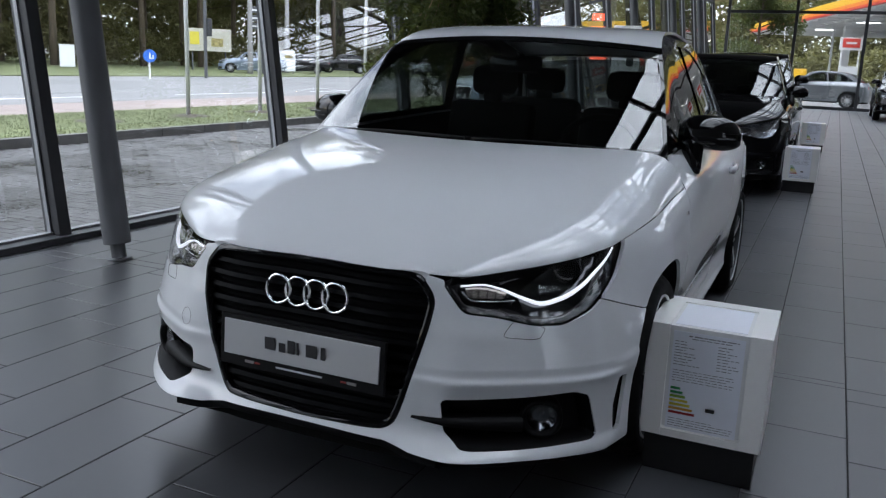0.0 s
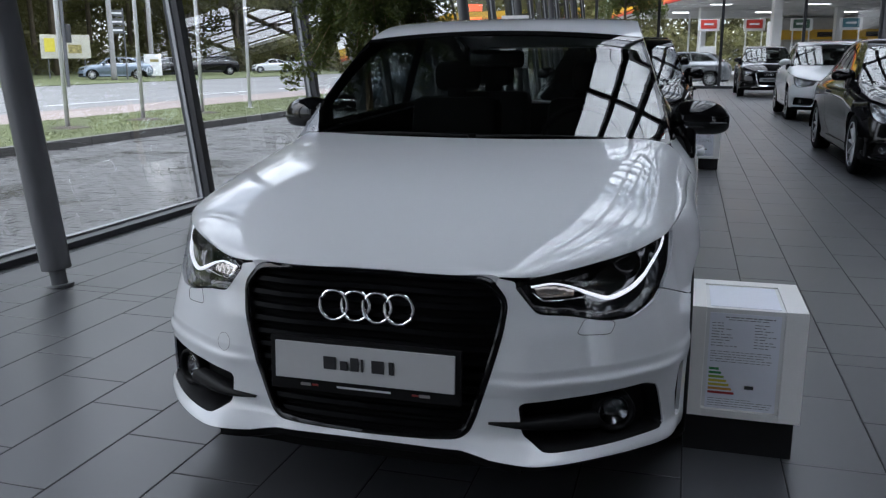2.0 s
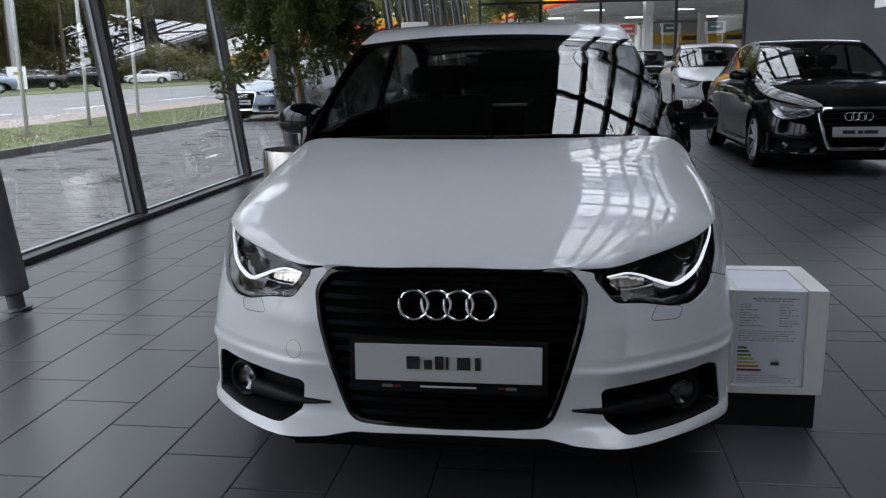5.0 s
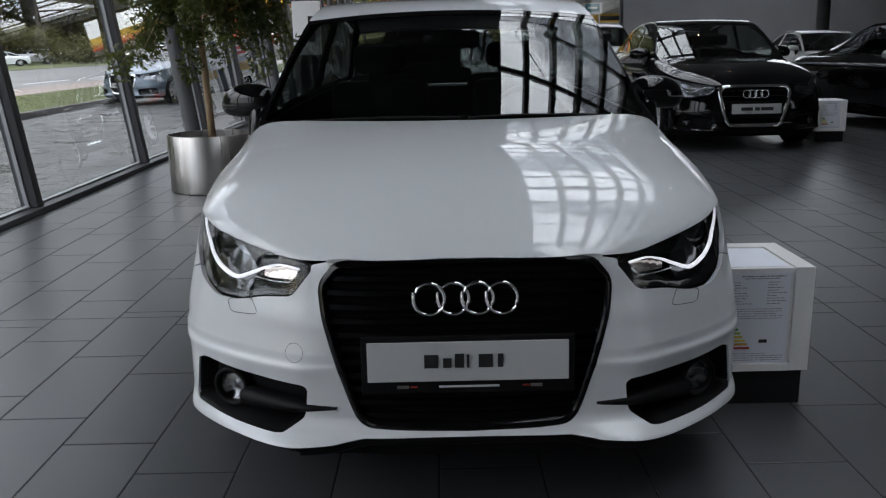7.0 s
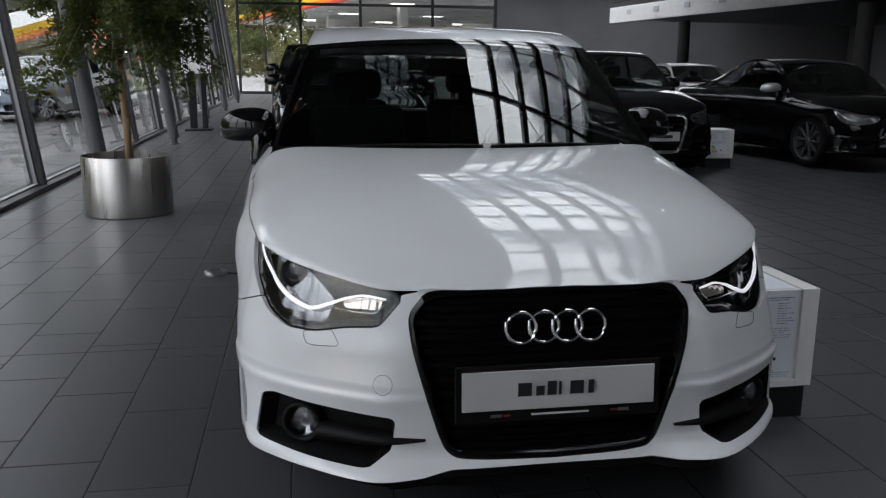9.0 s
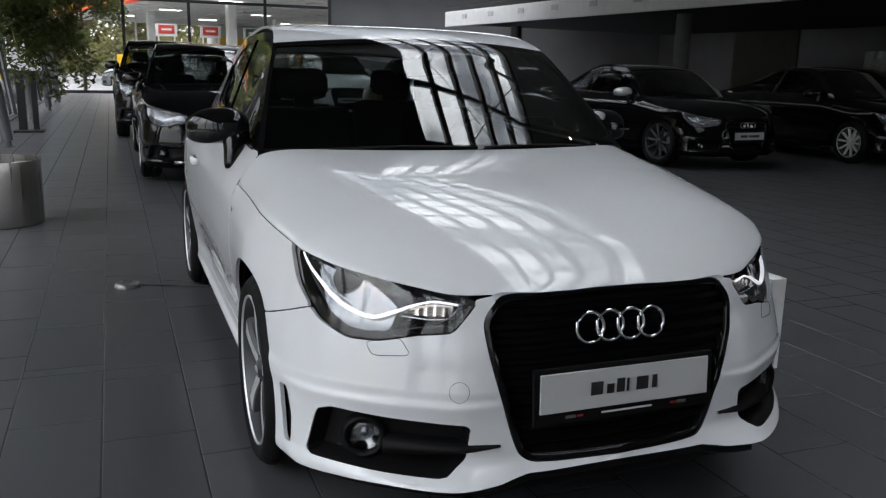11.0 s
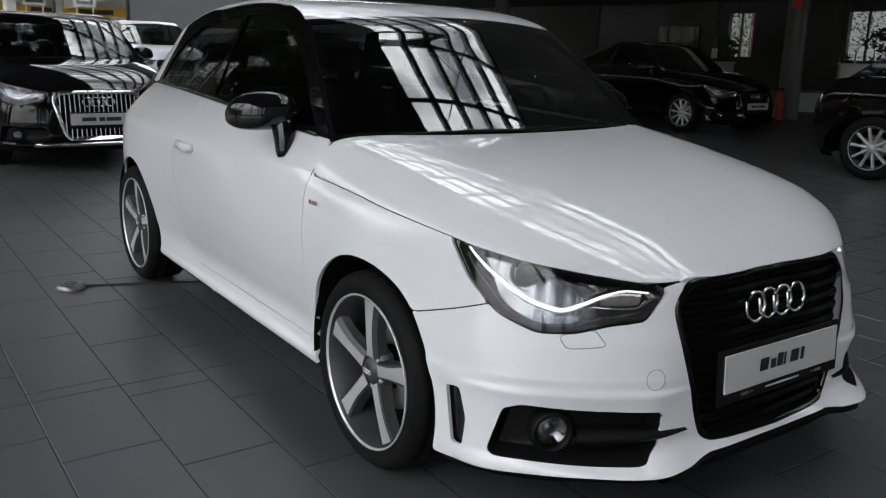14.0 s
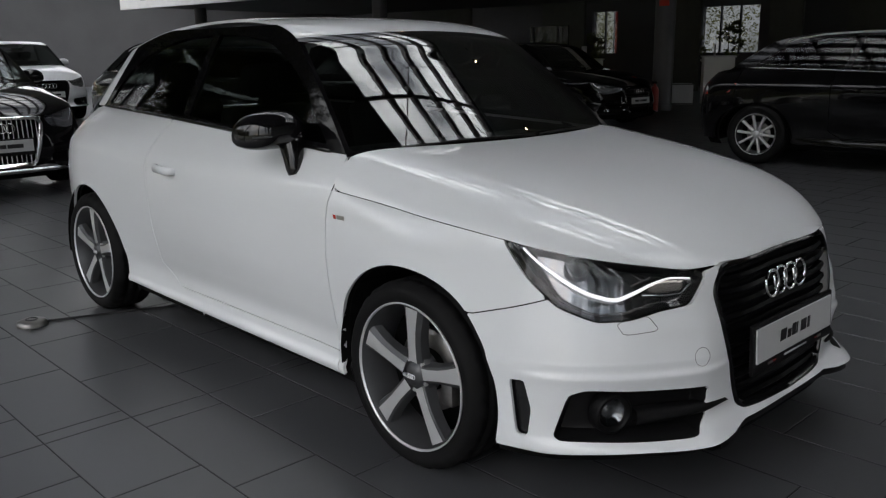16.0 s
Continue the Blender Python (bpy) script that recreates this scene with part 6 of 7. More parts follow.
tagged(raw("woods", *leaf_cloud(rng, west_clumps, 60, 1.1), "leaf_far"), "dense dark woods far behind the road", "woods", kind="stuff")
east_clumps = [(46 + rng.uniform(-3, 3), y, rng.uniform(0.5, 11), 2.6) for y in np.arange(-10, 70, 0.55)]
tagged(raw("woods", *leaf_cloud(rng, east_clumps, 420, 0.13), "leaf_far"), "dark trees beyond the far windows", "woods", kind="stuff")

# signs beyond the road
sign = thing("traffic_sign", "round blue traffic sign with a white arrow on a short post", "traffic sign", -28.4, 29.3, 0)
v, f = tube([(0, 0, 0), (0, 0, 1.0)], 0.04, 8)
raw("post", v, f, "sign_white", sign)
v, f = lathe([(0.0, 0.03), (0.29, 0.03), (0.30, 0.02), (0.30, 0.0), (0.0, 0.0)], 28, "x")
ob = raw("disc", v, f, "sign_blue", sign)
ob.matrix_basis = pose(0.04, 0, 1.05, 0, 0, -48)
bm = box(0.035, 0, 0, 0.01, 0.06, 0.30)
box(0.035, 0.07, -0.11, 0.01, 0.18, 0.06, bm=bm)
box(0.035, 0.14, -0.04, 0.01, 0.06, 0.18, bm=bm)
ob = part("arrow", bm, "sign_white", sign)
ob.matrix_basis = pose(0.045, 0, 1.05, 0, 0, -48)
light = thing("traffic_light", "grey traffic light mast beside the road", "traffic light", -29.0, 34.0, 0)
v, f = tube([(0, 0, 0), (0, 0, 6.5)], 0.09, 10)
raw("mast", v, f, "column_grey", light)
for z in (2.6, 4.6):
    part("signal_head", box(0.1, 0.14, z, 0.26, 0.28, 0.9, 0.03), "anthracite", light)
mast = thing("street_pole", "tall pale concrete pole on the grass across the road", "pole", -36.0, 46.9, 0.02, group="street poles")
v, f = lathe([(0.0, 0.0), (0.20, 0.0), (0.19, 0.4), (0.13, 10.0), (0.0, 10.0)], 14)
raw("shaft", v, f, "concrete", mast, smooth=True)
part("cap", box(0, 0, 10.03, 0.24, 0.24, 0.06, 0.01), "column_grey", mast)
copy_thing(mast, pose(-38.0, 54.1, 0.02))
guide = thing("road_sign", "stack of grey direction plates on a thin post", "road sign", -36.0, 48.3, 0.02)
v, f = tube([(0, 0, 0), (0, 0, 4.7)], 0.06, 8)
raw("post", v, f, "column_grey", guide)
for z in (3.25, 3.8, 4.35):
    ob = part("plate", box(0.08, -0.42, 0, 0.03, 0.95, 0.44, 0.01), "column_grey", guide)
    ob.matrix_basis = pose(0, 0, z, 0, 0, -50)
    ob = part("writing_bar", box(0.098, -0.42, 0, 0.006, 0.7, 0.10), "sign_white", guide)
    ob.matrix_basis = pose(0, 0, z, 0, 0, -50)
notice = thing("notice_board", "small white poster board on two short legs", "advertising board", -36.0, 51.3, 0.02, -42)
part("panel", box(0, 0, 0.95, 0.06, 1.2, 1.5, 0.01), "sign_white", notice)
for dy in (-0.45, 0.45):
    part("leg", box(-0.05, dy, 0.35, 0.05, 0.06, 0.7, 0.004), "column_grey", notice)
part("writing_bar", box(0.034, 0.1, 1.25, 0.01, 0.6, 0.2), "poster_mix", notice)
board = thing("hoarding", "pale advertising board with a yellow panel", "advertising board", -42.0, 47.0, 0)
for dy in (-1.1, 1.1):
    v, f = tube([(0, dy, 0), (0, dy, 2.6)], 0.05, 8)
    raw("post", v, f, "column_grey", board)
bm = box(0, 0, 2.15, 0.12, 3.0, 1.5, 0.02)
part("panel", bm, "poster_cream", board)
part("poster", box(0.08, -0.95, 2.25, 0.03, 0.62, 0.85), "yellow_ink", board)
part("poster", box(0.08, 0.55, 2.0, 0.03, 0.8, 0.55), "poster_mix", board)
part("frame", box(0.075, -0.35, 2.15, 0.03, 0.05, 1.5), "concrete", board)
board.matrix_world = pose(-43.2, 51.2, -0.14, 0, 0, -42) @ Matrix.Scale(1.13, 4)

utility = thing("utility_box", "white metal utility cabinet on the verge across the road", "utility box", -46.0, 40.2, 0.02, -42, group="utility boxes")
part("body", box(0, 0, 0.72, 0.55, 0.95, 1.4, 0.02), "board_inner", utility)
part("lid", box(0, 0, 1.45, 0.60, 1.0, 0.06, 0.01), "sign_white", utility)
copy_thing(utility, pose(-47.6, 38.9, 0.02, 0, 0, -42))
lines = thing("lane_line", "worn white lane line on the road", "road marking", kind="structure")
for k in range(14):
    part("dash", box(-17.3, 6 + 7.5 * k, -0.016, 0.14, 4.5, 0.008), "sign_white", lines)

# filling station
canopy = thing("station_canopy", "filling station canopy with a yellow and red band", "canopy", 0, 0, 0)
part("roof", box(20, 17, 4.9, 40, 34, 0.5, 0.03), "canopy_white", canopy)
for k in range(16):
    part("soffit_beam", box(20, 1.2 + 2.1 * k, 4.6, 39.8, 0.18, 0.12), "canopy_white", canopy)
for k in range(4):
    part("soffit_joist", box(1.6 + 5.2 * k, 17, 4.61, 0.12, 33.8, 0.08), "canopy_white", canopy)
for k in range(15):
    part("soffit_lamp", box(3.0 + 6.0 * (k % 5), 4.5 + 9.5 * (k // 5), 4.55, 1.2, 0.5, 0.06), "tube_glow", canopy, "lit soffit lamp")
for z, h, ink, word in ((5.12, 0.34, "yellow", "yellow fascia band"), (4.86, 0.18, "orange", "orange fascia band"), (4.71, 0.12, "red", "red fascia stripe")):
    part("band", box(-0.12, 17, z, 0.2, 34.2, h), ink, canopy, word)
    part("band", box(20, -0.12, z, 40.4, 0.2, h), ink, canopy, word)
for x, y in ((3, 4.5), (12, 4.5), (21, 4.5), (3, 18), (12, 18), (21, 18)):
    part("pillar", box(x, y, 2.3, 0.45, 0.45, 4.6, 0.02), "canopy_white", canopy)
canopy.matrix_world = pose(3.2, 40.4, 0, 0, 0, 15)
shop = thing("station_shop", "flat-roofed filling station shop with a yellow band over its glass", "shop", 0, 0, 0)
part("wall", box(19.6, 76, 2.2, 24.8, 8, 4.4), "plaster_wall", shop)
part("band", box(15.4, 71.9, 3.1, 16, 0.2, 0.75), "yellow", shop, "yellow shop band")
for k in range(6):
    part("shop_window", box(9.1 + k * 2.5, 71.9, 1.4, 2.3, 0.1, 2.3), "ink_grey", shop)
for bx, w in ((11.1, 1.6), (15.1, 2.6)):
    part("writing_bar", box(bx, 71.75, 3.1, w, 0.06, 0.36), "plate_ink", shop)
pump = thing("petrol_pump", "white petrol pump with a red sign board on top", "petrol pump", 1.65, 46.0, 0, group="petrol pumps")
part("cabinet", box(0, 0, 0.95, 0.9, 0.5, 1.9, 0.03), "canopy_white", pump)
part("display", box(0, -0.26, 1.35, 0.55, 0.03, 0.4, 0.01), "gloss_black", pump)
for dx in (-0.4, 0.4):
    v, f = tube([(dx, 0, 1.85), (dx, 0, 2.75)], 0.04, 8)
    raw("sign_post", v, f, "canopy_white", pump)
part("sign_board", box(0, 0, 3.0, 1.08, 0.12, 0.62, 0.02), "canopy_white", pump)
part("sign_face", box(0, -0.07, 3.04, 0.80, 0.03, 0.44, 0.01), "red", pump, "red sign face")
part("writing_bar", box(0, -0.095, 3.04, 0.5, 0.02, 0.10), "sign_white", pump)
copy_thing(pump, pose(3.95, 46.5, 0))
for x, y, ink, word in ((6.3, 47.0, "sign_green", "white petrol pump with a dark green sign board on top"), (8.6, 46.5, "sign_teal", "white petrol pump with a teal sign board on top")):
    other = tagged(copy_thing(pump, pose(x, y, 0)), word)
    for ob in other.children:
        if ob.name.startswith("sign_face"):
            ob.data = ob.data.copy()
            ob.data.materials[0] = M[ink]
            ob["label"] = "plain coloured sign face"
totem = thing("price_sign", "tall dark price sign with glowing red numerals as bars", "price sign", -9.6, 40.0, 0)
part("body", box(0, 0, 2.4, 1.3, 0.3, 4.8, 0.03), "anthracite", totem)
for k in range(4):
    part("price_row", box(0, -0.17, 1.9 + 0.62 * k, 0.85, 0.03, 0.34), "led_red", totem, "glowing red row")
lampost = thing("street_lamp", "slender grey street lamp with a double arm", "street lamp", 0.6, 62, 0)
v, f = tube([(0, 0, 0), (0, 0, 7.5)], 0.07, 8)
raw("mast", v, f, "flag_pole", lampost)
v, f = tube([(-0.9, 0, 7.4), (0, 0, 7.2), (0.9, 0, 7.4)], 0.05, 6)
raw("arm", v, f, "flag_pole", lampost)
cabinet = thing("service_box", "small yellow service box on the forecourt", "box", -0.55, 46, 0)
part("body", box(0, 0, 0.85, 0.6, 0.5, 1.7, 0.03), "yellow", cabinet)
extinguisher = thing("fire_extinguisher", "red fire extinguisher standing beside a gallery post", "fire extinguisher", 13.75, 9.2, 0)
v, f = lathe([(0.0, 0.0), (0.085, 0.0), (0.09, 0.02), (0.09, 0.46), (0.06, 0.53), (0.03, 0.55), (0.03, 0.60), (0.0, 0.60)], 20)
raw("cylinder", v, f, "dark_red", extinguisher, smooth=True)
part("valve", box(0, 0, 0.62, 0.05, 0.12, 0.05, 0.008), "plinth", extinguisher)
fire_sign = part("fire_sign", box(13.965, 9.2, 2.35, 0.012, 0.24, 0.24, 0.002), "red")
tagged(fire_sign, "small red fire sign on a gallery post", "sign")
partition = thing("partition_wall", "grey-green partition panels under the gallery", "partition", 22.5, 12.0, 0)
for k, (dy, w) in enumerate(((-9.0, 2.6), (-4.6, 2.4), (-1.62, 1.0), (1.69, 1.12), (6.6, 1.9), (13.0, 3.5))):
    part("panel", box(0, dy, 1.5, 0.12, w, 3.0, 0.01), "panel_green", partition)
part("screen", box(-0.09, 7.2, 1.7, 0.05, 1.8, 1.0, 0.01), "gloss_black", partition)

# ---- things in the hall ----
car = build_car("hatchback_car", "glossy white three-door hatchback with black roof arch on grey tiles", "white_paint", step=0.0105, rim_r=0.240)
car.matrix_world = pose(0.009, 0, 0)

wagon = warp_to(4.93, 1.87, 1.47, 0.93, 3.84)
suv = warp_to(4.39, 1.83, 1.60, 0.88, 3.49, 0.06)
bigsuv = warp_to(4.63, 1.89, 1.66, 0.90, 3.71, 0.06)
saloon = warp_to(4.70, 1.83, 1.42, 0.86, 3.67, 0.0, 0.62)
coupe = warp_to(4.64, 1.86, 1.36, 0.85, 3.60, 0.0, 0.70)
hatch = warp_to(4.33, 1.80, 1.47, 0.87, 3.48, 0.03)
COARSE = 0.035
showroom = "cars on show in the hall"
estate = build_car("estate_car", "black estate car with bright roof rails and chrome grille frame", "black_paint", wagon, COARSE, False, 0.335, 0.245, "black_paint", False, True, "ten", True, group=showroom)
estate.matrix_world = pose(3.5, 7.45, 0)
allroad = build_car("estate_car", "black raised estate car with upright chrome grille slats", "black_paint", wagon, COARSE, False, 0.345, 0.245, "black_paint", False, True, "ten", True, group=showroom, slats=True)
allroad.matrix_world = pose(-0.05, 7.32, 0.02)
white_suv = build_car("suv_car", "white compact sport utility car facing the aisle", "white_paint", suv, COARSE, False, 0.345, 0.235, "black_paint", False, False, "ten", True, group=showroom)
white_suv.matrix_world = pose(3.72, 16.7, 0)
dark_suv = build_car("suv_car", "black sport utility car, glossy", "black_paint", bigsuv, COARSE, False, 0.36, 0.24, "black_paint", False, True, "ten", True, group=showroom)
dark_suv.matrix_world = pose(3.35, 28.4, 0)
side_hatch = build_car("hatchback_car", "black five-door hatchback with bright window trim", "black_paint", hatch, COARSE, False, 0.345, 0.235, "black_paint", False, True, "ten", True, group=showroom)
side_hatch.matrix_world = pose(8.08, 0.15, 0, 0, 0, 5)
show_coupe = build_car("coupe_car", "black low coupe with silver mirror caps", "black_paint", coupe, COARSE, False, 0.335, 0.25, "black_paint", False, False, "ten", False, group=showroom, mirror="silver_paint", metal="alloy_dark")
show_coupe.matrix_world = pose(6.9, 7.5, 0.02, 0, 0, 7)
show_saloon = build_car("saloon_car", "black saloon car standing near the gallery", "black_paint", saloon, COARSE, False, 0.325, 0.225, "black_paint", False, False, "ten", False, group=showroom)
show_saloon.matrix_world = pose(10.1, 7.15, 0)
low_coupe = build_car("coupe_car", "white low coupe in the back row", "white_paint", coupe, COARSE, False, 0.335, 0.25, "white_paint", False, False, "ten", False, group=showroom)
low_coupe.matrix_world = pose(9.2, 16.3, 0, 0, 0, 6)
tagged(copy_thing(dark_suv, pose(-0.25, 13.4, 0)), "black sport utility car behind the raised estate", group=showroom)
# outside
parked = build_car("saloon_car", "blue-grey saloon parked on the paving outside the glass", "blue_paint", wagon, COARSE, False, 0.335, 0.245, "blue_paint", False, True, "ten", False, group="cars outside")
parked.matrix_world = pose(-7.7, 18.6, -0.04, 0, 0, -22)
silver = build_car("suv_car", "dark silver sport utility car on the forecourt", "grey_paint", suv, COARSE, False, 0.345, 0.235, "grey_paint", False, False, "ten", True, group="cars outside")
silver.matrix_world = pose(-1.6, 42.0, -0.03, 0, 0, -98)
for x, y, a, src, word in ((-39.3, 47.4, -52, parked, "grey-blue hatchback parked on the grass across the road"), (-46, 61, -50, white_suv, "white car parked behind a dark one across the road"),
                           (-41, 56, -58, allroad, "black car parked across the road"), (-41.5, 63.9, -50, dark_suv, "dark car parked beneath the trees across the road"),
                           (-43, 78.4, -58, low_coupe, "small white car parked beneath the trees"), (-46, 91, -55, white_suv, "white car farther off beneath the trees")):
    tagged(copy_thing(src, pose(x, y, 0.02, 0, 0, a)), word, group="cars outside")


def info_stand(x, y, rz, label):
    """A white cube on a black plinth, with sheets of paper in a sloping recess."""
    st = thing("info_stand", label, "information stand", x, y, 0, rz, group="information stands")
    W, D, Z0, Z1 = 0.37, 0.36, 0.128, 0.50
    part("plinth", box(0, 0.0, Z0 / 2, W - 0.03, D - 0.03, Z0, 0.002), "plinth", st, "black recessed plinth")
    side_w = 0.066
    for sx in (-1, 1):
        part("side_block", box(sx * (W / 2 - side_w / 2), 0, (Z0 + Z1) / 2, side_w, D, Z1 - Z0, 0.0015), "board", st)
    part("core", box(0, 0.006, (Z0 + Z1) / 2 + 0.012, W - 2 * side_w + 0.001, D - 0.014, Z1 - Z0 - 0.034, 0.0015), "board_inner", st)
    part("base_edge", box(0, -D / 2 + 0.02, Z0 + 0.0125, W - 2 * side_w, 0.04, 0.025), "board", st)
    part("back_edge", box(0, D / 2 - 0.03, (Z0 + Z1) / 2, W - 2 * side_w, 0.06, Z1 - Z0), "board", st)
    part("front_sheet", box(0, -D / 2 + 0.0105, 0.318, 0.215, 0.002, 0.325), "paper", st, "printed information sheet")
    part("top_sheet", box(0, -0.02, Z1 - 0.0035, 0.215, 0.26, 0.0015), "paper", st)
    yb = -D / 2 + 0.0094
    line = random.Random(8)

    def words(x0, x1, z, h):
        """One printed line of grey words between x0 and x1."""
        bm, x = bmesh.new(), x0
        while x < x1 - 0.004:
            w = min(line.uniform(0.008, 0.026), x1 - x)
            box(x + w / 2, yb, z, w, 0.0004, h, bm=bm)
            x += w + 0.004
        part("writing_bar", bm, "print_ink", st)

    words(-0.06, 0.09, 0.468, 0.0035)
    words(-0.05, 0.07, 0.460, 0.0025)
    for k in range(9):
        words(-0.10, -0.10 + line.uniform(0.03, 0.08), 0.447 - 0.0095 * k, 0.0022)
        words(0.03, 0.03 + line.uniform(0.03, 0.07), 0.447 - 0.0095 * k, 0.0022)
    for k in range(5):
        words(-0.10, line.uniform(0.07, 0.10), 0.352 - 0.0085 * k, 0.0018)
    for k, c in enumerate(("green_ink", "green_ink", "lime_ink", "yellow_ink", "yellow_ink", "amber_ink", "red_ink")):
        part("class_bar", box(-0.105 + (0.030 + 0.0085 * k) / 2 + 0.004, yb, 0.292 - 0.0135 * k, 0.030 + 0.0085 * k, 0.0006, 0.008), c, st)
    part("class_arrow", box(0.025, yb, 0.235, 0.028, 0.0006, 0.012), "plate_ink", st)
    for k in range(4):
        words(-0.10, line.uniform(0.03, 0.10), 0.190 - 0.008 * k, 0.0018)
    return st


stand = info_stand(1.03, 0.925, 0, "white information stand on a black plinth beside the white car")
copy_thing(stand, pose(1.02, 8.55, 0))
copy_thing(stand, pose(1.0, 14.4, 0, 0, 0, 4))
copy_thing(stand, pose(4.72, 8.45, 0, 0, 0, -4))


def build_ficus(seed):
    rng = random.Random(seed)
    t = thing("potted_tree", "leafy indoor fig tree in a brushed steel pot", "potted tree", group="potted trees")
    R, Hh = 0.372, 0.51
    v, f = lathe([(0.0, 0.012), (R - 0.02, 0.012), (R - 0.012, 0.0), (R, 0.008), (R, Hh - 0.004), (R - 0.004, Hh), (R - 0.012, Hh), (R - 0.014, Hh - 0.10)], 56)
    pot = raw("pot", v, f, "steel", t, "brushed stainless steel pot", smooth=True)
    pot.data.set_sharp_from_angle(angle=radians(45))
    v, f = lathe([(0.0, Hh - 0.06), (0.2, Hh - 0.055), (R - 0.012, Hh - 0.07)], 30)
    raw("soil", v, f, "soil", t)
    # one stem that forks above a metre, with drooping leafy twigs
    stem = [(0.03, 0.0, Hh - 0.08), (0.02, 0.01, 0.75), (0.005, 0.03, 1.05), (-0.005, 0.02, 1.35), (-0.01, 0.0, 1.7)]
    sets, clumps = [tube(stem, [0.036, 0.033, 0.031, 0.029, 0.026], 10)], []
    for k in range(4):
        a = k * 1.7 + 0.4
        x, y, z = stem[-1] if k < 3 else stem[-2]
        pts = [(x, y, z - 0.05)]
        for i in range(1, 6):
            x += 0.13 * math.cos(a) + rng.uniform(-0.05, 0.05)
            y += 0.13 * math.sin(a) + rng.uniform(-0.05, 0.05)
            z += 0.36
            pts.append((x, y, z))
        sets.append(tube(pts, [0.022, 0.019, 0.016, 0.012, 0.009, 0.005], 7))
        for i in range(1, 6):
            px, py, pz = pts[i]
            for _ in range(7):
                b, r = rng.uniform(0, 6.3), rng.uniform(0.25, 0.86)
                drop = rng.uniform(0.15, 0.75)
                e = (px + r * math.cos(b), py + r * math.sin(b), max(pz - drop, 0.85 + rng.uniform(0, 0.3)))
                top = ((px + e[0]) / 2, (py + e[1]) / 2, pz + 0.08)
                sets.append(tube([(px, py, pz - 0.1), top, e], [0.009, 0.007, 0.003], 5))
                clumps += [(e[0], e[1], e[2], 0.13), (top[0], top[1], top[2] - 0.03, 0.15), ((top[0] + e[0]) / 2, (top[1] + e[1]) / 2, (top[2] + e[2]) / 2, 0.14)]
    raw("trunk", *merge(*sets), "ficus_bark", t, smooth=True)
    raw("crown", *leaf_cloud(rng, clumps, 135, 0.034, 1.3), "leaf", t)
    return t


ficus = build_ficus(7)
ficus.matrix_world = pose(-2.15, 5.72, 0)

# info pillar by the glass front
pillar = thing("display_pillar", "tall white display panel on a dark stand", "display", -2.65, 15.4, 0)
part("foot", box(0, 0, 0.02, 0.5, 0.45, 0.04, 0.005), "plinth", pillar)
part("upright", box(-0.1, 0.05, 0.6, 0.14, 0.10, 1.16, 0.004), "plinth", pillar)
part("upright", box(0.12, 0.05, 0.6, 0.10, 0.10, 1.16, 0.004), "plinth", pillar)
part("panel", box(0, 0, 1.62, 0.56, 0.06, 1.04, 0.02), "board", pillar)
part("screen", box(0.1, -0.035, 1.6, 0.14, 0.02, 0.5, 0.004), "plinth", pillar, "dark slot in the panel")

# floor lamp disc with its cable beside the car
puck = thing("floor_socket", "flat metal cable outlet lying on the tiles", "cable outlet", -1.19, 3.31, 0.002, 20)
v, f = lathe([(0.0, 0.030), (0.05, 0.029), (0.068, 0.022), (0.074, 0.006), (0.074, 0.0)], 32)
raw("cap", v, f, "puck_steel", puck, smooth=True)
v, f = lathe([(0.022, 0.0305), (0.022, 0.033), (0.030, 0.033), (0.030, 0.0302)], 20)
raw("ring", v, f, "alloy_dark", puck)
pts = [(-1.12, 3.32, 0.006), (-0.98, 3.27, 0.005), (-0.8, 3.2, 0.005), (-0.6, 3.12, 0.005), (-0.4, 3.1, 0.005), (-0.2, 3.0, 0.005)]
cord = raw("power_cable", *tube(pts, 0.0055, 6), "cable", smooth=True)
tagged(cord, "black power cable running under the white car", "cable")
tagged(copy_thing(puck, pose(2.71, 4.16, 0.001) @ Matrix.Diagonal((0.8, 0.8, 0.16, 1))), "flush metal cable outlet in the tiles")

# desks and plants under the gallery
desk = thing("reception_desk", "pale reception desk under the gallery", "desk", 19.5, 10.5, 0, 30)
part("front_panel", box(0, 0, 0.5, 2.4, 0.08, 1.0, 0.01), "board", desk)
part("desk_top", box(0, 0.35, 1.02, 2.5, 0.85, 0.05, 0.01), "board", desk)
part("screen", box(0.4, 0.4, 1.3, 0.5, 0.04, 0.32, 0.01), "board", desk, "white back of a flat screen")
part("screen_foot", box(0.4, 0.42, 1.1, 0.12, 0.1, 0.14, 0.005), "anthracite", desk)
copy_thing(desk, pose(21.0, 16.2, 0, 0, 0, 20))
counter = thing("counter", "tall pale block counter under the gallery", "counter", 17.0, 9.5, 0, -54)
part("body", box(0, 0, 0.56, 0.72, 0.5, 1.12, 0.01), "board", counter)
part("counter_top", box(0, 0, 1.14, 0.78, 0.56, 0.04, 0.008), "board_inner", counter)
crate = thing("crate", "grey plastic crate on the tiles under the gallery", "crate", 16.3, 10.1, 0, -54)
part("bottom", box(0, 0, 0.02, 0.6, 0.4, 0.04, 0.004), "column_grey", crate)
for dx, dy, w, d in ((0, -0.19, 0.6, 0.02), (0, 0.19, 0.6, 0.02), (-0.29, 0, 0.02, 0.36), (0.29, 0, 0.02, 0.36)):
    part("side", box(dx, dy, 0.27, w, d, 0.46, 0.004), "ink_grey", crate)
for dy in (-0.2, 0.2):
    part("rim", box(0, dy, 0.49, 0.64, 0.03, 0.03, 0.004), "column_grey", crate)
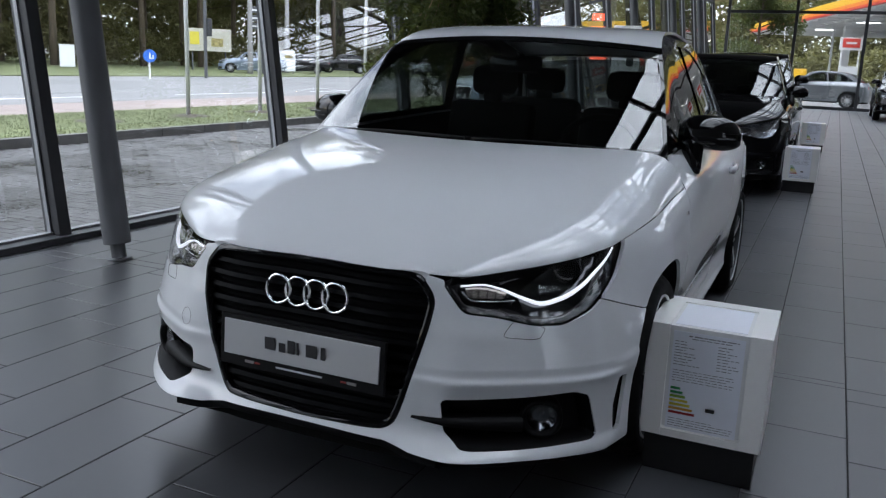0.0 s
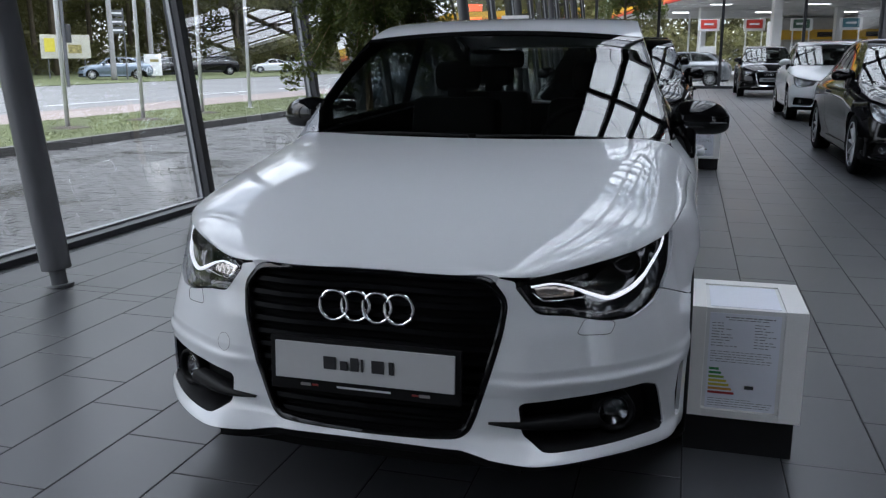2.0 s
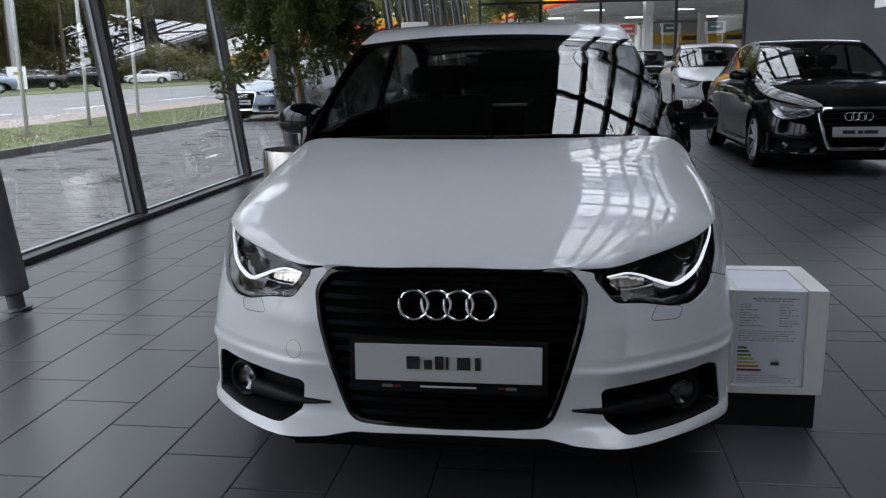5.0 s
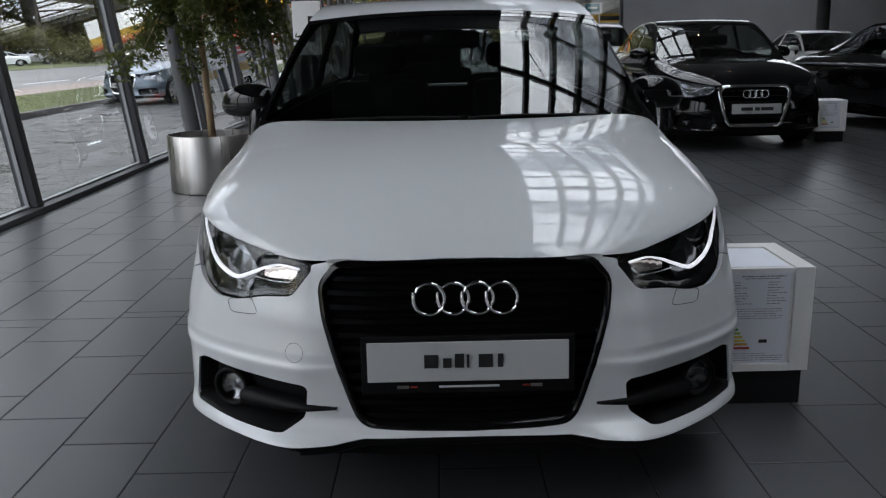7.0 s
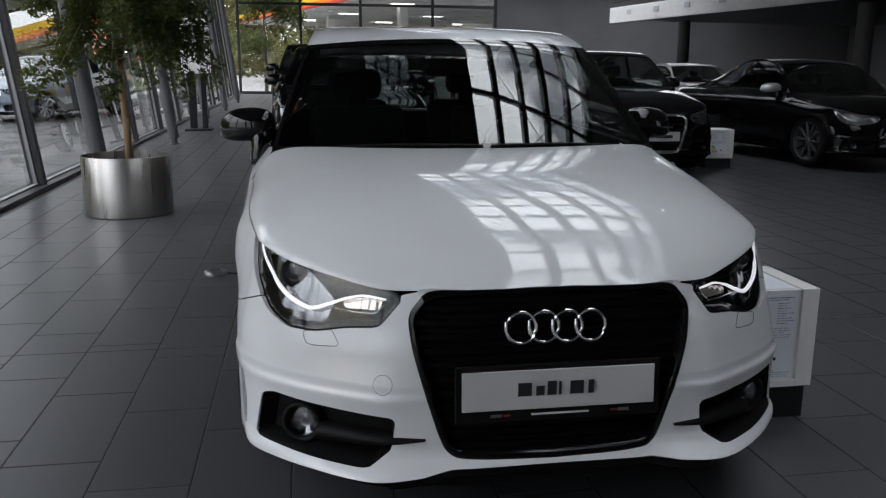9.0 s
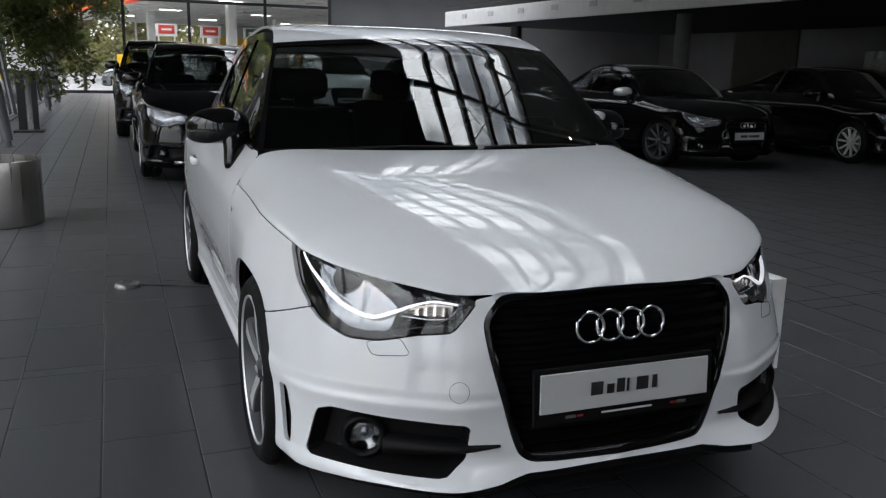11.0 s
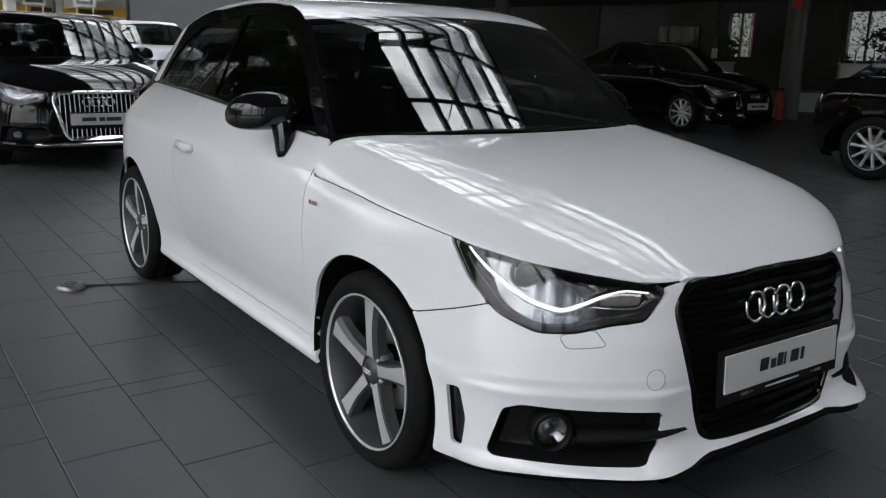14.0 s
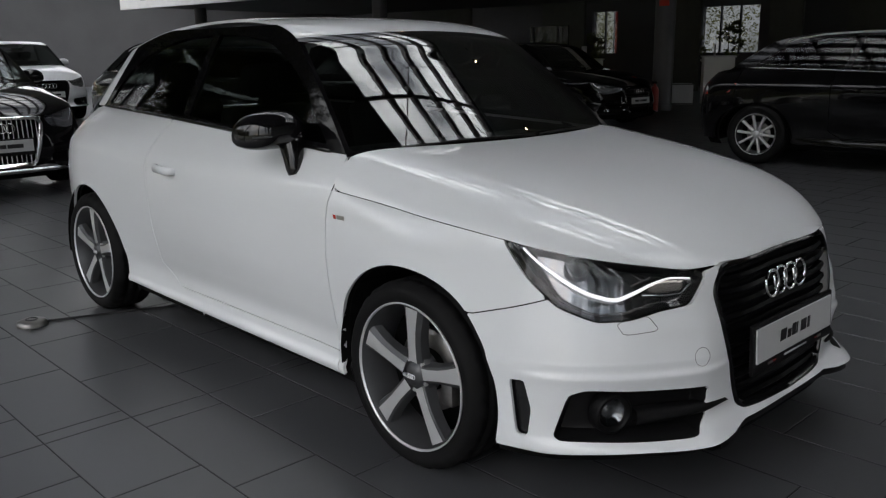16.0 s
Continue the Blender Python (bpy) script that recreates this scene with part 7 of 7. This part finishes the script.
rng = random.Random(21)
for x, y, h in ((24.9, 13.4, 1.9), (24.6, 14.6, 1.6), (25.0, 19.0, 1.7)):
    plant = thing("house_plant", "tall dark leafy plant before a window", "plant", x, y, 0, group="plants by the windows")
    v, f = lathe([(0.0, 0.0), (0.16, 0.0), (0.2, 0.36), (0.17, 0.36), (0.0, 0.33)], 20)
    raw("pot", v, f, "board_inner", plant, smooth=True)
    raw("stem", *tube([(0, 0, 0.3), (0.03, 0.02, h * 0.6), (0.0, 0.05, h)], [0.025, 0.02, 0.008], 7), "ficus_bark", plant, smooth=True)
    raw("leaves", *leaf_cloud(rng, [(rng.uniform(-.3, .3), rng.uniform(-.35, .35), h * rng.uniform(0.6, 1.15), 0.22) for _ in range(9)], 22, 0.12), "leaf", plant)
banner = thing("banner", "narrow red banner hanging outside a window", "banner", 27.4, 19.6, 0)
part("cloth", box(0, 0, 1.9, 0.02, 0.35, 2.2, 0.004), "red", banner)
part("pole", box(0, 0.22, 1.6, 0.05, 0.05, 3.2, 0.005), "flag_pole", banner)

# broad young tree between the hall and the filling station
rng = random.Random(17)
young = thing("tree", "young broadleaved tree outside the glazed end wall", "tree", -2.3, 40.2, -0.03)
sets = [tube([(0, 0, 0), (0.05, 0, 1.6), (0.0, 0.1, 3.4), (0.1, 0, 5.6)], [0.09, 0.08, 0.06, 0.02], 8)]
clumps = []
for k in range(26):
    h, a, r = rng.uniform(1.9, 5.8), k * 2.4, rng.uniform(0.5, 1.6)
    e = (r * math.cos(a), r * math.sin(a), h + 0.2)
    sets.append(tube([(0.02, 0, h - 0.3), (e[0] * 0.5, e[1] * 0.5, h), e], [0.03, 0.02, 0.008], 5))
    clumps += [(e[0], e[1], e[2], 0.5), (e[0] * 0.5, e[1] * 0.5, e[2], 0.45)]
raw("trunk", *merge(*sets), "bark", young, smooth=True)
raw("crown", *leaf_cloud(rng, clumps, 170, 0.10), "leaf", young)

# ---- floor tiles and paving stones ----
TILE_W, TILE_L, TILE_X, SHIFT = 0.3105, 0.61, -2.555, 0.2062


def tile_box(w, l, t=0.008, b=0.0016):
    v = [(-w / 2, -l / 2, -t), (w / 2, -l / 2, -t), (w / 2, l / 2, -t), (-w / 2, l / 2, -t),
         (-w / 2, -l / 2, -0.0012), (w / 2, -l / 2, -0.0012), (w / 2, l / 2, -0.0012), (-w / 2, l / 2, -0.0012),
         (-w / 2 + b, -l / 2 + b, 0), (w / 2 - b, -l / 2 + b, 0), (w / 2 - b, l / 2 - b, 0), (-w / 2 + b, l / 2 - b, 0)]
    f = [(0, 1, 5, 4), (1, 2, 6, 5), (2, 3, 7, 6), (3, 0, 4, 7), (4, 5, 9, 8), (5, 6, 10, 9), (6, 7, 11, 10), (7, 4, 8, 11), (8, 9, 10, 11)]
    return v, f


near_mesh, rest_v, rest_f = {}, [], []
JOINT_Y = 1.895
for k in range(-3, 93):
    xc = TILE_X + (k + 0.5) * TILE_W
    if xc > RIGHT_X - 0.1:
        break
    y0 = (1.172 - SHIFT * (k - 1)) % TILE_L
    start = y0 - TILE_L * math.ceil((y0 - BACK_Y) / TILE_L)
    for j in range(int((END_Y - BACK_Y) / TILE_L) + 1):
        a, b = start + j * TILE_L, start + (j + 1) * TILE_L
        spans = [(a, b)] if not (a + 0.03 < JOINT_Y < b - 0.03) else [(a, JOINT_Y), (JOINT_Y, b)]
        for a, b in spans:
            yc, ln = (a + b) / 2, b - a
            if yc > END_Y - 0.1 or yc < BACK_Y:
                continue
            near = -3.3 < xc < 2.3 and -0.6 < yc < 7.8
            if near:
                key = round(ln, 3)
                if key not in near_mesh:
                    near_mesh[key] = mesh_of("tile", *tile_box(TILE_W - 0.0055, ln - 0.0055), "tile")
                ob = new("tile", near_mesh[key])
                ob.parent = floor
                ob.location = (xc, yc, 0)
            else:
                v, f = tile_box(TILE_W - 0.0055, ln - 0.0055)
                o = len(rest_v)
                rest_v += [(p[0] + xc, p[1] + yc, p[2]) for p in v]
                rest_f += [tuple(i + o for i in q) for q in f[8:]]
tagged(raw("tiles", rest_v, rest_f, "tile", floor), "dark grey stone tiles", kind="stuff")
pv, pf = [], []
rng = random.Random(9)
row = 0
y = -4.0
while y < 32:
    x = KERB_X + 0.02 + (0.1 if row % 2 else 0)
    while x < -3.5:
        o = len(pv)
        h = -0.036 + rng.uniform(-0.0015, 0.0015)
        t1, t2 = rng.uniform(-0.0015, 0.0015), rng.uniform(-0.0015, 0.0015)
        w, l = 0.0982, 0.0482
        cx, cy = x + 0.1, y + 0.05
        pv += [(cx - w, cy - l, h - 0.01), (cx + w, cy - l, h - 0.01), (cx + w, cy + l, h - 0.01), (cx - w, cy + l, h - 0.01)]
        w, l = w - 0.003, l - 0.003
        pv += [(cx - w, cy - l, h + t1), (cx + w, cy - l, h + t2), (cx + w, cy + l, h - t1), (cx - w, cy + l, h - t2)]
        pf += [(o, o + 1, o + 5, o + 4), (o + 1, o + 2, o + 6, o + 5), (o + 2, o + 3, o + 7, o + 6), (o + 3, o, o + 4, o + 7), (o + 4, o + 5, o + 6, o + 7)]
        x += 0.2
    y += 0.1
    row += 1
tagged(raw("paving_stones", pv, pf, "paver"), "wet grey paving blocks before the glass front", "paving", kind="stuff")
